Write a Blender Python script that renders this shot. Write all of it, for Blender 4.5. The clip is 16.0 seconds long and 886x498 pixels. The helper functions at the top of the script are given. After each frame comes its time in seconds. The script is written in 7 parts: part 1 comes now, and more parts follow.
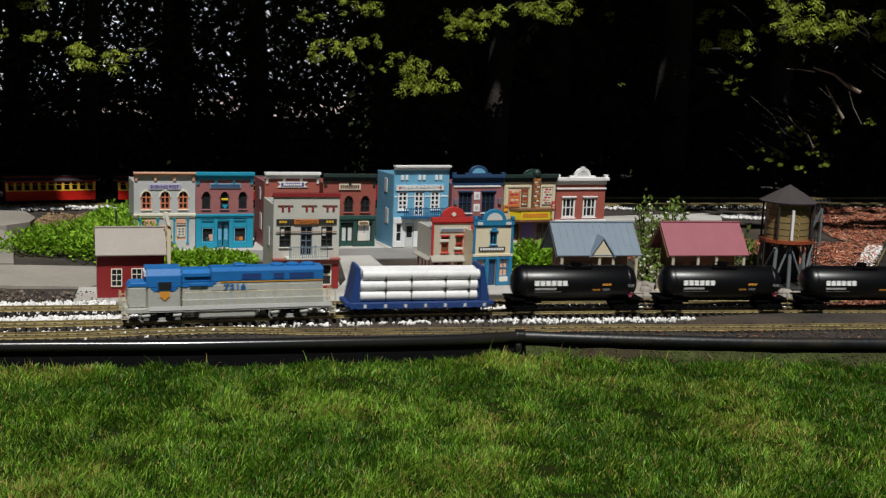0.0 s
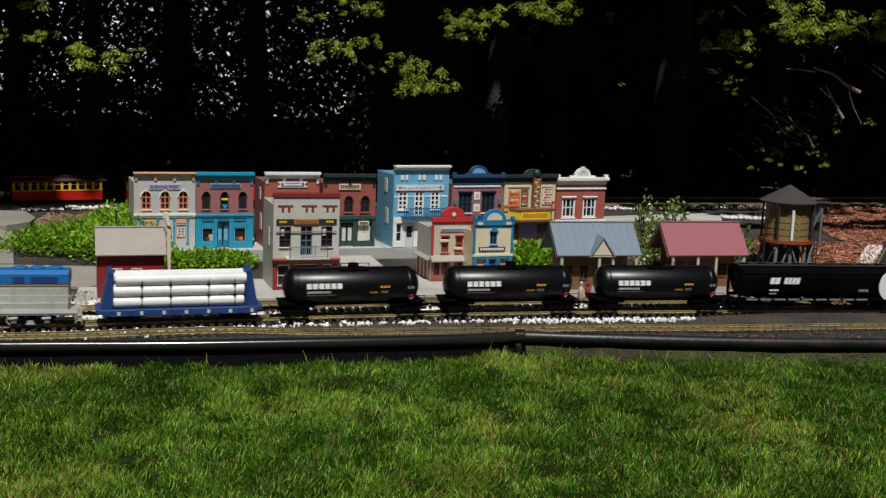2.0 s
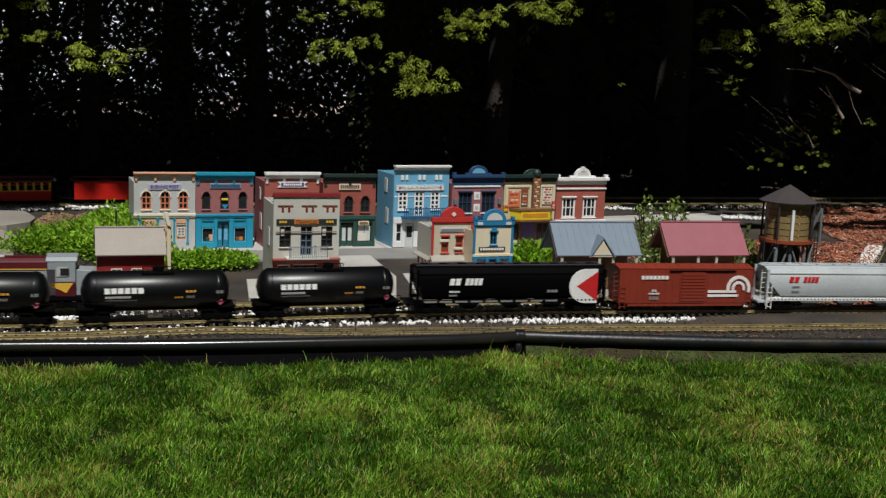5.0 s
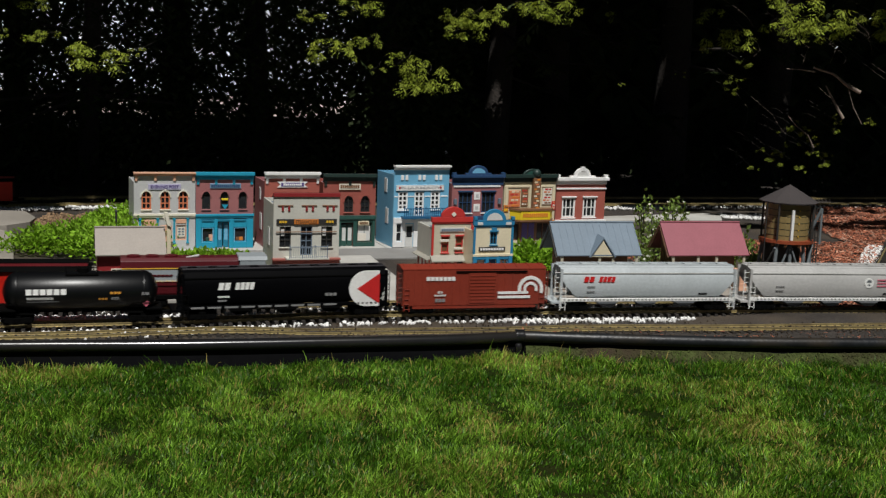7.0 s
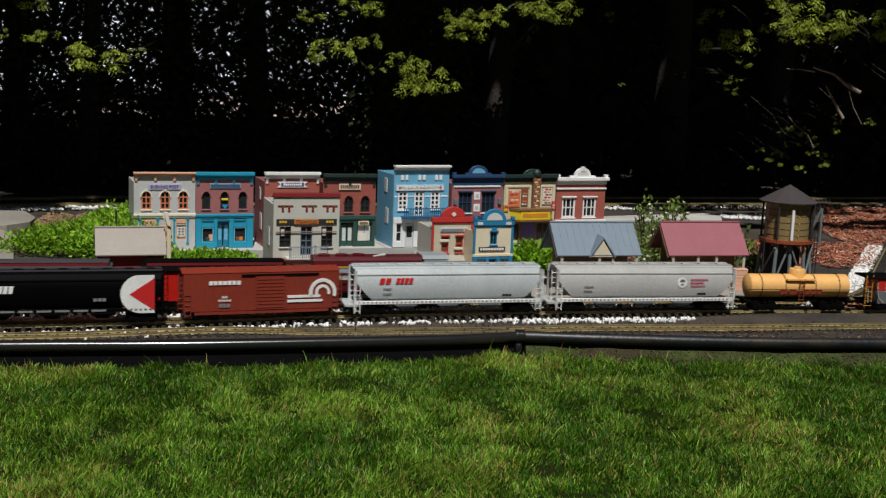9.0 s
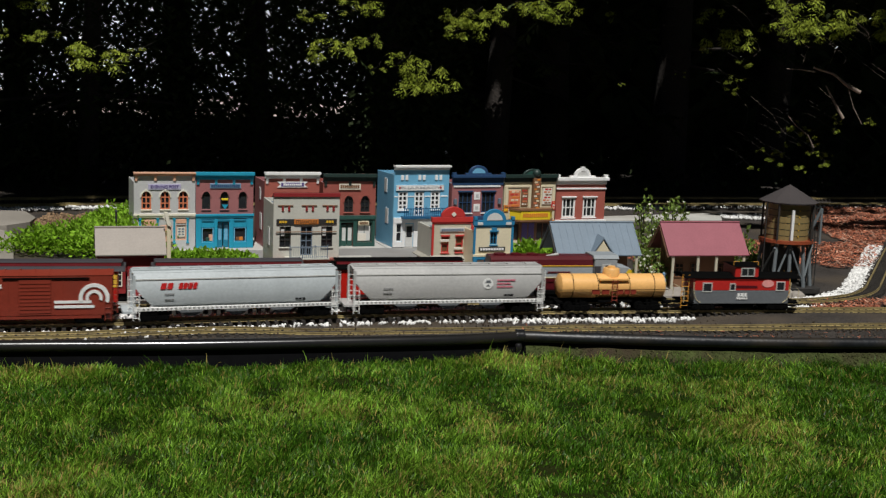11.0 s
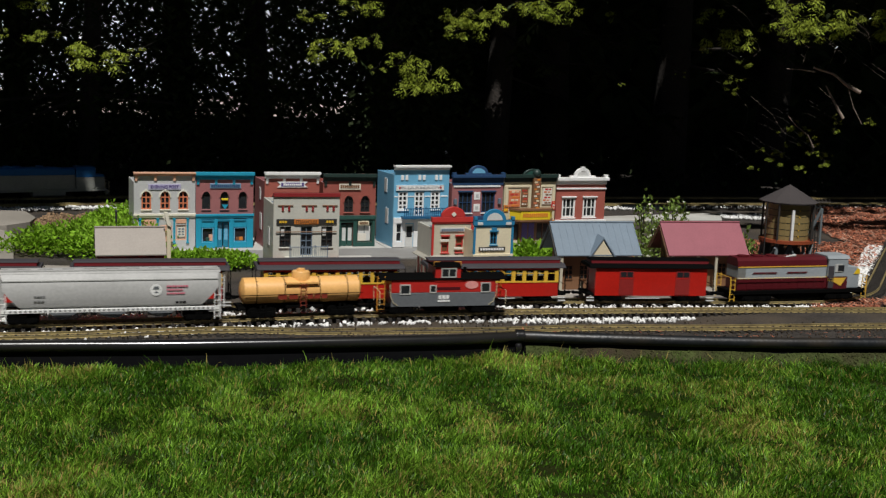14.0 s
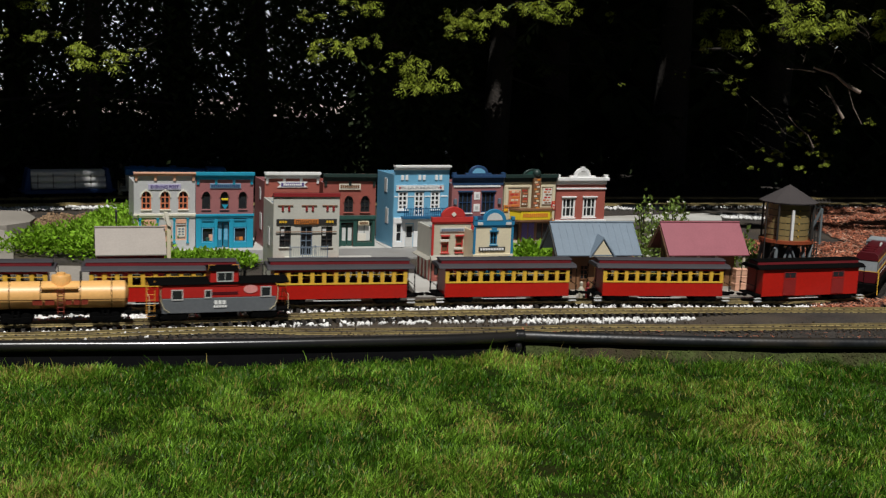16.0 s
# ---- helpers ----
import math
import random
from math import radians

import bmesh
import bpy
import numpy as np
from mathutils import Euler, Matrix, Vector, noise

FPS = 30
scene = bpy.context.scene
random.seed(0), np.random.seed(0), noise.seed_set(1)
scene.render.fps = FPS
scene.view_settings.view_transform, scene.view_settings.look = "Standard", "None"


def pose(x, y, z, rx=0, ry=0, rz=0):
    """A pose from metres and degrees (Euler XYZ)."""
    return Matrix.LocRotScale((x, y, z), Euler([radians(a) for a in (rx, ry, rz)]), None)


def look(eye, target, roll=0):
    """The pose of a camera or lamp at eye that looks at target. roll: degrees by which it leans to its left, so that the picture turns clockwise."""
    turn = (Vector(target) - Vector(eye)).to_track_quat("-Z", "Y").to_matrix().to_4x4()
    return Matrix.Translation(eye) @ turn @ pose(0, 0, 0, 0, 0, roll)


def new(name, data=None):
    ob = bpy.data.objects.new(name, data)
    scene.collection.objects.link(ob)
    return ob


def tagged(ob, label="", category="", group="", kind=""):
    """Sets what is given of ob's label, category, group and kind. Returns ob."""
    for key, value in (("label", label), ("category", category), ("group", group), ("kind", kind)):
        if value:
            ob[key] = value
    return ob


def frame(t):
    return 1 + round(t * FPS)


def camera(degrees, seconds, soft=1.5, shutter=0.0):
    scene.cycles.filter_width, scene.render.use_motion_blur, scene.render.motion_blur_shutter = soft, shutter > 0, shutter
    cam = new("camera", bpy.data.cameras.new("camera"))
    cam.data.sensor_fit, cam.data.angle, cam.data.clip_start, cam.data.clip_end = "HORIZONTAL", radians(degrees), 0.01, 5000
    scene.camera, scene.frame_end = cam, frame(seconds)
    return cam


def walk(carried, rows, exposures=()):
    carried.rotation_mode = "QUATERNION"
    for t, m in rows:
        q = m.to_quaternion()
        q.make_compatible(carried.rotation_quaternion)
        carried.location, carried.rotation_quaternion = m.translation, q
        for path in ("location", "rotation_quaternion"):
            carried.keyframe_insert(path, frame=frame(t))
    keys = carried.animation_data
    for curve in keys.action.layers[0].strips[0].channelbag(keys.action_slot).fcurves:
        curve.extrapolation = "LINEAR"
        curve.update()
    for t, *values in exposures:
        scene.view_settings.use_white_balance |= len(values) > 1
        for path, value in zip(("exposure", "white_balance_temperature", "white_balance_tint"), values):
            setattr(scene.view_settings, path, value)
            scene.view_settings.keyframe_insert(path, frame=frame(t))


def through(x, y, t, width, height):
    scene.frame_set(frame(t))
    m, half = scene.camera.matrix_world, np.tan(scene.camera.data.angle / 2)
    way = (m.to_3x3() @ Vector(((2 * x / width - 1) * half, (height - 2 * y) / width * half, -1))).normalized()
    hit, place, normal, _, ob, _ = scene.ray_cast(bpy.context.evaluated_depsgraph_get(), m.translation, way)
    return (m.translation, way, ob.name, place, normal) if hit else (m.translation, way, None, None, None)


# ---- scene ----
# The garden railway stands on a raised bed; z = 0 is the bed's soil, the lawn lies 6 cm lower.
cam = camera(40.95, 16.0, soft=1.3, shutter=0.5)
EYE = (0.0, 0.0, 0.765)
AIM = look(EYE, (0.0, math.cos(radians(9.134)), 0.765 - math.sin(radians(9.134))), 2.256)
walk(cam, [(0.0, AIM), (16.0, AIM)])

# ---- light: a high sun behind the camera, clear sky ----
SUN_FROM = Vector((0.05, -0.50, 0.86)).normalized()
world = bpy.data.worlds.new("sky")
world.use_nodes = True
scene.world = world
sky = world.node_tree.nodes.new("ShaderNodeTexSky")
sky.sky_type, sky.sun_disc = "NISHITA", False
sky.sun_elevation = math.asin(SUN_FROM.z)
sky.sun_rotation = math.atan2(SUN_FROM.x, SUN_FROM.y)
back = world.node_tree.nodes["Background"]
back.inputs["Strength"].default_value = 0.010
world.node_tree.links.new(sky.outputs[0], back.inputs["Color"])
sun = new("sun", bpy.data.lights.new("sun", "SUN"))
sun.data.energy, sun.data.angle, sun.data.color = 5.1, radians(0.53), (1.0, 0.985, 0.945)
sun.matrix_world = look(SUN_FROM * 20, (0, 0, 0))
scene.view_settings.exposure = -0.38


# ---- materials ----
def mat(name, c, rough=0.55, var=0.25, scale=30.0, bump=0.15, fine=250.0, metal=0.0, dist=0.002, rand=0.0, island=0.0,
        dirt=None, gloss=0.5, coat=0.0):
    m = bpy.data.materials.new(name)
    m.use_nodes = True
    n, l = m.node_tree.nodes, m.node_tree.links
    b = n["Principled BSDF"]
    b.inputs["Roughness"].default_value, b.inputs["Metallic"].default_value = rough, metal
    b.inputs["Specular IOR Level"].default_value = gloss
    b.inputs["Coat Weight"].default_value = coat
    co = n.new("ShaderNodeTexCoord")
    n1, n2 = n.new("ShaderNodeTexNoise"), n.new("ShaderNodeTexNoise")
    for k, s in ((n1, scale), (n2, fine)):
        k.inputs["Scale"].default_value, k.inputs["Detail"].default_value = s, 4.0
        l.new(co.outputs["Object"], k.inputs["Vector"])
    add = n.new("ShaderNodeMath"); add.operation = "ADD"
    l.new(n1.outputs["Fac"], add.inputs[0]); l.new(n2.outputs["Fac"], add.inputs[1])
    rng = n.new("ShaderNodeMapRange")
    rng.inputs["From Min"].default_value, rng.inputs["From Max"].default_value = 0.6, 1.4
    rng.inputs["To Min"].default_value, rng.inputs["To Max"].default_value = 1 - var, 1 + var
    l.new(add.outputs[0], rng.inputs["Value"])
    value = rng.outputs[0]
    for amount, node, out in ((rand, "ShaderNodeObjectInfo", "Random"), (island, "ShaderNodeNewGeometry", "Random Per Island")):
        if amount:
            src = n.new(node)
            r2 = n.new("ShaderNodeMapRange")
            r2.inputs["To Min"].default_value, r2.inputs["To Max"].default_value = 1 - amount, 1 + amount
            l.new(src.outputs[out], r2.inputs["Value"])
            mul = n.new("ShaderNodeMath"); mul.operation = "MULTIPLY"
            l.new(value, mul.inputs[0]); l.new(r2.outputs[0], mul.inputs[1])
            value = mul.outputs[0]
    hsv = n.new("ShaderNodeHueSaturation")
    hsv.inputs["Color"].default_value = (*c, 1)
    l.new(value, hsv.inputs["Value"])
    colour = hsv.outputs["Color"]
    if dirt:
        mix = n.new("ShaderNodeMix"); mix.data_type = "RGBA"
        n3 = n.new("ShaderNodeTexNoise"); n3.inputs["Scale"].default_value, n3.inputs["Detail"].default_value = scale * 0.4, 8.0
        l.new(co.outputs["Object"], n3.inputs["Vector"])
        r3 = n.new("ShaderNodeMapRange")
        r3.inputs["From Min"].default_value, r3.inputs["From Max"].default_value = 0.48, 0.66
        l.new(n3.outputs["Fac"], r3.inputs["Value"])
        l.new(r3.outputs[0], mix.inputs["Factor"]); l.new(colour, mix.inputs["A"])
        mix.inputs["B"].default_value = (*dirt, 1)
        colour = mix.outputs["Result"]
    l.new(colour, b.inputs["Base Color"])
    if bump:
        bp = n.new("ShaderNodeBump")
        bp.inputs["Strength"].default_value, bp.inputs["Distance"].default_value = bump, dist
        l.new(n2.outputs["Fac"], bp.inputs["Height"]); l.new(bp.outputs[0], b.inputs["Normal"])
    return m


def paint(name, c, rough=0.5, **k):
    k = {"var": 0.12, "scale": 14.0, "fine": 180.0, "bump": 0.08, **k}
    return mat(name, c, rough, **k)


def leaf_mat(name, c, island=0.4, through=0.25, gloss=0.15):
    m = mat(name, c, 0.6 if gloss < 0.2 else 0.42, 0.25, 2.5, 0, 9.0, island=island, gloss=gloss)
    m.node_tree.nodes["Principled BSDF"].inputs["Subsurface Weight"].default_value = 0.0
    n, l = m.node_tree.nodes, m.node_tree.links
    tr = n.new("ShaderNodeBsdfTranslucent"); mx = n.new("ShaderNodeMixShader")
    tr.inputs["Color"].default_value = (c[0] * 1.5, c[1] * 1.4, c[2], 1)
    mx.inputs[0].default_value = through
    l.new(n["Principled BSDF"].outputs[0], mx.inputs[1]); l.new(tr.outputs[0], mx.inputs[2])
    l.new(mx.outputs[0], n["Material Output"].inputs["Surface"])
    return m


SOIL = mat("bed soil", (0.050, 0.043, 0.038), 0.8, 0.55, 7, 0.8, 130, dist=0.01, dirt=(0.085, 0.066, 0.047), gloss=0.25)
TURF = mat("lawn soil", (0.014, 0.024, 0.005), 1.0, 0.4, 3, 0.6, 60, dist=0.02, dirt=(0.024, 0.026, 0.008), gloss=0.0)
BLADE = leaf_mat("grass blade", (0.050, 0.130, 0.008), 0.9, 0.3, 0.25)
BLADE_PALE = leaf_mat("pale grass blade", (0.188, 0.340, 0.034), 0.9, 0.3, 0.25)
STRAW = leaf_mat("dry grass", (0.31, 0.25, 0.07), 0.5, 0.15)
STONE_WHITE = mat("white marble chip", (0.80, 0.79, 0.77), 0.7, 0.15, 60, 0.3, 300, island=0.14)
MULCH = mat("red bark mulch", (0.30, 0.098, 0.052), 0.9, 0.6, 6, 0.5, 200, island=0.95)
PALE_MULCH = mat("sun-bleached bark", (0.46, 0.25, 0.17), 0.9, 0.4, 6, 0.5, 200, island=0.6)
BRASS = mat("weathered brass rail", (0.38, 0.30, 0.135), 0.5, 0.4, 30, 0.1, 200, metal=0.4, dirt=(0.22, 0.17, 0.09))
TIE = mat("brown plastic tie", (0.030, 0.025, 0.021), 0.7, 0.3, 40, 0.2, 300, rand=0.3)
PIPE = mat("black plastic edging", (0.012, 0.012, 0.013), 0.2, 0.3, 6, 0.12, 40, dirt=(0.02, 0.018, 0.016), gloss=0.7)
PIPE_DUSTY = mat("dusty black edging", (0.010, 0.011, 0.013), 0.42, 0.5, 12, 0.5, 90, dirt=(0.034, 0.026, 0.017), gloss=0.45)
MOSS = mat("mossy bank soil", (0.055, 0.068, 0.022), 0.95, 0.6, 16, 0.9, 120, dist=0.01, dirt=(0.050, 0.038, 0.024), gloss=0.1)
SKIRT = mat("matt black edging", (0.005, 0.005, 0.006), 0.7, 0.3, 6, 0.2, 60, gloss=0.1)
CONCRETE = mat("pale concrete", (0.46, 0.45, 0.42), 0.9, 0.15, 8, 0.3, 160, dirt=(0.36, 0.34, 0.31))
ROADGREY = mat("grey model road", (0.24, 0.235, 0.225), 0.9, 0.15, 8, 0.3, 160, dirt=(0.19, 0.18, 0.17))
FLAG = mat("flagstone", (0.30, 0.27, 0.235), 0.9, 0.2, 6, 0.4, 90, dirt=(0.22, 0.20, 0.17), rand=0.1)
# Bark darkened for the trunks: their shade is put into the colour.
BARK = mat("tree bark", (0.03, 0.024, 0.02), 0.95, 0.4, 14, 0.8, 60, dist=0.01)
BUSHLEAF = leaf_mat("bright shrub leaf", (0.20, 0.36, 0.028), 0.6, 0.3)
SHRUBLEAF = leaf_mat("olive shrub leaf", (0.17, 0.25, 0.055), 0.5, 0.3)
PETAL = mat("white blossom", (0.78, 0.76, 0.66), 0.7, 0.1, 30, 0)
# One evergreen in two tones: sunlight and shade are put into the leaf colours.
CEDARLIT = leaf_mat("sunlit cedar spray", (0.25, 0.305, 0.042), 0.9, 0.3)
CEDARSHADE = leaf_mat("shaded evergreen foliage", (0.024, 0.036, 0.011), 0.5, 0.08)
GLASS = paint("dark window glass", (0.02, 0.022, 0.025), 0.08, gloss=0.6, bump=0)


# ---- mesh builders ----
class Geo:
    def __init__(self):
        self.v, self.f = [], []

    def add(self, verts, faces):
        k = len(self.v)
        self.v.extend(verts)
        self.f.extend([tuple(k + i for i in q) for q in faces])
        return self

    def box(self, x0, x1, y0, y1, z0, z1):
        v = [(x, y, z) for z in (z0, z1) for y in (y0, y1) for x in (x0, x1)]
        return self.add(v, [(0, 2, 3, 1), (4, 5, 7, 6), (0, 1, 5, 4), (2, 6, 7, 3), (0, 4, 6, 2), (1, 3, 7, 5)])

    def prism(self, pts, a, b, axis="y"):
        """A polygon of (p, q) drawn out from a to b: axis y takes (x, z), x takes (y, z), z takes (x, y)."""
        put = {"y": lambda p, q, r: (p, r, q), "x": lambda p, q, r: (r, p, q), "z": lambda p, q, r: (p, q, r)}[axis]
        n = len(pts)
        v = [put(p, q, a) for p, q in pts] + [put(p, q, b) for p, q in pts]
        return self.add(v, [tuple(range(n)), tuple(range(2 * n - 1, n - 1, -1))] + [(i, i + n, (i + 1) % n + n, (i + 1) % n) for i in range(n)])

    def cyl(self, p, q, r, r2=None, n=12, caps=True):
        p, q = Vector(p), Vector(q)
        r2 = r if r2 is None else r2
        w = (q - p).normalized()
        u = w.orthogonal().normalized()
        t = w.cross(u)
        v = []
        for c, s in ((p, r), (q, r2)):
            v += [tuple(c + (u * math.cos(2 * math.pi * i / n) + t * math.sin(2 * math.pi * i / n)) * s) for i in range(n)]
        f = [(i, (i + 1) % n, n + (i + 1) % n, n + i) for i in range(n)]
        if caps:
            f += [tuple(range(n - 1, -1, -1)), tuple(range(n, 2 * n))]
        return self.add(v, f)

    def lathe(self, prof, axis="x", n=20, at=(0, 0, 0)):
        """A profile of (along, radius) turned round an axis through at."""
        v, f = [], []
        for a, r in prof:
            for i in range(n):
                c, s = math.cos(2 * math.pi * i / n) * r, math.sin(2 * math.pi * i / n) * r
                o = {"x": (a, c, s), "z": (c, s, a), "y": (s, a, c)}[axis]
                v.append((o[0] + at[0], o[1] + at[1], o[2] + at[2]))
        for k in range(len(prof) - 1):
            f += [(k * n + i, k * n + (i + 1) % n, (k + 1) * n + (i + 1) % n, (k + 1) * n + i) for i in range(n)]
        f += [tuple(range(n - 1, -1, -1)), tuple(range((len(prof) - 1) * n, len(prof) * n))]
        return self.add(v, f)

    def path(self, pts, r, n=8):
        for a, b in zip(pts, pts[1:]):
            self.cyl(a, b, r, n=n)
        return self

    def holes(self, w, z0, z1, y0, y1, cuts):
        """A wall from x = 0 to w with rectangular openings (x0, x1, z0, z1)."""
        xs = sorted({0, w, *[c[0] for c in cuts], *[c[1] for c in cuts]})
        zs = sorted({z0, z1, *[c[2] for c in cuts], *[c[3] for c in cuts]})
        solid = {(i, j): not any(c[0] < (xs[i] + xs[i + 1]) / 2 < c[1] and c[2] < (zs[j] + zs[j + 1]) / 2 < c[3] for c in cuts)
                 for i in range(len(xs) - 1) for j in range(len(zs) - 1)}
        ids = {}

        def at(i, j, k):
            if (i, j, k) not in ids:
                ids[i, j, k] = len(self.v)
                self.v.append((xs[i], (y0, y1)[k], zs[j]))
            return ids[i, j, k]

        for (i, j), full in solid.items():
            if full:
                for k in (0, 1):
                    self.f.append((at(i, j, k), at(i + 1, j, k), at(i + 1, j + 1, k), at(i, j + 1, k)))
                for di, dj, p, q in ((-1, 0, (i, j), (i, j + 1)), (1, 0, (i + 1, j), (i + 1, j + 1)), (0, -1, (i, j), (i + 1, j)), (0, 1, (i, j + 1), (i + 1, j + 1))):
                    if not solid.get((i + di, j + dj)):
                        self.f.append((at(*p, 0), at(*q, 0), at(*q, 1), at(*p, 1)))
        return self

    def arch(self, x0, x1, zs, z1, y0, y1, n=8):
        """Fills the corners above a half-round arch that springs at zs, up to z1."""
        m, r, k = (x0 + x1) / 2, (x1 - x0) / 2, (z1 - zs)
        a = [(m - r * math.cos(math.pi * i / n), zs + k * 0.96 * math.sin(math.pi * i / n)) for i in range(n + 1)]
        for p, q in zip(a, a[1:]):
            self.prism([p, q, (q[0], z1), (p[0], z1)], y0, y1)
        return self


def mesh_ob(name, geo, material, smooth=False):
    me = bpy.data.meshes.new(name)
    me.from_pydata(geo.v, [], geo.f)
    bm = bmesh.new()
    bm.from_mesh(me)
    bmesh.ops.recalc_face_normals(bm, faces=bm.faces)
    bm.to_mesh(me)
    bm.free()
    me.materials.append(material)
    if smooth:
        me.shade_smooth()
        me.set_sharp_from_angle(angle=radians(40))
    return new(name, me)


def part(name, geo, material, parent, label="", smooth=False, bevel=0.0, at=None):
    ob = mesh_ob(name, geo, material, smooth)
    ob.parent = parent
    if at is not None:
        ob.matrix_basis = at
    if bevel:
        mo = ob.modifiers.new("edge", "BEVEL")
        mo.width, mo.segments, mo.limit_method = bevel, 1, "ANGLE"
    return tagged(ob, label)


def thing(name, m, label, category, group=""):
    ob = new(name)
    ob.matrix_basis = m
    ob.empty_display_size = 0.05
    return tagged(ob, label, category, group)


def stuff(name, v, f, material, label, category, kind="stuff", parent=None):
    me = bpy.data.meshes.new(name)
    me.from_pydata(v, [], f)
    me.materials.append(material)
    ob = new(name, me)
    ob.parent = parent
    return tagged(ob, label, category, "", kind)


def lettering(words, height, material, parent, m, name="lettering", width=None):
    """Raised letters in the built-in font, centred at the pose m, facing its -y."""
    cu = bpy.data.curves.new("letters", "FONT")
    cu.body, cu.size, cu.extrude, cu.align_x, cu.align_y = words, height * 1.4, 0.0006, "CENTER", "CENTER"
    cu.offset = height * 0.025
    tmp = bpy.data.objects.new("letters", cu)
    scene.collection.objects.link(tmp)
    me = bpy.data.meshes.new_from_object(tmp.evaluated_get(bpy.context.evaluated_depsgraph_get()))
    bpy.data.objects.remove(tmp)
    xs = [v.co.x for v in me.vertices]
    k = width / (max(xs) - min(xs)) if width else 1.0
    for v in me.vertices:
        v.co = Vector((v.co.x * k, -v.co.z, v.co.y))
    me.materials.clear()
    me.materials.append(material)
    ob = new(name, me)
    ob.parent, ob.matrix_basis = parent, m
    return ob


def bars(x0, x1, z0, z1, y, count, slant=0.0):
    """A row of plain letter-sized bars."""
    g = Geo()
    p = (x1 - x0) / count
    for i in range(count):
        a = x0 + i * p
        g.prism([(a, z0), (a + p * 0.8, z0), (a + p * 0.8 + slant, z1), (a + slant, z1)], y - 0.0012, y + 0.0005)
    return g


# ---- track lines ----
def spline(pts, step=0.03):
    """A smooth line through points, in even steps."""
    P = [Vector(p) for p in pts]
    P = [P[0] * 2 - P[1]] + P + [P[-1] * 2 - P[-2]]
    out = []
    for i in range(1, len(P) - 2):
        a, b, c, d = P[i - 1:i + 3]
        for k in range(20):
            t = k / 20
            out.append(0.5 * ((2 * b) + (c - a) * t + (2 * a - 5 * b + 4 * c - d) * t * t + (3 * b - a - 3 * c + d) * t ** 3))
    out.append(P[-2])
    s = np.r_[0, np.cumsum([(q - p).length for p, q in zip(out, out[1:])])]
    k = np.linspace(0, s[-1], max(2, int(s[-1] / step)))
    A = np.array(out)
    return np.c_[[np.interp(k, s, A[:, i]) for i in range(A.shape[1])]].T


def half_ellipse(a, b, bulge, n=14):
    """Points of a half ellipse from a to b, bulging to the left of the layout."""
    a, b = Vector(a), Vector(b)
    m, h = (a + b) / 2, (b - a) / 2
    side = Vector((-h.y, h.x)).normalized()
    if side.x > 0:
        side = -side
    return [tuple(m - h * math.cos(math.pi * i / n) + side * bulge * math.sin(math.pi * i / n)) for i in range(1, n)]


F_NEAR = [(-1.181, 3.108), (-0.899, 3.186), (-0.606, 3.282), (-0.296, 3.392), (0.035, 3.484), (0.382, 3.574), (0.932, 3.694), (1.449, 3.791), (3.0, 4.09), (6.5, 4.75)]
M_NEAR = [(-1.253, 3.298), (-0.951, 3.371), (-0.558, 3.478), (-0.14, 3.592), (0.397, 3.731), (0.97, 3.838), (1.10, 3.863), (1.20, 3.889), (1.30, 3.931), (1.40, 3.998), (1.478, 4.080), (1.538, 4.178), (1.60, 4.318), (1.75, 4.663), (1.99, 5.214), (2.28, 5.870)]
N_NEAR = [(-2.6, 2.62), (-1.137, 2.99), (-0.866, 3.069), (-0.587, 3.178), (-0.283, 3.253), (0.198, 3.353), (0.534, 3.42), (0.882, 3.482), (1.377, 3.594), (3.0, 3.93)]
M_FAR = [(3.0, 7.15), (1.653, 6.70), (0.968, 6.466), (-1.506, 5.687), (-1.827, 5.555), (-2.057, 5.443)]
F_FAR = [(-2.147, 5.681), (-1.908, 5.786), (-1.575, 5.947), (1.2, 6.85), (3.0, 7.45)]
M_LINE = spline(M_FAR + half_ellipse(M_FAR[-1], M_NEAR[0], 1.145) + M_NEAR)
F_LINE = spline(F_FAR[::-1] + half_ellipse(F_FAR[0], F_NEAR[0], 1.027) + F_NEAR)


class Line:
    """A track by arc length, counted from a given point of it."""
    def __init__(self, pts, zero):
        self.p = pts
        s = np.r_[0, np.cumsum(np.linalg.norm(np.diff(pts, axis=0), axis=1))]
        self.s = s - s[np.argmin(np.linalg.norm(pts - np.array(zero), axis=1))]

    def at(self, s):
        return Vector((np.interp(s, self.s, self.p[:, 0]), np.interp(s, self.s, self.p[:, 1])))

    def stand(self, s, wheelbase, z=0.016):
        """The pose of a car whose trucks stand on the line."""
        a, b = self.at(s - wheelbase / 2), self.at(s + wheelbase / 2)
        m = (a + b) / 2
        return pose(m.x, m.y, z, 0, 0, math.degrees(math.atan2(b.y - a.y, b.x - a.x)))


M_S, F_S = Line(M_LINE, M_NEAR[0]), Line(F_LINE, F_NEAR[0])


# ---- ground, lawn edging, tracks ----
EDGE = [(-6.0, 1.80), (-2.4, 2.60), (-1.093, 2.873), (-0.688, 2.947), (-0.264, 3.044), (0.033, 3.127), (0.216, 3.203), (0.23, 3.212), (0.425, 3.208), (0.822, 3.235), (1.265, 3.289), (2.6, 3.50), (8.0, 4.4)]
EDGE_X, EDGE_Y = [p[0] for p in EDGE], [p[1] for p in EDGE]


def edge_y(x):
    return float(np.interp(x, EDGE_X, EDGE_Y))


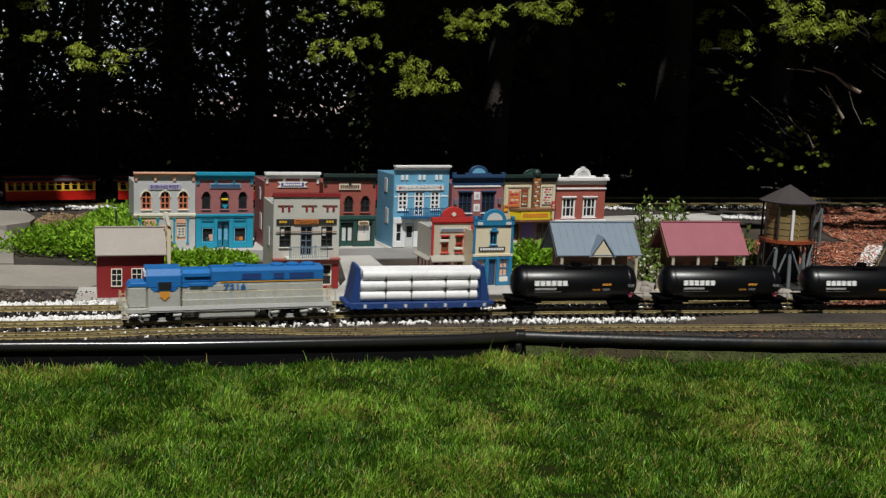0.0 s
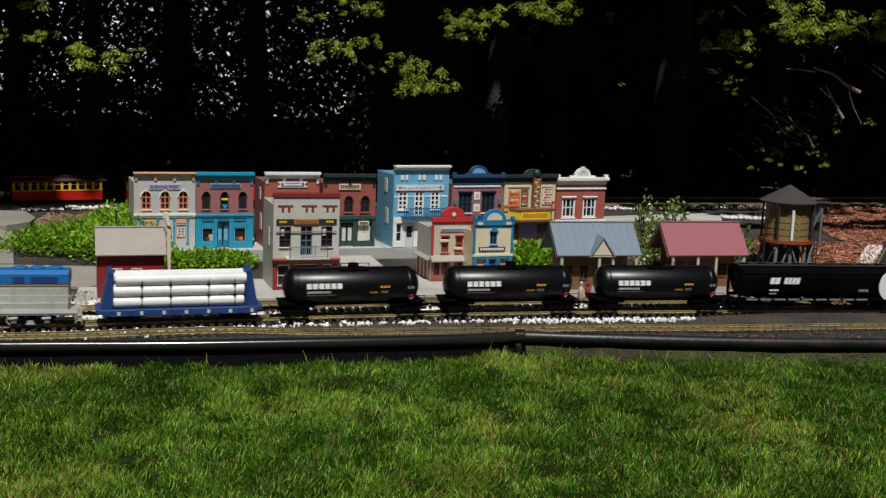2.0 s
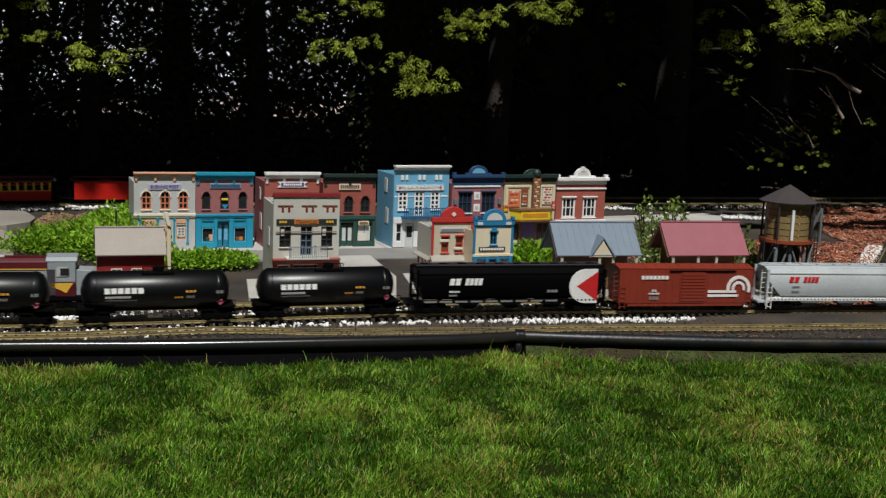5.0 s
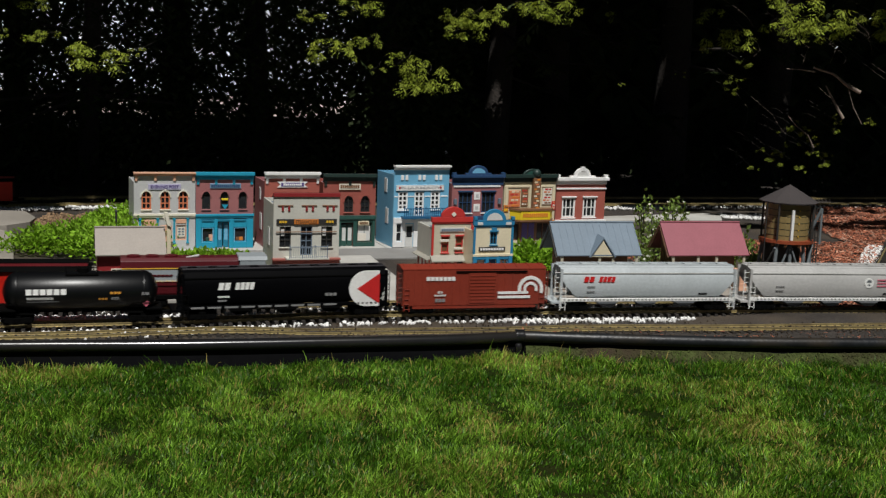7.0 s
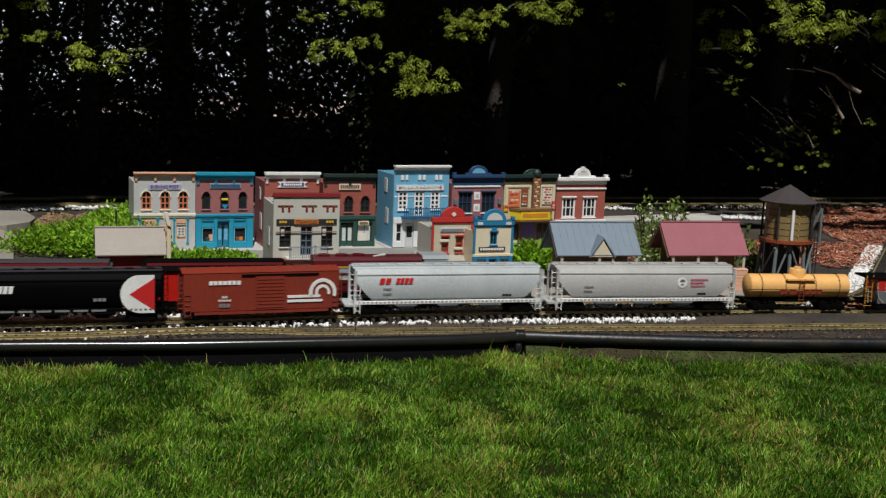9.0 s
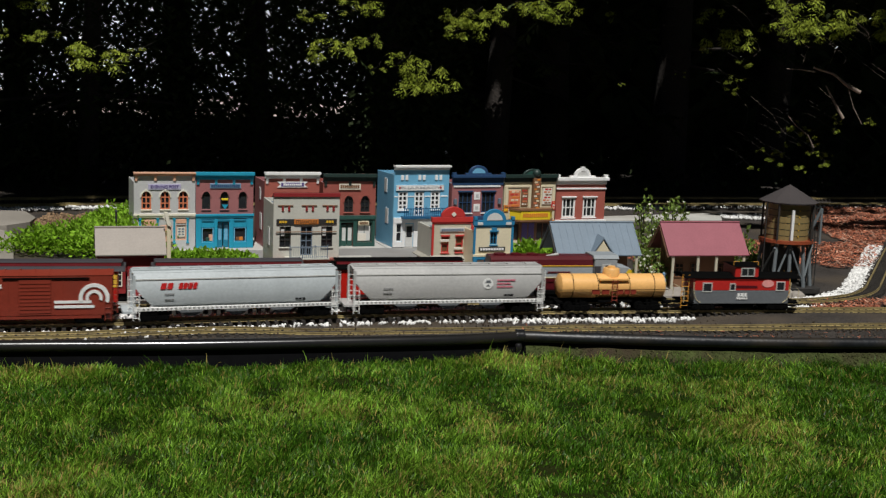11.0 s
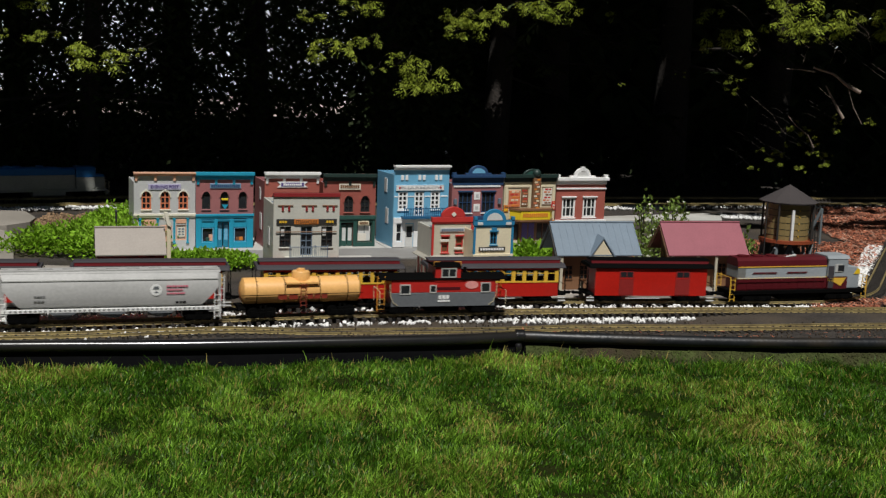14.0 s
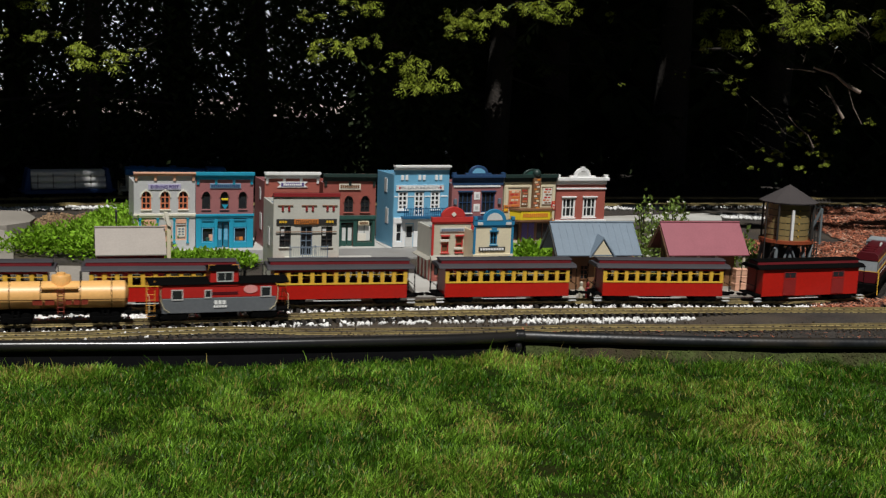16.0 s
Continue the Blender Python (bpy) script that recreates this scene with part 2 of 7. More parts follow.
def sheet(name, rows, material, label, category):
    v, f, n = [], [], len(rows[0])
    for r in rows:
        v += r
    for i in range(len(rows) - 1):
        f += [(i * n + j, i * n + j + 1, (i + 1) * n + j + 1, (i + 1) * n + j) for j in range(n - 1)]
    ob = stuff(name, v, f, material, label, category, "structure")
    ob.data.shade_smooth()
    return ob


far = [-400, -60, -20] + [-6 + 0.25 * i for i in range(49)] + [20, 60, 400]
sheet("ground", [[(x, y, -0.042 + (0.005 * noise.noise((x * 2, y * 2, 0)) if abs(x) < 6 and y < 6 else 0)) for x in far]
                 for y in [-400, -40, -10, -3] + [-2 + 0.25 * i for i in range(24)] + [8, 14, 30, 90, 600]],
      TURF, "lawn soil reaching to the horizon under short grass", "ground")
rows = []
for k in range(70):
    q = (k / 69) ** 1.5
    rows.append([(x, edge_y(x) + 0.012 + q * 8.0, -0.006 + 0.005 * noise.noise((x * 3, k * 0.3, 4)) + 0.003 * noise.noise((x * 14, k * 1.1, 1)))
                 for x in [-6 + 0.075 * i for i in range(187)]])
sheet("garden_bed", rows, SOIL, "dark dry soil of the raised garden bed", "garden bed")


def edging(name, pts, label, material):
    t = thing(name, pose(0, 0, 0), label, "lawn edging")
    line = spline([(x, y, 0.014 + 0.003 * noise.noise((x * 2.5, 0, 9))) for x, y in pts], 0.05)
    g, n = Geo(), 12
    for i, p in enumerate(line):
        d = line[min(i + 1, len(line) - 1)] - line[max(i - 1, 0)]
        side = Vector((-d[1], d[0], 0)).normalized()
        g.v += [tuple(Vector(p) + side * 0.016 * math.cos(2 * math.pi * k / n) + Vector((0, 0, 0.016 * math.sin(2 * math.pi * k / n)))) for k in range(n)]
        if i:
            a, b = (i - 1) * n, i * n
            g.f += [(a + k, a + (k + 1) % n, b + (k + 1) % n, b + k) for k in range(n)]
    g.f += [tuple(range(n - 1, -1, -1)), tuple(range(len(g.v) - n, len(g.v)))]
    part("bead", g, material, t, "rounded black bead", True)
    s = Geo()
    for i, p in enumerate(line):
        s.v += [(p[0], p[1] - 0.003, -0.09), (p[0], p[1] - 0.003, p[2]), (p[0], p[1] + 0.003, p[2]), (p[0], p[1] + 0.003, -0.09)]
        if i:
            k = 4 * i
            s.f += [(k - 4 + j, k - 4 + (j + 1) % 4, k + (j + 1) % 4, k + j) for j in range(4)]
    s.f += [(0, 1, 2, 3), (len(s.v) - 1, len(s.v) - 2, len(s.v) - 3, len(s.v) - 4)]
    part("skirt", s, SKIRT, t)
    return t


edging("garden_edging", EDGE[:7], "glossy black plastic lawn edging beside the grass", PIPE)
edging("garden_edging", EDGE[7:], "dusty black plastic lawn edging beside the grass", PIPE_DUSTY)
g = Geo().lathe([(-0.012, 0.019), (-0.006, 0.0195), (0.0, 0.019), (0.004, 0.0195), (0.012, 0.019)], "x", 14)
bank = []
for k, (dy, z) in enumerate(((-0.004, -0.012), (-0.014, -0.018), (-0.028, -0.030), (-0.05, -0.046))):
    bank.append([(x, edge_y(x) + dy + 0.004 * noise.noise((x * 9, k, 0)), z + 0.006 * noise.noise((x * 12, k * 2.0, 3))) for x in [0.24 + 0.02 * i for i in range(150)]])
sheet("soil_bank", bank, MOSS, "mossy dark soil banked against the lawn edging", "soil")
joint = mesh_ob("edging_connector", g, PIPE, True)
joint.matrix_basis = pose(0.222, 3.205, 0.014, 0, 0, 10)
tagged(joint, "black plastic connector sleeve on the lawn edging", "connector")
g = Geo().lathe([(-0.07, 0.004), (-0.02, 0.009), (-0.012, 0.010), (-0.004, 0.010), (0.0, 0.007)], "z", 10)
stake = mesh_ob("edging_stake", g, PIPE, True)
stake.matrix_basis = pose(0.218, 3.176, 0.0)
tagged(stake, "grey-black plastic stake at the edging joint", "stake")


def track(name, pts, label, zone, sink=None):
    """Two brass rails on brown ties; zone: the stretch (x0, x1, y0, y1) whose ties are separate."""
    t = thing(name, pose(0, 0, 0), label, "model railway track")
    low = sink or (lambda x: 0.0)
    prof = [(-0.0028, 0.008), (0.0028, 0.008), (0.0028, 0.0095), (0.0008, 0.0105), (0.0008, 0.0135), (0.0014, 0.0140), (0.0014, 0.0165), (-0.0014, 0.0165), (-0.0014, 0.0140), (-0.0008, 0.0135), (-0.0008, 0.0105), (-0.0028, 0.0095)]
    n = len(prof)
    for sgn in (-1, 1):
        g = Geo()
        for i, p in enumerate(pts):
            d = pts[min(i + 1, len(pts) - 1)] - pts[max(i - 1, 0)]
            side = Vector((-d[1], d[0])).normalized()
            g.v += [(p[0] + side.x * (sgn * 0.0225 + a), p[1] + side.y * (sgn * 0.0225 + a), b - low(p[0])) for a, b in prof]
            if i:
                a, b = (i - 1) * n, i * n
                g.f += [(a + k, a + (k + 1) % n, b + (k + 1) % n, b + k) for k in range(n)]
        part("rail", g, BRASS, t)
    tie = Geo().prism([(-0.044, -0.004), (0.044, -0.004), (0.043, 0.008), (-0.043, 0.008)], -0.0055, 0.0055)
    for sx in (-0.0225, 0.0225):
        tie.box(sx - 0.007, sx - 0.003, -0.003, 0.003, 0.008, 0.0105).box(sx + 0.003, sx + 0.007, -0.003, 0.003, 0.008, 0.0105)
    first, rest, count = None, Geo(), 0
    s = np.r_[0, np.cumsum(np.linalg.norm(np.diff(pts, axis=0), axis=1))]
    for k in np.arange(0.012, s[-1], 0.026):
        x, y = np.interp(k, s, pts[:, 0]), np.interp(k, s, pts[:, 1])
        x2, y2 = np.interp(k + 0.02, s, pts[:, 0]), np.interp(k + 0.02, s, pts[:, 1])
        m = pose(x, y, -low(x), 0, 0, math.degrees(math.atan2(y2 - y, x2 - x)) + 90 + random.uniform(-1.2, 1.2))
        if zone[0] < x < zone[1] and zone[2] < y < zone[3] and count < 300:
            count += 1
            if first is None:
                first = mesh_ob("tie", tie, TIE)
                ob = first
            else:
                ob = new("tie", first.data)
            ob.parent, ob.matrix_basis = t, m
        else:
            rest.add([tuple(m @ Vector(p)) for p in tie.v[:8]], tie.f[:6])
    if rest.v:
        tagged(part("far_ties", rest, TIE, t), kind="stuff")
    return t


track("railway_track", F_LINE, "brass model railway track with brown ties, carrying the freight train", (-1.5, 1.8, 2.5, 4.5))
track("railway_track", M_LINE, "brass model railway track with brown ties, curving away at its end", (-1.6, 2.2, 2.5, 5.5))
track("railway_track", spline(N_NEAR), "brass siding track half buried in soil beside the edging", (-1.5, 1.8, 2.5, 4.5), lambda x: float(np.interp(x, [-0.80, -0.55, -0.35, 0.15, 0.40], [0.002, 0.0075, 0.0172, 0.0172, 0.0110])))


# ---- loose stones, mulch ----
def chips(name, places, material, label, category, size, flat=0.7):
    t = (1 + 5 ** 0.5) / 2
    base = [Vector(p).normalized() for p in ((-1, t, 0), (1, t, 0), (-1, -t, 0), (1, -t, 0), (0, -1, t), (0, 1, t), (0, -1, -t), (0, 1, -t), (t, 0, -1), (t, 0, 1), (-t, 0, -1), (-t, 0, 1))]
    faces = [(0, 11, 5), (0, 5, 1), (0, 1, 7), (0, 7, 10), (0, 10, 11), (1, 5, 9), (5, 11, 4), (11, 10, 2), (10, 7, 6), (7, 1, 8), (3, 9, 4), (3, 4, 2), (3, 2, 6), (3, 6, 8), (3, 8, 9), (4, 9, 5), (2, 4, 11), (6, 2, 10), (8, 6, 7), (9, 8, 1)]
    v, f = [], []
    for x, y, z in places:
        r = size * random.uniform(0.6, 1.35)
        e = Euler((random.uniform(0, 6), random.uniform(0, 6), random.uniform(0, 6))).to_matrix()
        k = len(v)
        sc = (random.uniform(0.7, 1.2), random.uniform(0.6, 1.0), random.uniform(0.5, 1.0) * flat)
        for b in base:
            q = e @ (Vector((b.x * sc[0], b.y * sc[1], b.z * sc[2])) * (r * random.uniform(0.8, 1.15)))
            v.append((x + q.x, y + q.y, z + q.z))
        f += [(k + a, k + b, k + c) for a, b, c in faces]
    return stuff(name, v, f, material, label, category)


def beside(line, s0, s1, a, b, count, z=0.002):
    """Random places along a line from s0 to s1, a to b metres to its left."""
    out = []
    for _ in range(count):
        s = random.uniform(s0, s1)
        p, q = line.at(s), line.at(s + 0.02)
        d = (q - p).normalized()
        w = random.uniform(a, b)
        out.append((p.x - d.y * w, p.y + d.x * w, z + random.uniform(-0.002, 0.003)))
    return out


berm = []
for off, z in ((-0.031, 0.0085), (-0.045, 0.0080), (-0.075, 0.0050), (-0.11, 0.0015), (-0.14, -0.010)):
    row = []
    for i in range(110):
        q = 1.95 + i * 0.03
        o, d = F_S.at(q), (F_S.at(q + 0.02) - F_S.at(q)).normalized()
        rise = min(1.0, i / 12)
        row.append((o.x - d.y * off, o.y + d.x * off, z * rise - 0.006 * (1 - rise) + 0.0016 * noise.noise((q * 22, off * 90, 6))))
    berm.append(row)
sheet("soil_berm", berm, SOIL, "dry grey-brown soil heaped over the tie ends", "soil")
N_S = Line(spline(N_NEAR), (-1.137, 2.99))
white = beside(F_S, 0.85, 2.06, -0.074, -0.050, 240, -0.002) + beside(F_S, 1.45, 1.98, -0.095, -0.058, 120, -0.003) + beside(F_S, -0.3, 0.85, -0.070, -0.046, 170, -0.001)
white += beside(F_S, -0.3, 0.40, 0.046, 0.125, 1000) + beside(F_S, 0.45, 1.5, 0.050, 0.11, 330)
white += beside(F_S, -0.3, 3.0, -0.018, 0.018, 300, -0.006) + beside(F_S, 1.4, 2.5, 0.048, 0.075, 230)
white += beside(M_S, -0.3, 2.6, -0.018, 0.018, 360, -0.003) + beside(M_S, -0.3, 0.33, 0.046, 0.13, 760) + beside(M_S, 2.35, 2.75, 0.034, 0.085, 480) + beside(M_S, 2.75, 4.2, 0.034, 0.105, 1500)
white += beside(M_S, 1.2, 2.6, -0.065, -0.038, 240) + beside(F_S, 2.70, 3.4, -0.085, -0.045, 130, 0.007)
white += beside(N_S, -0.3, 0.55, -0.03, 0.06, 110)
L0 = M_S.s[0]
white += beside(M_S, -4.5, -3.5, 0.03, 0.13, 900, 0.004) + beside(M_S, -7.0, -6.0, -0.05, 0.14, 1000, 0.004) + beside(M_S, L0, -6.9, -0.05, 0.12, 500, 0.004)
white += [(random.uniform(1.45, 1.72), random.uniform(6.12, 6.30), 0.003) for _ in range(260)]
chips("white_ballast", white, STONE_WHITE, "bright white marble chips along the tracks", "ballast", 0.0068)


def shreds(name, places, material, label, category, length):
    """Flat splinters of wood lying every way."""
    v, f = [], []
    for x, y, z in places:
        L, w, h = length * random.uniform(0.4, 1.3), length * random.uniform(0.08, 0.22), length * random.uniform(0.05, 0.12)
        e = Euler((random.uniform(-0.4, 0.4), random.uniform(-0.5, 0.5), random.uniform(0, 6.28))).to_matrix()
        k = len(v)
        for p in ((-L, -w, 0), (L * 0.8, -w * 0.7, 0), (L, w * 0.5, 0), (-L * 0.9, w, 0), (-L * 0.9, -w * 0.8, h), (L * 0.7, -w * 0.5, h), (L * 0.9, w * 0.4, h), (-L * 0.8, w * 0.8, h)):
            q = e @ Vector(p)
            v.append((x + q.x, y + q.y, z + q.z))
        f += [(k + a, k + b, k + c, k + d) for a, b, c, d in ((4, 5, 6, 7), (0, 1, 5, 4), (1, 2, 6, 5), (2, 3, 7, 6), (3, 0, 4, 7))]
    return stuff(name, v, f, material, label, category)


mul = []
for _ in range(26000):
    x, y = random.uniform(1.28, 3.0), random.uniform(4.4, 7.0)
    track_x = 1.648 + (y - 4.43) * 0.436
    if y > 4.72 + 0.22 * noise.noise((x * 4, 0, 0)) + 0.10 * noise.noise((x * 13, y * 9, 3)) and (x < track_x - 0.05 or x > track_x + 0.17) and y < 6.60 + (x - 1.653) * 0.334 and not (y > 5.35 and x < 1.85):
        mul.append((x, y, random.uniform(0.0, 0.008)))
for _ in range(900):
    mul.append((random.uniform(0.75, 1.10), random.uniform(4.40, 4.95), 0.003))
for _ in range(1300):
    x = random.uniform(1.22, 1.95)
    mul.append((x, 3.80 + (x - 1.22) * 0.36 + random.uniform(0, 0.12), 0.003))
shreds_near = []
for _ in range(420):
    x = random.gauss(0.96, 0.07)
    shreds_near.append((x, edge_y(x) + random.uniform(0.03, 0.10), 0.002))
for _ in range(160):
    x = random.uniform(0.2, 1.7)
    shreds_near.append((x, edge_y(x) + random.uniform(0.02, 0.2), 0.001))
shreds("fine_mulch", shreds_near, MULCH, "fine red bark shreds beside the lawn edging", "mulch", 0.009)
shreds("bark_mulch", [m for i, m in enumerate(mul) if i % 6], MULCH, "reddish brown shredded bark mulch on the bed", "mulch", 0.018)
shreds("pale_mulch", mul[::6], PALE_MULCH, "sun-bleached pinkish shreds among the bark mulch", "mulch", 0.019)


crumbs = []
for _ in range(2600):
    x = random.uniform(-1.6, 1.9)
    crumbs.append((x, edge_y(x) + 0.02 + 0.35 * random.random() ** 1.5, -0.001))
chips("soil_crumbs", crumbs, mat("soil crumb", (0.075, 0.058, 0.043), 1.0, 0.4, 40, 0.3, 200, island=0.5, gloss=0.0), "loose brown soil crumbs and grit on the bed", "soil crumbs", 0.0032, 0.7)


tufts = []
for _ in range(1500):
    x, q = random.uniform(0.26, 1.9), random.random()
    tufts.append((x, edge_y(x) - 0.006 - 0.040 * q, -0.014 - 0.030 * q))
chips("moss_clumps", tufts, MOSS, "small dark green moss clumps on the soil bank", "moss", 0.0042, 0.7)


# ---- paths and slabs ----
def slab(name, pts, z0, z1, material, label, category, kind=""):
    ob = mesh_ob(name, Geo().prism(pts, z0, z1, "z"), material)
    mo = ob.modifiers.new("edge", "BEVEL")
    mo.width, mo.segments = 0.002, 1
    return tagged(ob, label, category, "", kind)


ROT = radians(20.5)
UX, UY = Vector((math.cos(ROT), math.sin(ROT))), Vector((-math.sin(ROT), math.cos(ROT)))


def lay(u, v):
    """A place in the street's own axes: u along the shop fronts, v behind them, from the first shop's corner."""
    p = Vector((-1.169, 4.427)) + UX * u + UY * v
    return (p.x, p.y)


slab("street", [lay(-0.12, -0.03), lay(2.05, -0.03), lay(2.05, -0.28), lay(0.50, -0.28), lay(-0.12, -0.18)], -0.02, 0.002, ROADGREY, "grey model street in front of the shops", "road", "structure")
slab("pavement", [lay(-0.05, 0.25), lay(0.98, 0.25), lay(0.98, -0.05), lay(-0.05, -0.05)], -0.02, 0.004, CONCRETE, "pale concrete pavement under the shops", "pavement", "structure")
slab("pavement", [lay(0.985, 0.25), lay(2.10, 0.25), lay(2.10, -0.06), lay(0.985, -0.06)], -0.02, 0.004, CONCRETE, "pale concrete pavement under the shops", "pavement", "structure")
slab("driveway", [(-0.36, 3.60), (-0.14, 3.66), (-0.16, 4.10), (-0.28, 4.52), (-0.40, 4.48), (-0.33, 4.0)], -0.02, 0.0035, CONCRETE, "pale concrete lane between the shops", "pavement", "structure")
slab("shop_plinth", [(-0.60, 3.63), (-0.31, 3.72), (-0.36, 4.02), (-0.66, 3.94)], -0.02, 0.003, CONCRETE, "pale concrete slab", "pavement", "structure")
slab("shop_plinth", [(-0.08, 3.79), (0.42, 3.93), (0.36, 4.30), (-0.14, 4.16)], -0.02, 0.003, CONCRETE, "pale concrete slab", "pavement", "structure")
slab("shed_plinth", [(-1.10, 3.47), (-0.80, 3.56), (-0.86, 3.78), (-1.15, 3.69)], -0.02, 0.0035, CONCRETE, "pale concrete slab", "pavement", "structure")
slab("station_plinth", [(0.30, 3.82), (1.13, 4.04), (1.06, 4.36), (0.24, 4.14)], -0.02, 0.0035, FLAG, "tan stone platform slab", "pavement", "structure")
slab("garden_walk", [(0.35, 5.70), (0.766, 5.829), (1.425, 6.045), (1.455, 6.20), (1.43, 6.31), (0.785, 5.984), (0.30, 5.84)], -0.02, 0.003, CONCRETE, "pale concrete walk behind the shops", "pavement", "structure")


# ---- grass ----
def grass(count):
    """Blades in tufts; the growth, hue and lie change from patch to patch."""
    sets = {"grass": ([], []), "pale_grass": ([], []), "dry_grass": ([], [])}
    made = 0
    while made < count:
        y = 1.75 + 1.85 * random.random() ** 0.9
        x = random.uniform(-0.42 * y - 0.15, 0.42 * y + 0.2)
        gap = edge_y(x) - y
        if gap < 0.024:
            continue
        fringe = max(0.0, 1 - gap / 0.10)
        tuft = noise.noise((x * 11, y * 11, 2.0)) + 0.5 * noise.noise((x * 27, y * 27, 5.0))
        patch = noise.noise((x * 2.1, y * 2.6, 7.0)) + 0.6 * noise.noise((x * 5, y * 6, 1.0))
        pale_bias = 0.22 * math.exp(-((x + 0.28) / 0.30) ** 2) - 0.10 * min(1.0, max(0.0, (x - 0.05) / 0.2))   # more pale blades in the middle of the lawn, fewer to the right
        if random.random() > 0.76 + 0.95 * tuft or (x > 0.35 and fringe > 0.45 and random.random() < 0.5):
            continue
        tall = random.uniform(0.010, 0.022) * (1 + 0.75 * tuft) * (1 + 0.25 * fringe) * (1.6 if random.random() < 0.04 else 1)
        w = random.uniform(0.0008, 0.0016)
        a = random.uniform(0, 6.28)
        lean = random.uniform(0.1, 0.95) * tall
        la = 6.28 * noise.noise((x * 7, y * 7, 11.0)) + random.uniform(-2.2, 2.2)
        dx, dy = math.cos(a) * w, math.sin(a) * w
        lx, ly = math.cos(la) * lean, math.sin(la) * lean
        roll = random.random()
        key = "dry_grass" if roll < 0.07 + 0.55 * max(0, patch - 0.12) else "pale_grass" if roll < 0.42 + pale_bias + 0.85 * patch + 0.45 * tuft else "grass"
        V, Fc = sets[key]
        k = len(V)
        V += [(x - dx, y - dy, -0.048), (x + dx, y + dy, -0.048), (x + dx * 0.8 + lx * 0.4, y + dy * 0.8 + ly * 0.4, -0.046 + tall * 0.62),
              (x - dx * 0.8 + lx * 0.4, y - dy * 0.8 + ly * 0.4, -0.046 + tall * 0.62), (x + lx, y + ly, -0.046 + tall)]
        Fc += [(k, k + 1, k + 2, k + 3), (k + 3, k + 2, k + 4)]
        made += 1
    # the rest of the lawn, behind and beside the near strip, in coarser blades
    for _ in range(150000):
        x, y = random.uniform(-3.6, 3.8), random.uniform(-1.2, 3.6)
        if edge_y(x) - y < 0.03 or (y > 1.75 and -0.42 * y - 0.15 < x < 0.42 * y + 0.2):
            continue
        patch = noise.noise((x * 2.1, y * 2.6, 7.0)) + 0.6 * noise.noise((x * 5, y * 6, 1.0))
        V, Fc = sets["pale_grass" if random.random() < 0.42 + 0.85 * patch else "grass"]
        a, la, tall, k = random.uniform(0, 6.28), random.uniform(0, 6.28), random.uniform(0.014, 0.030), len(V)
        dx, dy = math.cos(a) * 0.0035, math.sin(a) * 0.0035
        V += [(x - dx, y - dy, -0.048), (x + dx, y + dy, -0.048), (x + math.cos(la) * tall * 0.9, y + math.sin(la) * tall * 0.9, -0.046 + tall)]
        Fc.append((k, k + 1, k + 2))
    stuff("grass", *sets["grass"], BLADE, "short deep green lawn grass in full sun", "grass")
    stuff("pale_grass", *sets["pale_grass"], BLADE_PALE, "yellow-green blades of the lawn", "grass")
    stuff("dry_grass", *sets["dry_grass"], STRAW, "dry straw-coloured blades among the lawn", "grass")


grass(300000)


# ---- paints of the model buildings ----
C = {}
for key, col in dict(ltgrey=(0.50, 0.50, 0.50), warmgrey=(0.54, 0.53, 0.47), peach=(0.72, 0.40, 0.27), cream=(0.70, 0.62, 0.44), ivory=(0.74, 0.70, 0.58), teal=(0.014, 0.30, 0.46), tealdark=(0.012, 0.19, 0.30),
                     rose=(0.33, 0.13, 0.13), brick=(0.31, 0.085, 0.065), brickred=(0.36, 0.10, 0.075), white=(0.80, 0.80, 0.79), lav=(0.42, 0.40, 0.55), green=(0.02, 0.075, 0.06), forest=(0.015, 0.035, 0.03),
                     sky=(0.16, 0.42, 0.62), skyshade=(0.15, 0.38, 0.56), navy=(0.02, 0.06, 0.145), steel=(0.17, 0.28, 0.40), red=(0.50, 0.035, 0.03), barn=(0.26, 0.02, 0.022), gold=(0.70, 0.42, 0.03), orange=(0.62, 0.20, 0.03),
                     yellow=(0.75, 0.55, 0.02), brown=(0.16, 0.07, 0.03), dark=(0.03, 0.028, 0.026), purple=(0.09, 0.06, 0.22), slate=(0.13, 0.17, 0.22), bluegrey=(0.17, 0.22, 0.275), pink=(0.31, 0.095, 0.12),
                     taupe=(0.30, 0.26, 0.225), khaki=(0.24, 0.175, 0.07), olive=(0.05, 0.045, 0.02), paper=(0.70, 0.66, 0.58), blue=(0.02, 0.19, 0.36), deepblue=(0.015, 0.10, 0.21), stone=(0.52, 0.48, 0.37), salmon=(0.62, 0.19, 0.09), buff=(0.56, 0.50, 0.35), sepia=(0.20, 0.10, 0.05), curtain=(0.62, 0.62, 0.60), rust=(0.26, 0.055, 0.02), awning=(0.36, 0.34, 0.29)).items():
    C[key] = paint(key + " model paint", col)


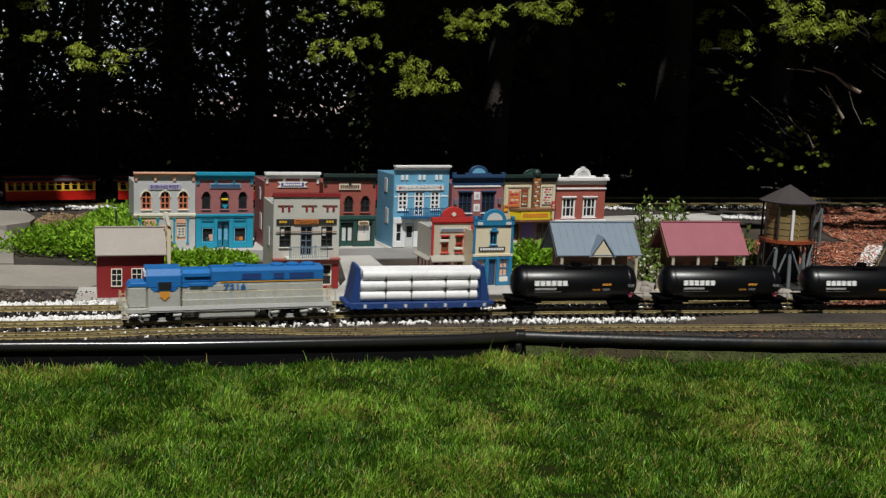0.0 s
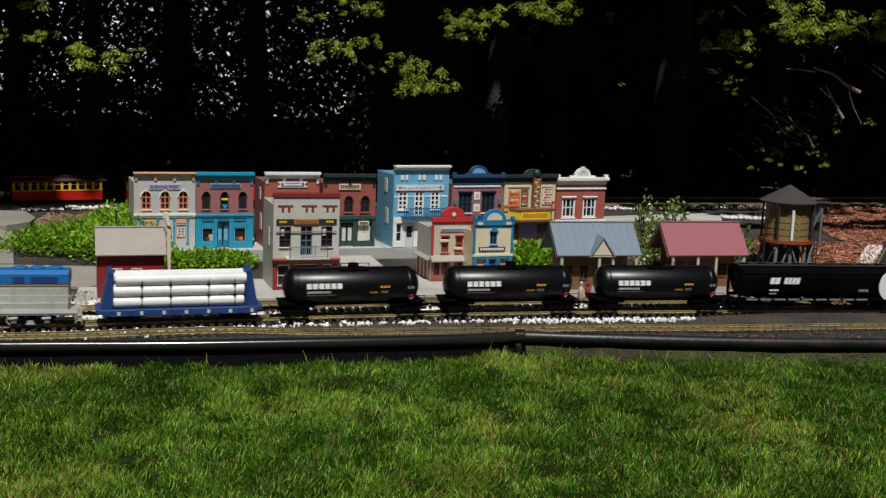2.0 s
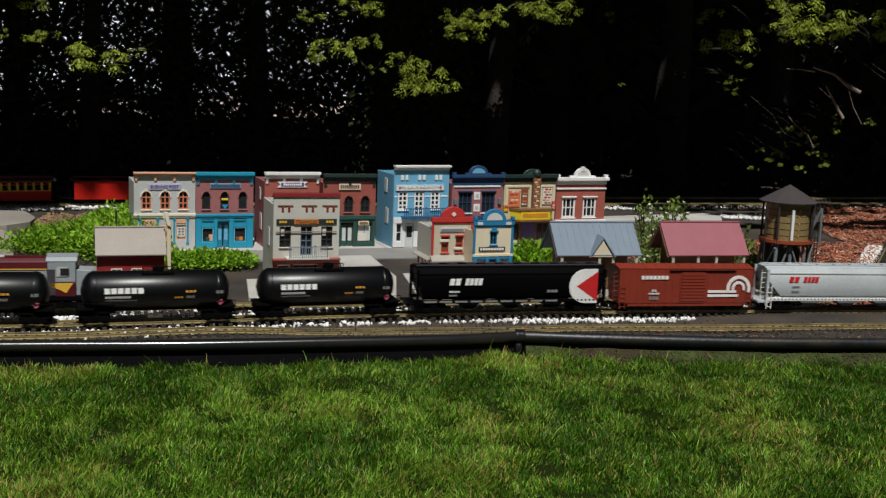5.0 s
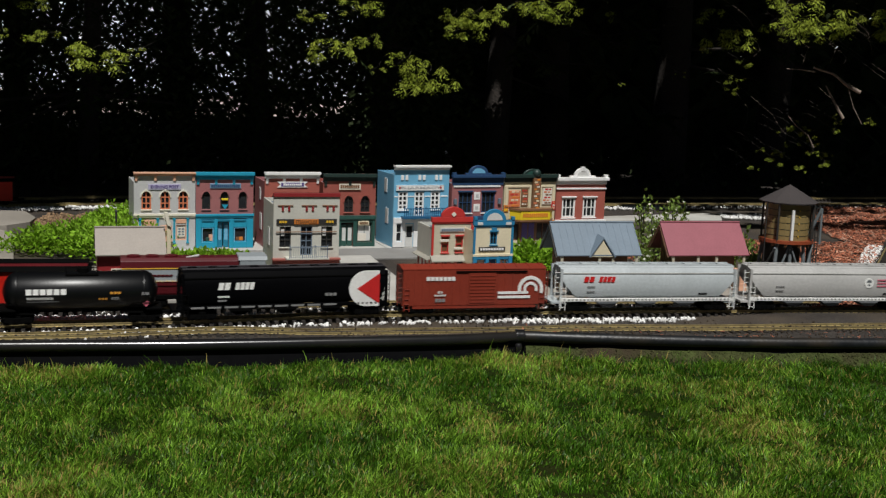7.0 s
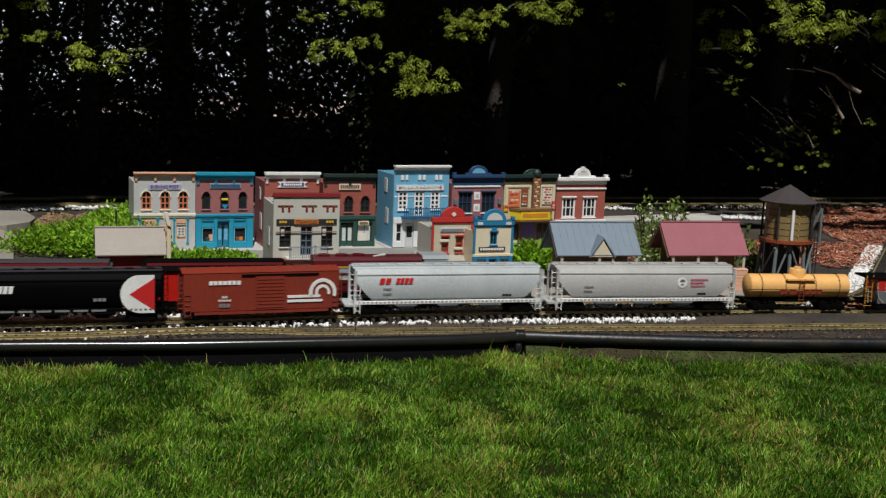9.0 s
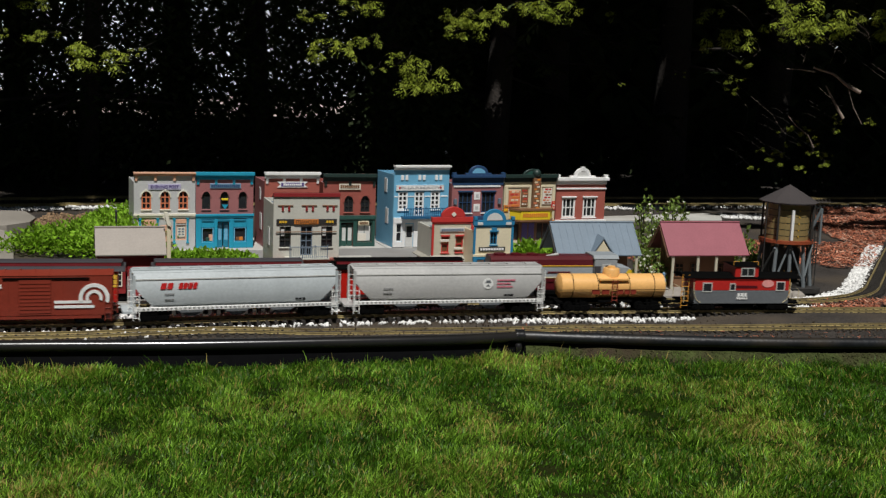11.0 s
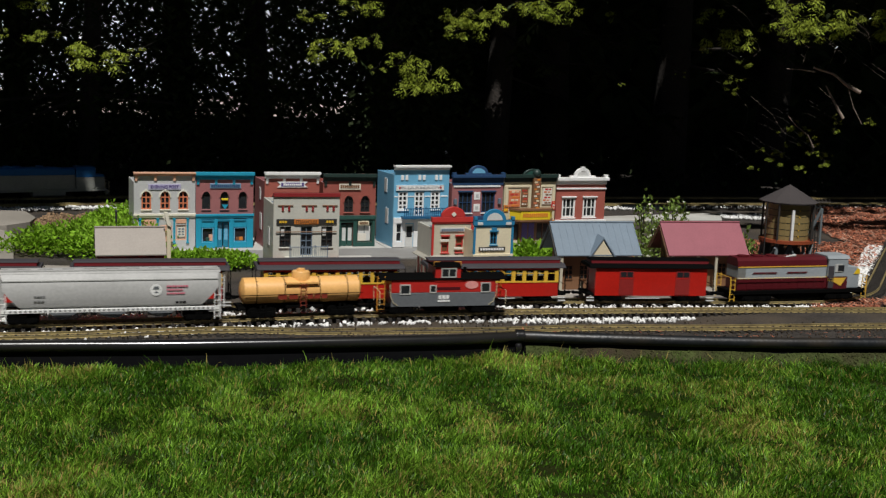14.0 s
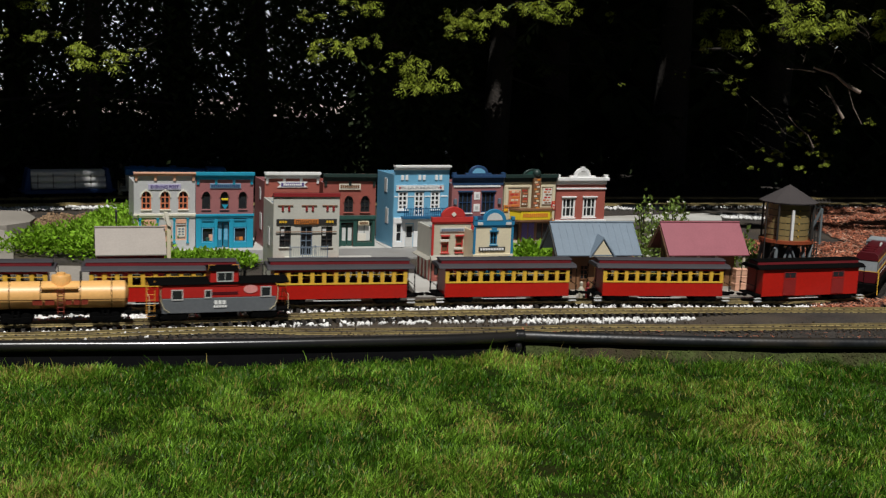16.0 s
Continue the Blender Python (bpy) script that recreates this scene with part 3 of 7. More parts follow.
class Shop:
    """A model shop, drawn on a facade grid: u to the right and v up from its lower left corner."""
    def __init__(s, name, x, y, turn, w, h, nu, nv, depth, wall, label, side=None, category="model building"):
        h *= 0.977
        s.w, s.h, s.d, s.k, s.kz, s.wall, s.side = w, h, depth, w / nu, h / nv, wall, side or wall
        s.t = thing(name, pose(x, y, 0.0045, 0, 0, turn), label, category, "model town buildings")
        s.cuts, s.arches = [], []

    def geo(s, rects):
        g = Geo()
        for u0, u1, v0, v1, y0, y1 in rects:
            g.box(u0 * s.k, u1 * s.k, y0, y1, v0 * s.kz, v1 * s.kz)
        return g

    def piece(s, name, material, *rects, label="", bevel=0.0007, parent=None):
        if name in ("shopfront", "panel", "rim", "finial", "column") and len(rects) > 1 and name != "column":
            for r in rects:
                part(name, s.geo([r]), material, parent or s.t, label, bevel=bevel)
            return None
        return part(name, s.geo(rects), material, parent or s.t, label, bevel=bevel)

    def window(s, u0, u1, v0, v1, material, cols=2, rows=3, arch=0, sill=None, hood=None, pane=None, bar=0.9, fr=1.6):
        s.cuts.append((u0 * s.k, u1 * s.k, v0 * s.kz, v1 * s.kz))
        if arch:
            s.arches.append((u0 * s.k, u1 * s.k, (v1 - arch) * s.kz, v1 * s.kz))
        r = [(u0, u0 + fr, v0, v1, 0.002, 0.006), (u1 - fr, u1, v0, v1, 0.002, 0.006), (u0 + fr, u1 - fr, v0, v0 + fr, 0.002, 0.006), (u0 + fr, u1 - fr, v1 - fr, v1, 0.002, 0.006)]
        for i in range(1, cols):
            m = u0 + (u1 - u0) * i / cols
            r.append((m - bar / 2, m + bar / 2, v0 + fr, v1 - fr, 0.0025, 0.0055))
        for i in range(1, rows):
            m = v0 + (v1 - v0) * i / rows
            r.append((u0 + fr, u1 - fr, m - bar / 2, m + bar / 2, 0.003, 0.005))
        f = s.piece("window_frame", material, *r, bevel=0)
        s.piece("pane", pane or GLASS, (u0 + 0.4, u1 - 0.4, v0 + 0.4, v1 - 0.4, 0.0062, 0.0072), parent=f, bevel=0)
        if sill:
            s.piece("window_sill", sill, (u0 - 1.2, u1 + 1.2, v0 - 2, v0 - 0.2, -0.005, 0.001))
        if hood:
            if arch:
                g, n = Geo(), 10
                m, ra, za = (u0 + u1) / 2 * s.k, (u1 - u0) / 2 * s.k, (v1 - arch) * s.kz
                hh = arch * s.kz
                pt = lambda i, e: (m - (ra + e) * math.cos(math.pi * i / n), za + (hh + e) * math.sin(math.pi * i / n))
                for i in range(n):
                    g.prism([pt(i, 0.0003), pt(i + 1, 0.0003), pt(i + 1, 0.0045), pt(i, 0.0045)], -0.004, 0.001)
                g.box(m - 0.003, m + 0.003, -0.0055, 0.001, za + hh, za + hh + 0.008)
                part("window_hood", g, hood, s.t)
            else:
                s.piece("window_hood", hood, (u0 - 1.5, u1 + 1.5, v1 + 0.2, v1 + 2.6, -0.006, 0.001))

    def cornice(s, material, v0, v1, out=0.012, brackets=0, bracket_mat=None, ends=0.5, drop=9):
        m = v0 + 0.58 * (v1 - v0)
        nu = s.w / s.k
        s.piece("cornice", material, (-ends, nu + ends, v0, m, -out * 0.25, 0.004), (-ends * 2, nu + ends * 2, m, v1, -out * 1.25, 0.008))
        first = None
        for i in range(brackets):
            u = 1.5 + (nu - 3 - 4.5) * i / (brackets - 1)
            g = Geo().prism([(-out * 0.8, 0), (0.0, 0), (0.0, -drop * s.kz), (-out * 0.35, -drop * s.kz), (-out * 0.45, -drop * 0.5 * s.kz)], 0, 4.5 * s.k, "x")
            b = part("bracket", g, bracket_mat or material, s.t, at=pose(u * s.k, 0, v0 * s.kz))

    def pediment(s, material, u0, u1, v0, v1, disc=None, inner=None):
        m, r, n = (u0 + u1) / 2 * s.k, (u1 - u0) / 2 * s.k, 14
        hgt = (v1 - v0) * s.kz
        arc = [(m - r * math.cos(math.pi * i / n), v0 * s.kz + hgt * math.sin(math.pi * i / n)) for i in range(n + 1)]
        p = part("pediment", Geo().prism(arc[::-1], -0.006, 0.006), material, s.t, bevel=0.0012)
        if inner:
            arc2 = [(m - 0.68 * r * math.cos(math.pi * i / n), v0 * s.kz + 0.66 * hgt * math.sin(math.pi * i / n)) for i in range(n + 1)]
            part("panel", Geo().prism(arc2[::-1], -0.0075, -0.006), inner, p)

    def sign(s, u0, u1, v0, v1, board, letters, words=None, count=8, y=-0.004, rim=None):
        b = s.piece("sign", board, (u0, u1, v0, v1, y, 0.001))
        if rim:
            s.piece("sign_rim", rim, (u0 - 0.8, u1 + 0.8, v0 - 0.8, v0, y - 0.001, 0.001), (u0 - 0.8, u1 + 0.8, v1, v1 + 0.8, y - 0.001, 0.001), parent=b)
        mu, mv, hh = (u0 + u1) / 2 * s.k, (v0 + v1) / 2 * s.kz, (v1 - v0) * s.kz * 0.55
        if words:
            lettering(words, hh, letters, b, pose(mu, y - 0.0006, mv), width=(u1 - u0) * s.k * 0.86)
        else:
            part("lettering", bars((u0 + 2) * s.k, (u1 - 2) * s.k, mv - hh / 2, mv + hh / 2, y, count), letters, b)
        return b

    def finish(s, z0=0, roof=None, low=0.038):
        g = Geo().holes(s.w, z0, s.h, 0, 0.008, s.cuts)
        for a in s.arches:
            g.arch(*a, 0.0005, 0.0075)
        part("front_wall", g, s.wall, s.t)
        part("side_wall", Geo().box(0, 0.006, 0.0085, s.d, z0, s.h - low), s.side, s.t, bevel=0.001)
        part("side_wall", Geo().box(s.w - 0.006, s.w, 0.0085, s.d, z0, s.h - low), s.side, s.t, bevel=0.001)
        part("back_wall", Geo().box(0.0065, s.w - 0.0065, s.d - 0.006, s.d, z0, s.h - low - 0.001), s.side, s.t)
        part("roof", Geo().box(0.0065, s.w - 0.0065, 0.0085, s.d - 0.0065, s.h - low - 0.018, s.h - low - 0.013), roof or C["slate"], s.t)
        part("inner_floor", Geo().box(0.0065, s.w - 0.0065, 0.0085, s.d - 0.0065, s.h * 0.46, s.h * 0.46 + 0.003), C["dark"], s.t)
        return s.t

    def side_window(s, v0, v1, y0, y1, material):
        g = Geo().box(-0.0014, 0.0, y0, y1, v0 * s.kz, v1 * s.kz)
        f = part("window_frame", g, material, s.t)
        part("pane", Geo().box(-0.0020, -0.0014, y0 + 0.003, y1 - 0.003, v0 * s.kz + 0.003, v1 * s.kz - 0.003), C["curtain"], f)


# newspaper house
s = Shop("newspaper_shop", -1.169, 4.427, 20.5, 0.229, 0.302, 108, 141, 0.19, C["ltgrey"], "pale grey newspaper house with peach cornice and arched windows")
for u in (13, 46, 78):
    s.window(u, u + 17, 73, 106, C["salmon"], 2, 3, 11, C["ivory"], C["ivory"], bar=2.0, fr=2.2)
s.cornice(C["peach"], 134, 141, 0.013, 4)
s.sign(25, 82, 109, 119, C["lav"], C["purple"], "EVENING POST")
s.piece("belt", C["ivory"], (-1, 109, 61, 65, -0.008, 0.001), (0, 108, 58, 61, -0.005, 0.001))
for u in (9, 40, 69, 93):
    s.piece("column", C["teal"], (u, u + 3, 12, 56, -0.004, 0.001), (u - 1, u + 4, 54, 57, -0.0055, 0.001), (u - 1, u + 4, 10, 13, -0.0055, 0.001))
s.window(14, 38, 16, 40, C["peach"], 2, 1, pane=GLASS)
s.window(74, 92, 16, 44, C["peach"], 1, 1, pane=C["curtain"])
s.piece("panel", C["peach"], (14, 38, 43, 54, -0.002, 0.001), (74, 92, 47, 54, -0.002, 0.001))
s.piece("door", C["peach"], (46, 66, 0, 44, -0.002, 0.001), label="peach shop door")
po = s.piece("poster", C["paper"], (76, 90, 22, 40, 0.001, 0.003))
for q in (25, 30, 35):
    s.piece("print", C["slate"], (78, 82, q, q + 3, 0.0004, 0.001), (84, 88, q, q + 3, 0.0004, 0.001), parent=po)
s.finish()

# teal corner shop
s = Shop("corner_shop", -0.953, 4.508, 20.7, 0.222, 0.303, 104, 140, 0.19, C["rose"], "dusty rose brick shop with bright teal cornice and shopfront")
for u in (11, 44, 77):
    s.window(u, u + 15, 72, 104, C["dark"], 1, 1, 10, C["rose"], C["rose"])
s.piece("pennant", C["yellow"], (46, 58, 88, 92, -0.001, 0.001))
part("pennant", Geo().prism([(47 * s.k, 80 * s.kz), (58 * s.k, 80 * s.kz), (52.5 * s.k, 70 * s.kz)], 0.0, 0.0015), C["teal"], s.t)
s.cornice(C["teal"], 126, 140, 0.014, 4)
s.sign(25, 81, 110, 119, C["steel"], C["navy"], None, 14)
s.piece("belt", C["teal"], (-1, 105, 59, 63, -0.010, 0.001), (0, 104, 55, 59, -0.006, 0.001))
s.piece("shopfront", C["teal"], (0, 10, 0, 54, -0.005, 0.001), (33, 39, 0, 54, -0.005, 0.001), (60, 68, 0, 54, -0.005, 0.001), (92, 104, 0, 54, -0.005, 0.001),
        (10, 33, 0, 11, -0.004, 0.001), (68, 92, 0, 11, -0.004, 0.001), (10, 33, 38, 54, -0.003, 0.001), (68, 92, 38, 54, -0.003, 0.001), (39, 60, 48, 54, -0.003, 0.001))
s.window(10, 33, 11, 38, C["teal"], 1, 1)
s.window(68, 92, 11, 38, C["teal"], 1, 1)
for u, m in ((22, "green"), (27, "peach"), (76, "brown"), (82, "orange")):
    s.piece("display", C[m], (u - 3, u + 4, 13, 20 if m != "peach" else 25, 0.0040, 0.0061), label="small goods in the shop window")
s.piece("door", C["tealdark"], (40, 49, 0, 46, 0.012, 0.016), (51, 60, 0, 46, 0.012, 0.016), label="dark teal double door")
# Sky paint on both panes stands for the light blue they reflect.
for u in (41.5, 52.5):
    s.piece("door_glass", C["sky"], (u, u + 6, 14, 42, 0.0112, 0.012), label="door glass with a pale reflection painted in")
s.cuts.append((39 * s.k, 60 * s.k, 0, 48 * s.kz))
for u0, u1 in ((10, 33), (68, 92)):
    s.piece("window_surround", C["sky"], (u0 + 1, u0 + 2.6, 11, 38, -0.0015, 0.001), (u1 - 2.6, u1 - 1, 11, 38, -0.0015, 0.001), (u0 + 2.6, u1 - 2.6, 36.4, 38, -0.0015, 0.001), bevel=0)
for u in (11, 40, 69):
    s.piece("transom", C["tealdark"], (u, u + 21, 50, 53, -0.007, -0.003))
s.finish()

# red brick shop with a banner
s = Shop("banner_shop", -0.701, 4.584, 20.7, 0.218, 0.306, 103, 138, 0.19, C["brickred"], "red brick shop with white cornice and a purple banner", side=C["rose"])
s.cornice(C["white"], 126, 138, 0.014, 4)
g = Geo().prism([(23 * s.k, 110 * s.kz), (80 * s.k, 110 * s.kz), (74 * s.k, 115 * s.kz), (80 * s.k, 120.5 * s.kz), (23 * s.k, 120.5 * s.kz), (29 * s.k, 115 * s.kz)], -0.004, 0.001)
b = part("banner", g, C["white"], s.t, "white banner with a purple band")
part("band", Geo().box(30 * s.k, 73 * s.k, -0.005, -0.004, 111.8 * s.kz, 118.6 * s.kz), C["purple"], b)
part("lettering", bars(34 * s.k, 69 * s.k, 113.5 * s.kz, 117 * s.kz, -0.005, 9), C["white"], b)
for u in (12, 44, 76):
    s.window(u, u + 16, 66, 98, C["white"], 2, 3, 10, C["brickred"], C["brickred"])
s.piece("belt", C["white"], (-1, 104, 56, 61, -0.008, 0.001))
s.side_window(84, 106, 0.07, 0.10, C["white"])
s.side_window(30, 60, 0.05, 0.09, C["white"])
s.finish()

# bakery
s = Shop("bakery", -0.482, 4.667, 19, 0.215, 0.300, 98, 133, 0.19, C["brick"], "red brick bakery with dark green cornice and green shopfront")
for u in (39, 70):
    s.window(u, u + 17, 63, 93, C["dark"], 2, 3, 12, C["brick"], C["brick"])
s.window(9, 26, 63, 93, C["dark"], 2, 3, 12, C["brick"], C["brick"])
s.cornice(C["forest"], 119, 133, 0.014, 3)
s.sign(29, 69, 104, 115, C["ivory"], C["brown"], None, 9, rim=C["brown"])
s.piece("belt", C["green"], (-1, 99, 50, 55, -0.010, 0.001), (-1, 99, 55, 57, -0.006, 0.001))
s.piece("shopfront", C["green"], (0, 5, 0, 50, -0.006, 0.001), (26, 34, 0, 50, -0.005, 0.001), (57, 64, 0, 50, -0.005, 0.001), (93, 98, 0, 50, -0.006, 0.001), (5, 26, 0, 6, -0.004, 0.001), (64, 93, 0, 8, -0.004, 0.001), (5, 93, 44, 50, -0.004, 0.001))
s.window(5, 26, 6, 44, C["green"], 2, 1)
s.window(64, 93, 8, 44, C["green"], 2, 1)
s.piece("door", C["green"], (36, 46, 0, 40, 0.010, 0.014), (47, 57, 0, 40, 0.010, 0.014), label="dark green double door")
for u in (37.5, 48.5):
    s.piece("door_glass", C["curtain"], (u, u + 7, 10, 34, 0.0092, 0.010), label="pale door glass")
s.piece("curtain", C["curtain"], (67, 90, 10, 38, 0.0050, 0.0061), label="white shop window blind")
s.cuts.append((34 * s.k, 57 * s.k, 0, 44 * s.kz))
s.sign(66, 86, 39, 47, C["cream"], C["brown"], None, 6, y=-0.009)
s.piece("notice", C["paper"], (66, 82, 10, 24, 0.000, 0.0015))
for q in (12, 19, 26, 33, 40):
    s.piece("lamp_globe", C["white"], (2, 5, q, q + 3.4, -0.012, -0.006), label="small white globe")
s.finish()

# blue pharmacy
# The side wall takes a darker copy of the blue, standing for its shade.
s = Shop("pharmacy", -0.205, 4.721, 24, 0.240, 0.340, 102, 149, 0.19, C["sky"], "sky blue two-storey pharmacy with white cornice and balcony", side=C["skyshade"])
for u, v in ((8, 68), (38, 57), (68, 68)):
    s.window(u, u + 18, v, 101, C["white"], 2, 4 if v > 60 else 5, 0, C["white"] if v > 60 else None, None, bar=2.6, fr=2.8)
for u0, u1 in ((1, 7.5), (26.5, 37.5), (56.5, 67.5), (86.5, 100)):
    s.piece("window_band", C["white"], (u0, u1, 91, 93.4, -0.002, 0.001))
for u in (12, 20, 44, 52, 75, 83):
    s.piece("frieze_block", C["white"], (u, u + 5, 122, 131, -0.004, 0.001))
s.cornice(C["white"], 140, 149, 0.014, 0)
sg = s.sign(4, 92, 104, 112, C["white"], C["ltgrey"], "PHARMACY", rim=C["white"])
for u in (8, 84):
    s.piece("cross", C["red"], (u - 0.3, u + 3.7, 107.2, 109.2, -0.0056, -0.004), (u + 0.8, u + 2.6, 105.6, 110.8, -0.0056, -0.004), parent=sg, label="small red cross")
bal = s.piece("balcony", C["deepblue"], (14, 94, 53, 57, -0.035, 0.001), (14, 94, 71, 72.6, -0.035, -0.033), (14, 94, 62, 63, -0.035, -0.033), label="deep blue balcony railing")
for i in range(21):
    u = 14 + i * 3.95
    s.piece("baluster", C["deepblue"], (u, u + 1.5, 57, 75 if i % 5 == 0 else 71, -0.0348, -0.0332), parent=bal, bevel=0)
s.piece("shopfront", C["white"], (0, 6, 0, 50, -0.005, 0.001), (17, 22, 0, 50, -0.005, 0.001), (38, 46, 0, 50, -0.005, 0.001), (62, 67, 0, 50, -0.005, 0.001), (96, 102, 0, 50, -0.005, 0.001), (6, 17, 0, 10, -0.004, 0.001), (67, 96, 0, 10, -0.004, 0.001), (0, 102, 44, 54, -0.006, 0.001))
s.window(6, 17, 10, 44, C["white"], 1, 2)
s.window(67, 96, 10, 44, C["white"], 2, 1)
s.window(46, 62, 6, 44, C["white"], 1, 1)
s.piece("door", C["curtain"], (23, 37, 0, 42, -0.002, 0.001), label="pale grey shop door")
s.piece("door_glass", GLASS, (25, 35, 18, 38, -0.003, -0.002))
s.side_window(96, 122, 0.075, 0.105, C["white"])
s.side_window(40, 68, 0.055, 0.085, C["white"])
s.finish()

# rose brick shop with navy trim
s = Shop("navy_trimmed_shop", 0.028, 4.824, 24, 0.232, 0.300, 91, 130, 0.19, C["rose"], "rose brick shop with navy cornice, round pediment and navy windows")
for u in (12, 53):
    s.window(u, u + 24, 60, 98, C["navy"], 3, 2, 0, C["white"], C["navy"])
s.cornice(C["navy"], 118, 130, 0.014, 0)
s.piece("belt", C["white"], (2, 86, 107, 110, -0.004, 0.001))
s.piece("frieze", C["navy"], (0, 91, 111, 118, -0.004, 0.001))
s.piece("shoulder", C["navy"], (22, 68, 129.5, 133, -0.008, 0.006))
s.pediment(C["navy"], 28, 62, 132, 147, inner=C["sky"])
for u in (-1, 86):
    s.piece("finial", C["navy"], (u, u + 6, 130, 134, -0.012, 0.004))
for u in (3, 82):
    s.piece("lantern", C["slate"], (u, u + 5, 76, 86, -0.010, 0.001), label="small grey wall lantern")
for v in (62, 84):
    n = s.piece("notice", C["white"], (39, 50, v, v + 14, -0.002, 0.001))
    s.piece("print", C["ltgrey"], (42, 47, v + 4, v + 10, -0.0028, -0.002), parent=n)
s.piece("shopfront", C["navy"], (0, 91, 44, 54, -0.006, 0.001), (0, 6, 0, 44, -0.005, 0.001), (85, 91, 0, 44, -0.005, 0.001), (34, 40, 0, 44, -0.005, 0.001))
s.window(6, 34, 8, 44, C["navy"], 2, 1)
s.window(40, 85, 8, 44, C["navy"], 2, 1)
s.finish()

# theatre
s = Shop("theatre", 0.246, 4.924, 25, 0.246, 0.300, 92, 128, 0.19, C["buff"], "buff model theatre with yellow marquee and red posters")
s.cornice(C["forest"], 114, 128, 0.014, 0)
s.pediment(C["forest"], 32, 64, 126, 138, inner=C["green"])
s.piece("rim", C["cream"], (2, 6, 66, 108, -0.004, 0.001), (44, 47, 66, 108, -0.004, 0.001), (6, 44, 104, 108, -0.004, 0.001), (63, 66, 66, 108, -0.004, 0.001), (86, 90, 66, 108, -0.004, 0.001), (66, 86, 104, 108, -0.004, 0.001))
for u0, u1, v0, v1, m in ((8, 28, 68, 98, "salmon"), (30, 42, 70, 102, "sepia"), (68, 85, 72, 102, "paper"), (85, 92, 62, 78, "red"), (0, 8, 60, 72, "orange")):
    p = s.piece("poster", C[m], (u0, u1, v0, v1, -0.0045, 0.001), label="faded red and orange theatre poster")
    for i in range(int((v1 - v0) / 5)):
        q, w = v0 + 1.5 + i * 5, (u1 - u0)
        c = {"salmon": ("cream", "red", "orange"), "sepia": ("paper", "red", "salmon"), "paper": ("red", "salmon", "brown"), "red": ("paper", "cream", "salmon"), "orange": ("yellow", "red", "brown")}[m][(i * 2 + u0) % 3]
        a0 = u0 + 1 + (i * 7 + u0) % 5 * w * 0.06
        s.piece("print", C[c], (a0, a0 + w * 0.30, q, q + 3.2, -0.0053, -0.0045), parent=p)
        s.piece("print", C[c], (a0 + w * 0.38, min(u1 - 0.5, a0 + w * 0.66), q + 0.4, q + 2.6, -0.0053, -0.0045), parent=p)
tw = s.piece("tower_sign", C["sepia"], (48, 61, 58, 122, -0.020, -0.004), label="upright patterned tower sign")
for i in range(14):
    a0 = 49 + (i * 5) % 3 * 2.2
    s.piece("print", C[("cream", "salmon", "paper", "orange")[(i * 3) % 4]], (a0, a0 + 5.5, 61 + i * 4.3, 64 + i * 4.3, -0.0212, -0.020), parent=tw)
globe = Geo().lathe([(-0.019 * math.cos(i * math.pi / 10), max(0.0005, 0.019 * math.sin(i * math.pi / 10))) for i in range(11)], "z", 16, (54 * s.k, -0.010, 130 * s.kz))
part("globe", globe, C["forest"], s.t, "dark green globe finial", True)
mq = part("marquee", Geo().prism([(0.03, 0), (0.235, 0), (0.20, -0.045), (0.06, -0.045)], 46 * s.kz, 63 * s.kz, "z"), C["yellow"], s.t, "bright yellow marquee with red lettering bars", bevel=0.001)
part("rim", Geo().prism([(0.026, 0), (0.239, 0), (0.203, -0.048), (0.057, -0.048)], 63 * s.kz, 66 * s.kz, "z").prism([(0.026, 0), (0.239, 0), (0.203, -0.048), (0.057, -0.048)], 43 * s.kz, 46 * s.kz, "z"), C["sepia"], mq)
part("lettering", bars(0.07, 0.19, 51 * s.kz, 58 * s.kz, -0.045, 12), C["orange"], mq)
s.piece("shopfront", C["brown"], (30, 34, 0, 42, -0.001, 0.0), (44, 46, 0, 42, -0.001, 0.0), (56, 60, 0, 42, -0.001, 0.0), (8, 84, 38, 42, -0.0016, 0.0), (84, 87, 0, 42, -0.001, 0.0), (5, 8, 0, 42, -0.001, 0.0))
s.piece("column", C["orange"], (0, 5, 0, 42, -0.006, 0.001), (87, 92, 0, 42, -0.006, 0.001))
s.window(8, 30, 6, 38, C["brown"], 2, 1)
s.window(60, 84, 6, 38, C["brown"], 2, 1)
s.piece("door", C["purple"], (34, 44, 0, 38, -0.002, 0.001), (46, 56, 0, 38, -0.002, 0.001), label="dark purple theatre door")
s.finish()

# brick house with white trim
s = Shop("white_trimmed_house", 0.475, 5.044, 22, 0.237, 0.285, 89, 117, 0.19, C["brickred"], "red brick model house with white cornice and tall white windows")
for u in (11, 49):
    s.window(u, u + 24, 44, 80, C["white"], 3, 2, 0, C["white"], C["white"], bar=1.6, fr=2.8)
s.cornice(C["white"], 104, 117, 0.014, 0, ends=1.5)
s.piece("belt", C["white"], (-1, 90, 95, 98, -0.006, 0.001), (-2, 91, 35, 40, -0.010, 0.001), (0, 89, 30, 35, -0.005, 0.001))
s.piece("shoulder", C["white"], (22, 68, 116.5, 120, -0.008, 0.006))
s.pediment(C["white"], 30, 60, 119, 134, inner=C["curtain"])
s.piece("keystone", C["white"], (42, 48, 128, 136, -0.010, 0.006))
for u in (-2, 85):
    s.piece("finial", C["white"], (u, u + 6, 117, 122, -0.010, 0.006))
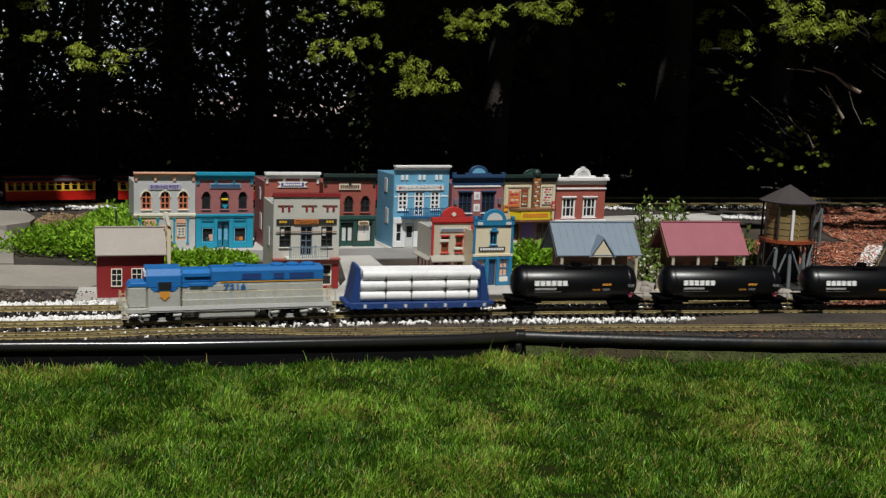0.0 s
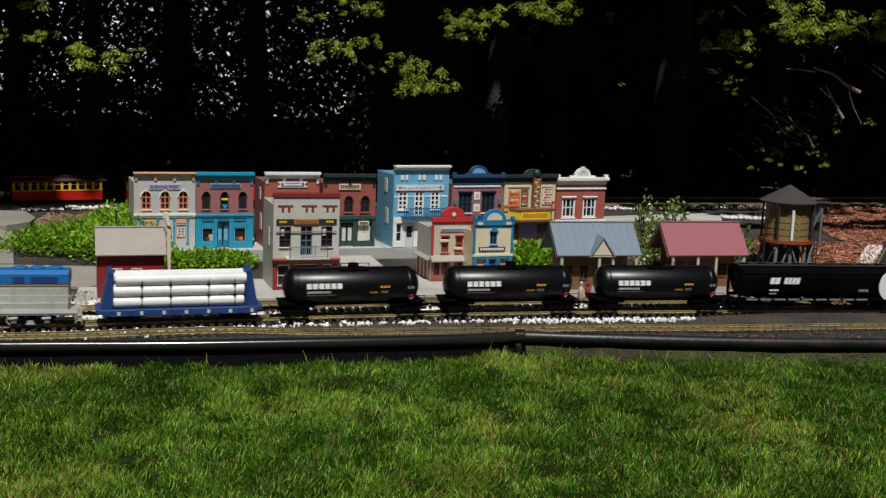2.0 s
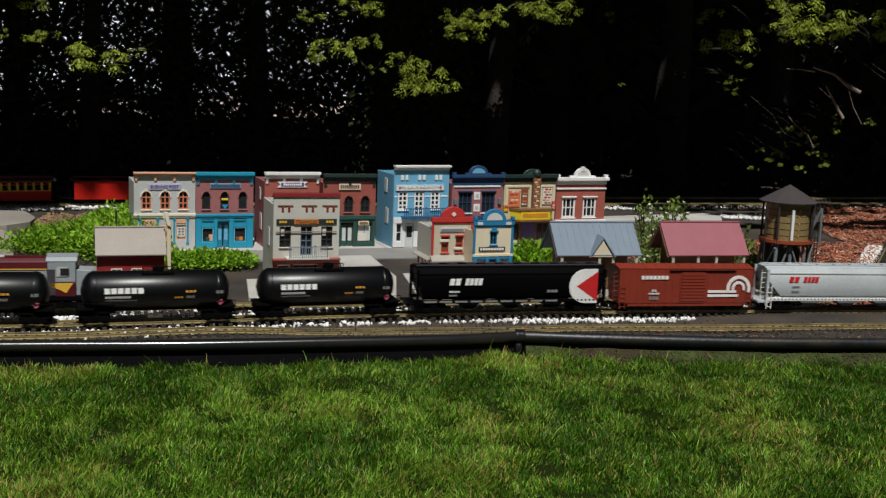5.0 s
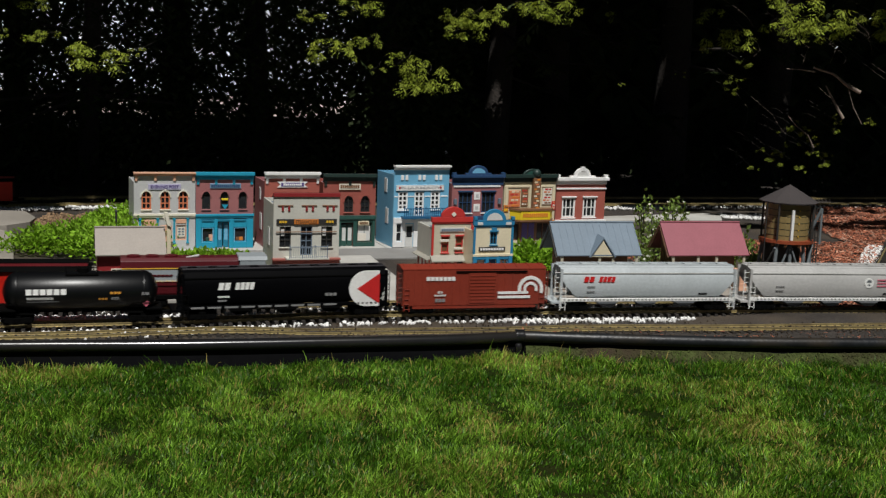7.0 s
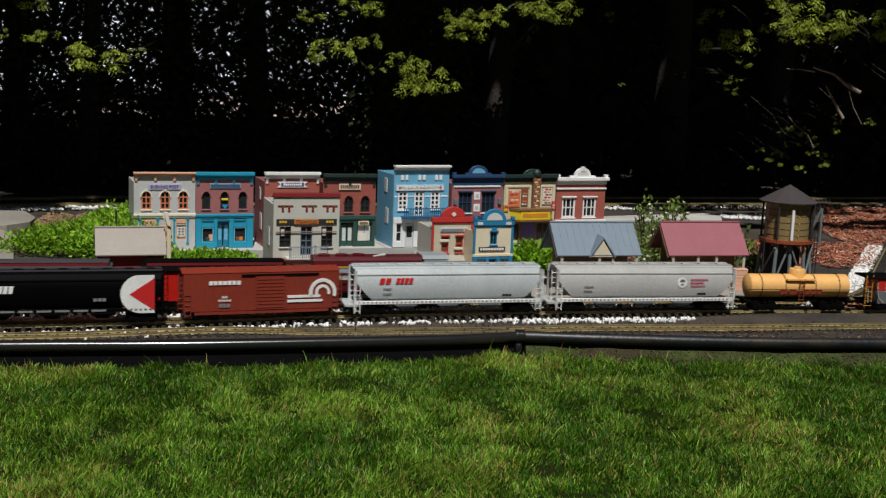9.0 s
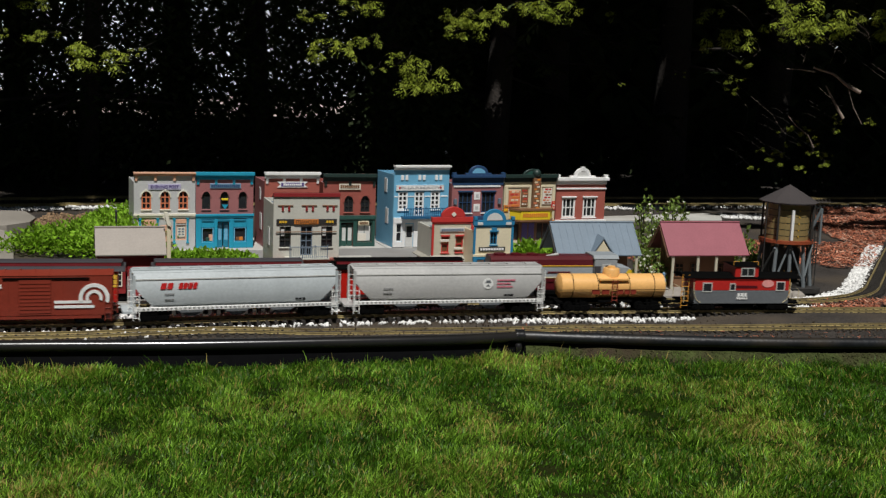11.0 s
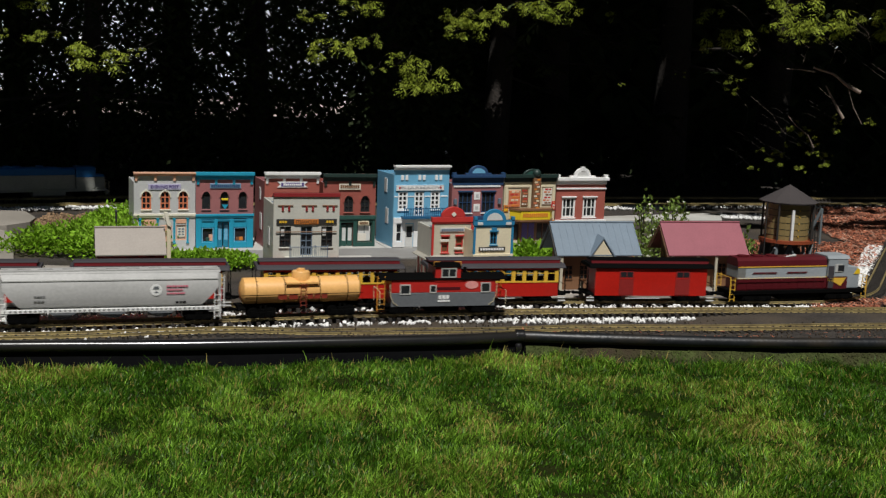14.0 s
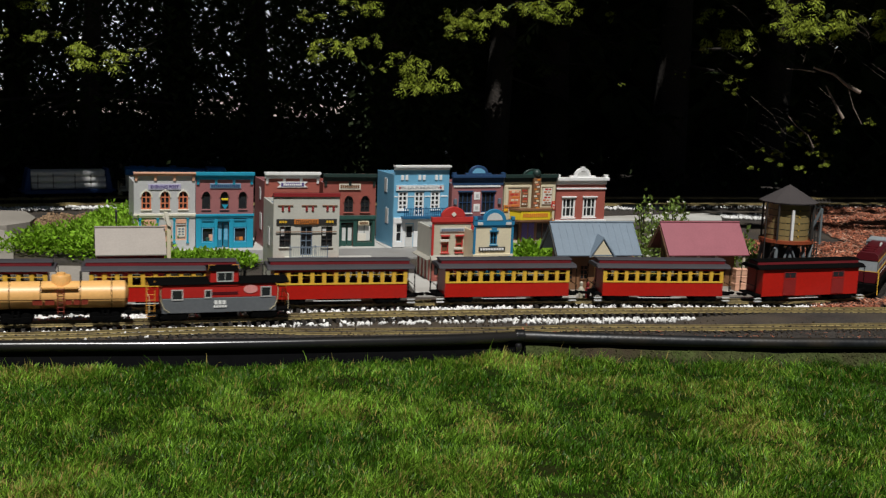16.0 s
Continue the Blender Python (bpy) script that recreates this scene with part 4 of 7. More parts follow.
s.window(8, 40, 4, 28, C["white"], 2, 1)
s.finish()

# saloon
s = Shop("saloon", -0.547, 3.769, 18, 0.216, 0.322, 117, 175, 0.20, C["warmgrey"], "warm grey saloon with red parapet, balcony and orange steakhouse sign")
s.piece("parapet", C["barn"], (-0.5, 117.5, 168, 175, -0.005, 0.010))
for u in (11, 53, 90):
    s.piece("frieze", C["brown"], (u - 4, u + 23, 151, 153, -0.003, 0.001))
    for q in (4, 15):
        s.piece("vent", C["barn"], (u + q - 1, u + q + 3, 142, 151, -0.003, 0.001))
sg = s.piece("signboard", C["dark"], (5, 112, 118, 128, -0.004, 0.001))
b = s.piece("sign", C["orange"], (36, 79, 118.5, 127.5, -0.006, -0.004), parent=sg, label="orange steakhouse sign")
lettering("STEAKHOUSE", 6.5 * s.kz, C["brown"], sg, pose(57.5 * s.k, -0.0066, 123 * s.kz), width=38 * s.k)
for u in (10, 93):
    part("ornament", bars(u * s.k, (u + 14) * s.k, 121 * s.kz, 125 * s.kz, -0.004, 3), C["gold"], sg)
for u in (11, 85):
    s.window(u, u + 20, 77, 114, C["dark"], 2, 3, 0, C["warmgrey"], None, bar=1.4)
    # Pale patch at the window's upper left, painted in for a white reflection.
    s.piece("curtain", C["curtain"], (u + 2.5, u + 9, 96, 112, 0.0050, 0.0061))
s.window(48, 69, 62, 114, C["slate"], 2, 4, bar=1.6)
s.piece("rod", C["sepia"], (4, 112, 104, 105.6, -0.006, -0.003))
bal = s.piece("balcony", C["warmgrey"], (20, 96, 57.2, 60, -0.042, 0.001), label="grey balcony floor with a dark iron railing")
s.piece("rail", C["slate"], (25, 92, 80, 81.3, -0.042, -0.040), (25, 92, 62, 63, -0.042, -0.040), parent=bal)
for i in range(19):
    u = 25 + i * 3.66
    s.piece("baluster", C["slate"], (u, u + (1.8 if i % 6 == 0 else 0.8), 60, 84 if i % 6 == 0 else 80, -0.0418, -0.0402), parent=bal, bevel=0)
s.piece("awning", C["brick"], (-2, 119, 54, 57, -0.020, 0.001), (-1, 118, 46, 54, -0.008, 0.001))
s.piece("shopfront", C["barn"], (0, 8, 0, 46, -0.006, 0.001), (30, 36, 0, 46, -0.006, 0.001), (80, 88, 0, 46, -0.006, 0.001), (105, 117, 0, 46, -0.006, 0.001), (8, 105, 0, 6, -0.005, 0.001))
s.window(88, 105, 6, 44, C["ivory"], 1, 2, bar=4)
s.window(8, 30, 6, 44, C["ivory"], 1, 2)
s.window(36, 80, 6, 44, C["brown"], 3, 1)
s.side_window(74, 108, 0.07, 0.105, C["white"])
s.finish()


# two small false-front shops
def small_shop(name, x, y, turn, w, h, trim, wall, label, lower, sides):
    s = Shop(name, x, y, turn, w, h, 70, 112, 0.16, C[wall], label, side=C[sides])
    s.piece("parapet", C[trim], (-2, 72, 103, 112, -0.006, 0.010), (-1, 71, 100, 103, -0.003, 0.001))
    s.piece("corner_board", C[trim], (-1.5, 2.5, 45, 100, -0.003, 0.001), (67.5, 71.5, 45, 100, -0.003, 0.001))
    return s


s = small_shop("red_capped_shop", -0.038, 4.023, 20, 0.146, 0.228, "red", "stone", "stone-coloured false-front model shop with bright red rounded parapet", "brick", "warmgrey")
s.pediment(C["red"], 14, 56, 112, 130, inner=None)
part("ornament", Geo().prism([(35 * s.k - 0.009, 117 * s.kz), (35 * s.k, 117 * s.kz - 0.009), (35 * s.k + 0.009, 117 * s.kz), (35 * s.k, 117 * s.kz + 0.009)], -0.009, -0.006), C["paper"], s.t)
s.sign(13, 56, 86, 93, C["ltgrey"], C["slate"], None, 10)
for u in (16, 41):
    s.window(u, u + 13, 50, 78, C["red"], 1, 2, 0, C["red"], C["red"], pane=C["brown"], bar=1.6)
    s.piece("board", C["paper"], (u - 3, u + 12, 69 if u == 16 else 55, 73 if u == 16 else 59, -0.006, -0.002), label="pale loose board")
part("awning", Geo().prism([(0.001, 46 * s.kz), (-0.022, 37 * s.kz), (-0.022, 35 * s.kz), (0.001, 41 * s.kz)], -0.006, s.w + 0.004, "x"), C["awning"], s.t, "pale awning over the shopfront")
s.piece("shopfront", C["brick"], *[(u, u + 4, 0, 36, -0.003, 0.001) for u in (0, 14, 30, 40, 54, 66)], (0, 70, 0, 8, -0.002, 0.001))
s.window(4, 30, 8, 34, C["brick"], 3, 1)
s.window(44, 66, 8, 34, C["brick"], 2, 1)
for i in range(4):
    part("side_post", Geo().box(-0.003, 0.0, 0.015 + i * 0.038, 0.027 + i * 0.038, 0.0, 0.075), C["brick"], s.t)
part("lean_to_roof", Geo().prism([(-0.0, 0.083), (-0.018, 0.075), (-0.018, 0.072), (0.0, 0.078)], 0.0, 0.16, "y"), C["awning"], s.t)
s.finish()

s = small_shop("blue_trimmed_shop", 0.104, 3.970, 20, 0.140, 0.230, "blue", "cream", "cream false-front model shop with blue trim and shopfront", "blue", "cream")
s.pediment(C["blue"], 14, 56, 112, 131, inner=C["curtain"])
for u in (-2, 66):
    s.piece("finial", C["blue"], (u, u + 6, 112, 118, -0.008, 0.006))
s.piece("crest", C["curtain"], (4, 14, 104, 109, -0.0075, -0.006), (56, 66, 104, 109, -0.0075, -0.006))
s.window(29, 42, 70, 92, C["blue"], 2, 2, 0, C["blue"], C["blue"])
s.piece("window_crest", C["blue"], (31, 40, 95, 99, -0.006, 0.001))
s.sign(9, 57, 59, 66, C["dark"], C["white"], None, 9)
s.piece("belt", C["cream"], (-2, 72, 50, 54, -0.006, 0.001))
s.piece("shopfront", C["blue"], (-1, 6, 0, 50, -0.006, 0.001), (22, 28, 0, 50, -0.005, 0.001), (42, 48, 0, 50, -0.005, 0.001), (64, 71, 0, 50, -0.006, 0.001), (6, 22, 0, 14, -0.004, 0.001), (48, 64, 0, 6, -0.004, 0.001), (6, 64, 45, 50, -0.004, 0.001))
s.piece("plinth_panel", C["paper"], (48, 64, 6, 14, -0.005, 0.001))
s.window(6, 22, 14, 45, C["blue"], 1, 1, pane=C["peach"])
s.window(48, 64, 14, 45, C["blue"], 2, 2, pane=C["peach"])
s.cuts.append((28 * s.k, 42 * s.k, 0, 45 * s.kz))
s.piece("door", C["navy"], (28.5, 41.5, 0, 44, 0.006, 0.009), label="navy shop door")
s.finish()


# ---- shed, stations, water tower, signal ----
def gable_house(name, x, y, turn, w, d, eave, ridge_back, ridge, over, wall, roof, label, ribs=0, f0=0.02, side=0.0):
    """A small house: gable ends at x = 0 and w, the eave in front at y = 0, the ridge at ridge_back."""
    t = thing(name, pose(x, y, 0.004, 0, 0, turn), label, "model building", "model town buildings")
    back_y = ridge_back * 2
    f1 = back_y - f0
    slope = (ridge - eave) / ridge_back
    ez = eave + slope * f0 - 0.004
    part("front_wall", Geo().box(side, w - side, f0, f0 + 0.006, 0, ez), C[wall], t)
    part("back_wall", Geo().box(side, w - side, f1 - 0.006, f1, 0, ez), C[wall], t)
    for x0 in (side, w - side - 0.006):
        part("gable_wall", Geo().prism([(f0 + 0.006, 0), (f1 - 0.006, 0), (f1 - 0.006, ez), (ridge_back, ridge - 0.006), (f0 + 0.006, ez)], x0, x0 + 0.006, "x"), C[wall], t)
    th = 0.004
    for sgn, nm in ((1, "roof_slope"), (-1, "roof_slope")):
        yy = lambda q: q if sgn == 1 else back_y - q
        g = Geo().prism([(yy(0), eave), (yy(ridge_back), ridge), (yy(ridge_back), ridge + th), (yy(-0.001), eave + th)], -over, w + over, "x")
        rp = part(nm, g, C[roof], t, bevel=0.0006)
        if ribs:
            for i in range(ribs + 1):
                u = -over + 0.002 + (w + 2 * over - 0.006) * i / ribs
                part("seam", Geo().prism([(yy(0.0), eave + th), (yy(ridge_back), ridge + th), (yy(ridge_back), ridge + th + 0.002), (yy(0.0), eave + th + 0.002)], u, u + 0.002, "x"), C[roof], rp)
    part("ridge_cap", Geo().box(-over - 0.001, w + over + 0.001, ridge_back - 0.004, ridge_back + 0.004, ridge + 0.002, ridge + th + 0.003), C[roof], t, bevel=0.001)
    return t, f0


def plain_window(t, x0, x1, z0, z1, y, frame, cols=2, rows=3):
    b = 0.003
    g = Geo().box(x0, x1, y - 0.004, y, z0, z0 + b).box(x0, x1, y - 0.004, y, z1 - b, z1).box(x0, x0 + b, y - 0.004, y, z0 + b, z1 - b).box(x1 - b, x1, y - 0.004, y, z0 + b, z1 - b)
    for i in range(1, cols):
        m = x0 + (x1 - x0) * i / cols
        g.box(m - 0.001, m + 0.001, y - 0.003, y, z0 + b, z1 - b)
    for i in range(1, rows):
        m = z0 + (z1 - z0) * i / rows
        g.box(x0 + b, x1 - b, y - 0.0028, y, m - 0.001, m + 0.001)
    f = part("window_frame", g, C[frame], t)
    part("pane", Geo().box(x0 + 0.001, x1 - 0.001, y - 0.0012, y, z0 + 0.001, z1 - 0.001), GLASS, f)


t, f0 = gable_house("red_shed", -1.039, 3.517, 18, 0.198, 0.14, 0.131, 0.07, 0.206, 0.006, "barn", "taupe", "barn red wooden shed with a taupe roof beside the track")
plain_window(t, 0.040, 0.073, 0.034, 0.090, f0, "ivory")
plain_window(t, 0.100, 0.132, 0.034, 0.090, f0, "ivory")
part("door", Geo().box(0.152, 0.186, f0 - 0.003, f0, 0.0, 0.085).box(0.154, 0.184, f0 - 0.0045, f0 - 0.003, 0.04, 0.045), C["barn"], t, "red plank door", bevel=0.001)
for i in range(16):
    part("batten", Geo().box(0.004 + i * 0.0125, 0.0055 + i * 0.0125, f0 - 0.0012, f0, 0.0, 0.03 if 3 <= i <= 10 else 0.128), C["barn"], t)

# Sepia walls and brown window frames stand for the deep shade under the eaves.
t, f0 = gable_house("station", 0.392, 3.912, 15, 0.285, 0.16, 0.122, 0.09, 0.222, 0.010, "sepia", "bluegrey", "small cream railway station with a blue-grey seamed metal roof", 12, 0.045, 0.022)
mx = 0.152
dy, dz = 0.034, 0.122
for sgn in (-1, 1):
    part("dormer_roof", Geo().add([(mx, -0.004, dz + 0.060), (mx + sgn * 0.044, -0.004, dz - 0.004), (mx + sgn * 0.044, 0.006, dz - 0.002), (mx, 0.056, dz + 0.064),
                                   (mx, -0.004, dz + 0.065), (mx + sgn * 0.048, -0.004, dz - 0.002), (mx + sgn * 0.048, 0.006, dz + 0.004), (mx, 0.060, dz + 0.069)],
                                  [(0, 1, 2, 3), (4, 7, 6, 5), (0, 4, 5, 1), (1, 5, 6, 2), (2, 6, 7, 3), (3, 7, 4, 0)]), C["bluegrey"], t)
part("dormer_gable", Geo().prism([(mx - 0.038, dz - 0.002), (mx + 0.038, dz - 0.002), (mx, dz + 0.054)], 0.0, 0.003), C["cream"], t, "cream triangular gable")
for u in (0.035, 0.09, 0.22):
    plain_window(t, u, u + 0.03, 0.035, 0.085, f0, "brown")
part("door", Geo().box(0.15, 0.18, f0 - 0.003, f0, 0, 0.085), C["dark"], t, "dark station door")
for u in (0.005, 0.14, 0.19, 0.275):
    part("post", Geo().box(u, u + 0.009, 0.004, 0.010, 0, 0.122), C["stone"], t)
for yv in (0.06, 0.09, 0.115):
    part("timber", Geo().box(0.0205, 0.022, yv, yv + 0.006, 0.0, 0.125), C["brown"], t)
part("gable_boards", Geo().prism([(0.004, 0.118), (0.09, 0.214), (0.176, 0.118), (0.164, 0.118), (0.09, 0.202), (0.016, 0.118)], -0.012, -0.009, "x"), C["dark"], t)

# Here too the shade under the eaves is put into the wall colour.
t, f0 = gable_house("freight_station", 0.79, 4.045, 15, 0.287, 0.16, 0.116, 0.09, 0.220, 0.010, "sepia", "pink", "small timbered station with a faded red roof", 0, 0.045, 0.022)
for yv in (0.055, 0.075, 0.10, 0.12):
    part("timber", Geo().box(0.0205, 0.022, yv, yv + 0.006, 0.0, 0.12), C["brown"], t)
part("gable_boards", Geo().prism([(0.004, 0.112), (0.09, 0.212), (0.176, 0.112), (0.164, 0.112), (0.09, 0.200), (0.016, 0.112)], -0.012, -0.009, "x"), C["brown"], t)
for u in (0.035, 0.095, 0.20):
    plain_window(t, u, u + 0.035, 0.035, 0.085, f0, "brown")
for u in (0.005, 0.10, 0.17, 0.276):
    part("post", Geo().box(u, u + 0.009, 0.004, 0.010, 0, 0.116), C["stone"], t)
crates = thing("crate_stack", pose(1.040, 4.085, 0.004, 0, 0, 15), "stack of three faded orange crates beside the station", "model crates")
for i, (w, h) in enumerate(((0.044, 0.026), (0.043, 0.025), (0.045, 0.024))):
    z0 = 0.0265 * i
    part("crate", Geo().box(-w / 2, w / 2, -0.014, 0.014, z0, z0 + h).box(-w / 2 - 0.001, w / 2 + 0.001, -0.015, 0.015, z0 + h - 0.005, z0 + h - 0.001), C["peach"], crates, bevel=0.0008)

# water tower
t = thing("water_tower", pose(1.212, 4.165, 0.008, 0, 0, 15), "wooden water tower with khaki tank and dark cone roof", "model water tower", "model town buildings")
STEEL = paint("grey-blue timber", (0.13, 0.15, 0.16), 0.7, bump=0.3)
for i, (lx, ly) in enumerate(((-0.075, -0.06), (-0.02, -0.075), (0.04, -0.075), (0.082, -0.05), (-0.075, 0.06), (-0.02, 0.075), (0.04, 0.075), (0.082, 0.05))):
    part("leg", Geo().cyl((lx, ly, 0.0), (lx * 0.82, ly * 0.82, 0.168), 0.007, 0.006, 8), STEEL, t, smooth=True)
for a, b in (((-0.075, -0.06, 0.01), (-0.02, -0.062, 0.16)), ((-0.02, -0.075, 0.15), (0.04, -0.07, 0.02)), ((0.04, -0.075, 0.05), (0.08, -0.045, 0.16)), ((0.082, -0.05, 0.02), (0.07, 0.045, 0.16)), ((-0.075, -0.06, 0.15), (-0.07, 0.05, 0.02))):
    part("brace", Geo().cyl(a, b, 0.004, n=6), STEEL, t)
# Slab coloured like the dark ground; the tower itself has no base.
part("base_slab", Geo().box(-0.10, 0.10, -0.09, 0.09, -0.01, 0.012), C["dark"], t, bevel=0.002)
# Dark boards added behind the legs in place of the deep shade there.
for bx in (-0.066, -0.036, -0.006, 0.024, 0.054):
    part("back_board", Geo().box(bx, bx + 0.028, 0.034, 0.039, 0.012, 0.160), C["dark"], t)
for bx in (0.098, 0.112):
    part("standpipe", Geo().cyl((bx, 0.01, 0.0), (bx, 0.012, 0.300), 0.005, n=8), C["dark"], t, smooth=True)
deck = part("deck", Geo().lathe([(0.165, 0.088), (0.165, 0.094), (0.176, 0.094), (0.176, 0.02)], "z", 24), C["rust"], t, "rusty red deck ring", True)
for i in range(12):
    a = i * math.pi / 6
    part("joist", Geo().box(-0.004, 0.004, 0.01, 0.09, 0.155, 0.165), C["brown"], deck, at=pose(0, 0, 0, 0, 0, math.degrees(a)))
stave = Geo().prism([(-0.0088, -0.076), (0.0088, -0.076), (0.0084, -0.070), (-0.0084, -0.070)], 0.176, 0.305, "z")
me = mesh_ob("stave", stave, C["khaki"])
for i in range(27):
    ob = me if i == 0 else new("stave", me.data)
    ob.parent, ob.matrix_basis = t, pose(0, 0, 0, 0, 0, i * 360 / 27)
part("tank_lining", Geo().lathe([(0.178, 0.071), (0.304, 0.071)], "z", 24), C["olive"], t)
for z in (0.19, 0.212, 0.235, 0.258, 0.28):
    part("hoop", Geo().lathe([(z, 0.0765), (z + 0.0028, 0.0775), (z + 0.0034, 0.0765)], "z", 27), C["olive"], t)
    part("hoop_bolt", Geo().box(-0.0015, 0.0015, -0.0795, -0.0765, z - 0.0005, z + 0.0035), C["gold"], t)
part("gauge", Geo().box(-0.030, -0.020, -0.082, -0.074, 0.178, 0.285), C["white"], t, "white level gauge board", bevel=0.001)
part("roof", Geo().lathe([(0.305, 0.07), (0.303, 0.100), (0.308, 0.102), (0.362, 0.008), (0.366, 0.001)], "z", 12), paint("dark shingle", (0.048, 0.040, 0.040), 0.9, bump=0.5), t, "dark brown cone roof")
for x0 in (0.088, 0.100):
    part("ladder_rail", Geo().cyl((x0, -0.045, 0.0), (x0 - 0.002, -0.045, 0.30), 0.002, n=6), C["dark"], t)
for i in range(14):
    part("rung", Geo().cyl((0.087, -0.045, 0.015 + i * 0.021), (0.101, -0.045, 0.015 + i * 0.021), 0.0014, n=5), C["dark"], t)
part("spout", Geo().cyl((0.06, -0.05, 0.2), (0.088, -0.075, 0.29), 0.006, n=8).cyl((0.088, -0.075, 0.29), (0.085, -0.08, 0.165), 0.004, n=8), STEEL, t, smooth=True)
for k in range(4):
    ca, sa = math.cos(radians(40 + 90 * k)), math.sin(radians(40 + 90 * k))
    part("roof_post", Geo().cyl((0.090 * ca, 0.090 * sa, 0.17), (0.090 * ca, 0.090 * sa, 0.305), 0.004, n=6), C["dark"], t)
part("mast", Geo().cyl((-0.094, -0.02, 0.0), (-0.094, -0.02, 0.31), 0.0025, n=6), C["dark"], t)

# thin black stake in the ground cover
g = Geo().cyl((0, 0, -0.01), (0, 0, 0.165), 0.0045, 0.004, 8).lathe([(0.160, 0.004), (0.166, 0.0055), (0.172, 0.002)], "z", 8)
stake = mesh_ob("garden_stake", g, C["dark"], True)
stake.matrix_basis = pose(-1.2, 4.30, 0.0)
tagged(stake, "thin black garden stake among the ground cover", "stake")

# wooden signal post
t = thing("signal_post", pose(-0.848, 3.62, 0.003, 0, 0, 18), "cream wooden signal post with a slanted arm", "signal post")
part("post", Geo().prism([(-0.006, -0.006), (0.006, -0.006), (0.006, 0.006), (-0.006, 0.006)], 0, 0.228, "z"), C["cream"], t, bevel=0.001)
part("arm", Geo().prism([(-0.006, 0.222), (0.006, 0.215), (-0.004, 0.262), (-0.016, 0.264)], -0.012, -0.006), C["ivory"], t, bevel=0.001)
part("arm", Geo().prism([(-0.020, 0.246), (-0.002, 0.222), (0.004, 0.226), (-0.014, 0.250)], -0.0055, 0.001), C["ivory"], t, bevel=0.001)


# ---- where the cars are: couplers along the line at the start, and how far the trains have gone ----
F_OFF = [0.318, 0.924, 1.426, 1.906, 2.388, 2.864, 3.501, 3.989, 4.61, 5.239, 5.656, 6.078]
F_GONE = [(0, 0), (1.5, -0.52), (2.5, -0.863), (3.5, -1.202), (6.3, -2.181), (7, -2.405), (9, -3.038), (12.5, -4.128), (13.5, -4.461), (14.5, -4.783), (16, -5.278)]
P_OFF = [-1.030, -1.639, -2.142, -2.67, -3.181, -3.72, -4.231, -4.754, -5.277, -5.64]
P_GONE = [(0, 0.17), (3.5, 1.02), (6.3, 1.755), (12.5, 3.48), (14.5, 4.016), (16, 4.438)]


def gone(table, t):
    """The way gone at t, smoothed."""
    ts, vs = [r[0] for r in table], [r[1] for r in table]
    return float(np.mean([np.interp(t + d, ts, vs) if 0 <= t + d <= 16 else
                          (vs[0] + (t + d) * (vs[1] - vs[0]) / (ts[1] - ts[0]) if t + d < 0 else vs[-1] + (t + d - 16) * (vs[-1] - vs[-2]) / (ts[-1] - ts[-2]))
                          for d in np.linspace(-0.4, 0.4, 9)]))


def motions():
    for line, cars, table in ((F_S, CARS, F_GONE), (M_S, PCARS, P_GONE)):
        for s, base, car in cars:
            walk(car, [(k * 0.25, line.stand(s + gone(table, k * 0.25), base)) for k in range(65)])
    step = 2 / FPS
    for k, table in enumerate((F_GONE, P_GONE)):
        way = [gone(table, min(i * step, 16.0)) for i in range(241)]
        for axle, train, x, r in AXLES:
            if train == k:
                walk(axle, [(min(i * step, 16.0), Matrix.Translation((x, 0, r)) @ Matrix.Rotation((way[i] - way[0]) / r, 4, "Y")) for i in range(241)])


# ---- rolling stock; x runs along the track, the side at -y faces the lawn, z = 0 is the rail head ----
T = {}
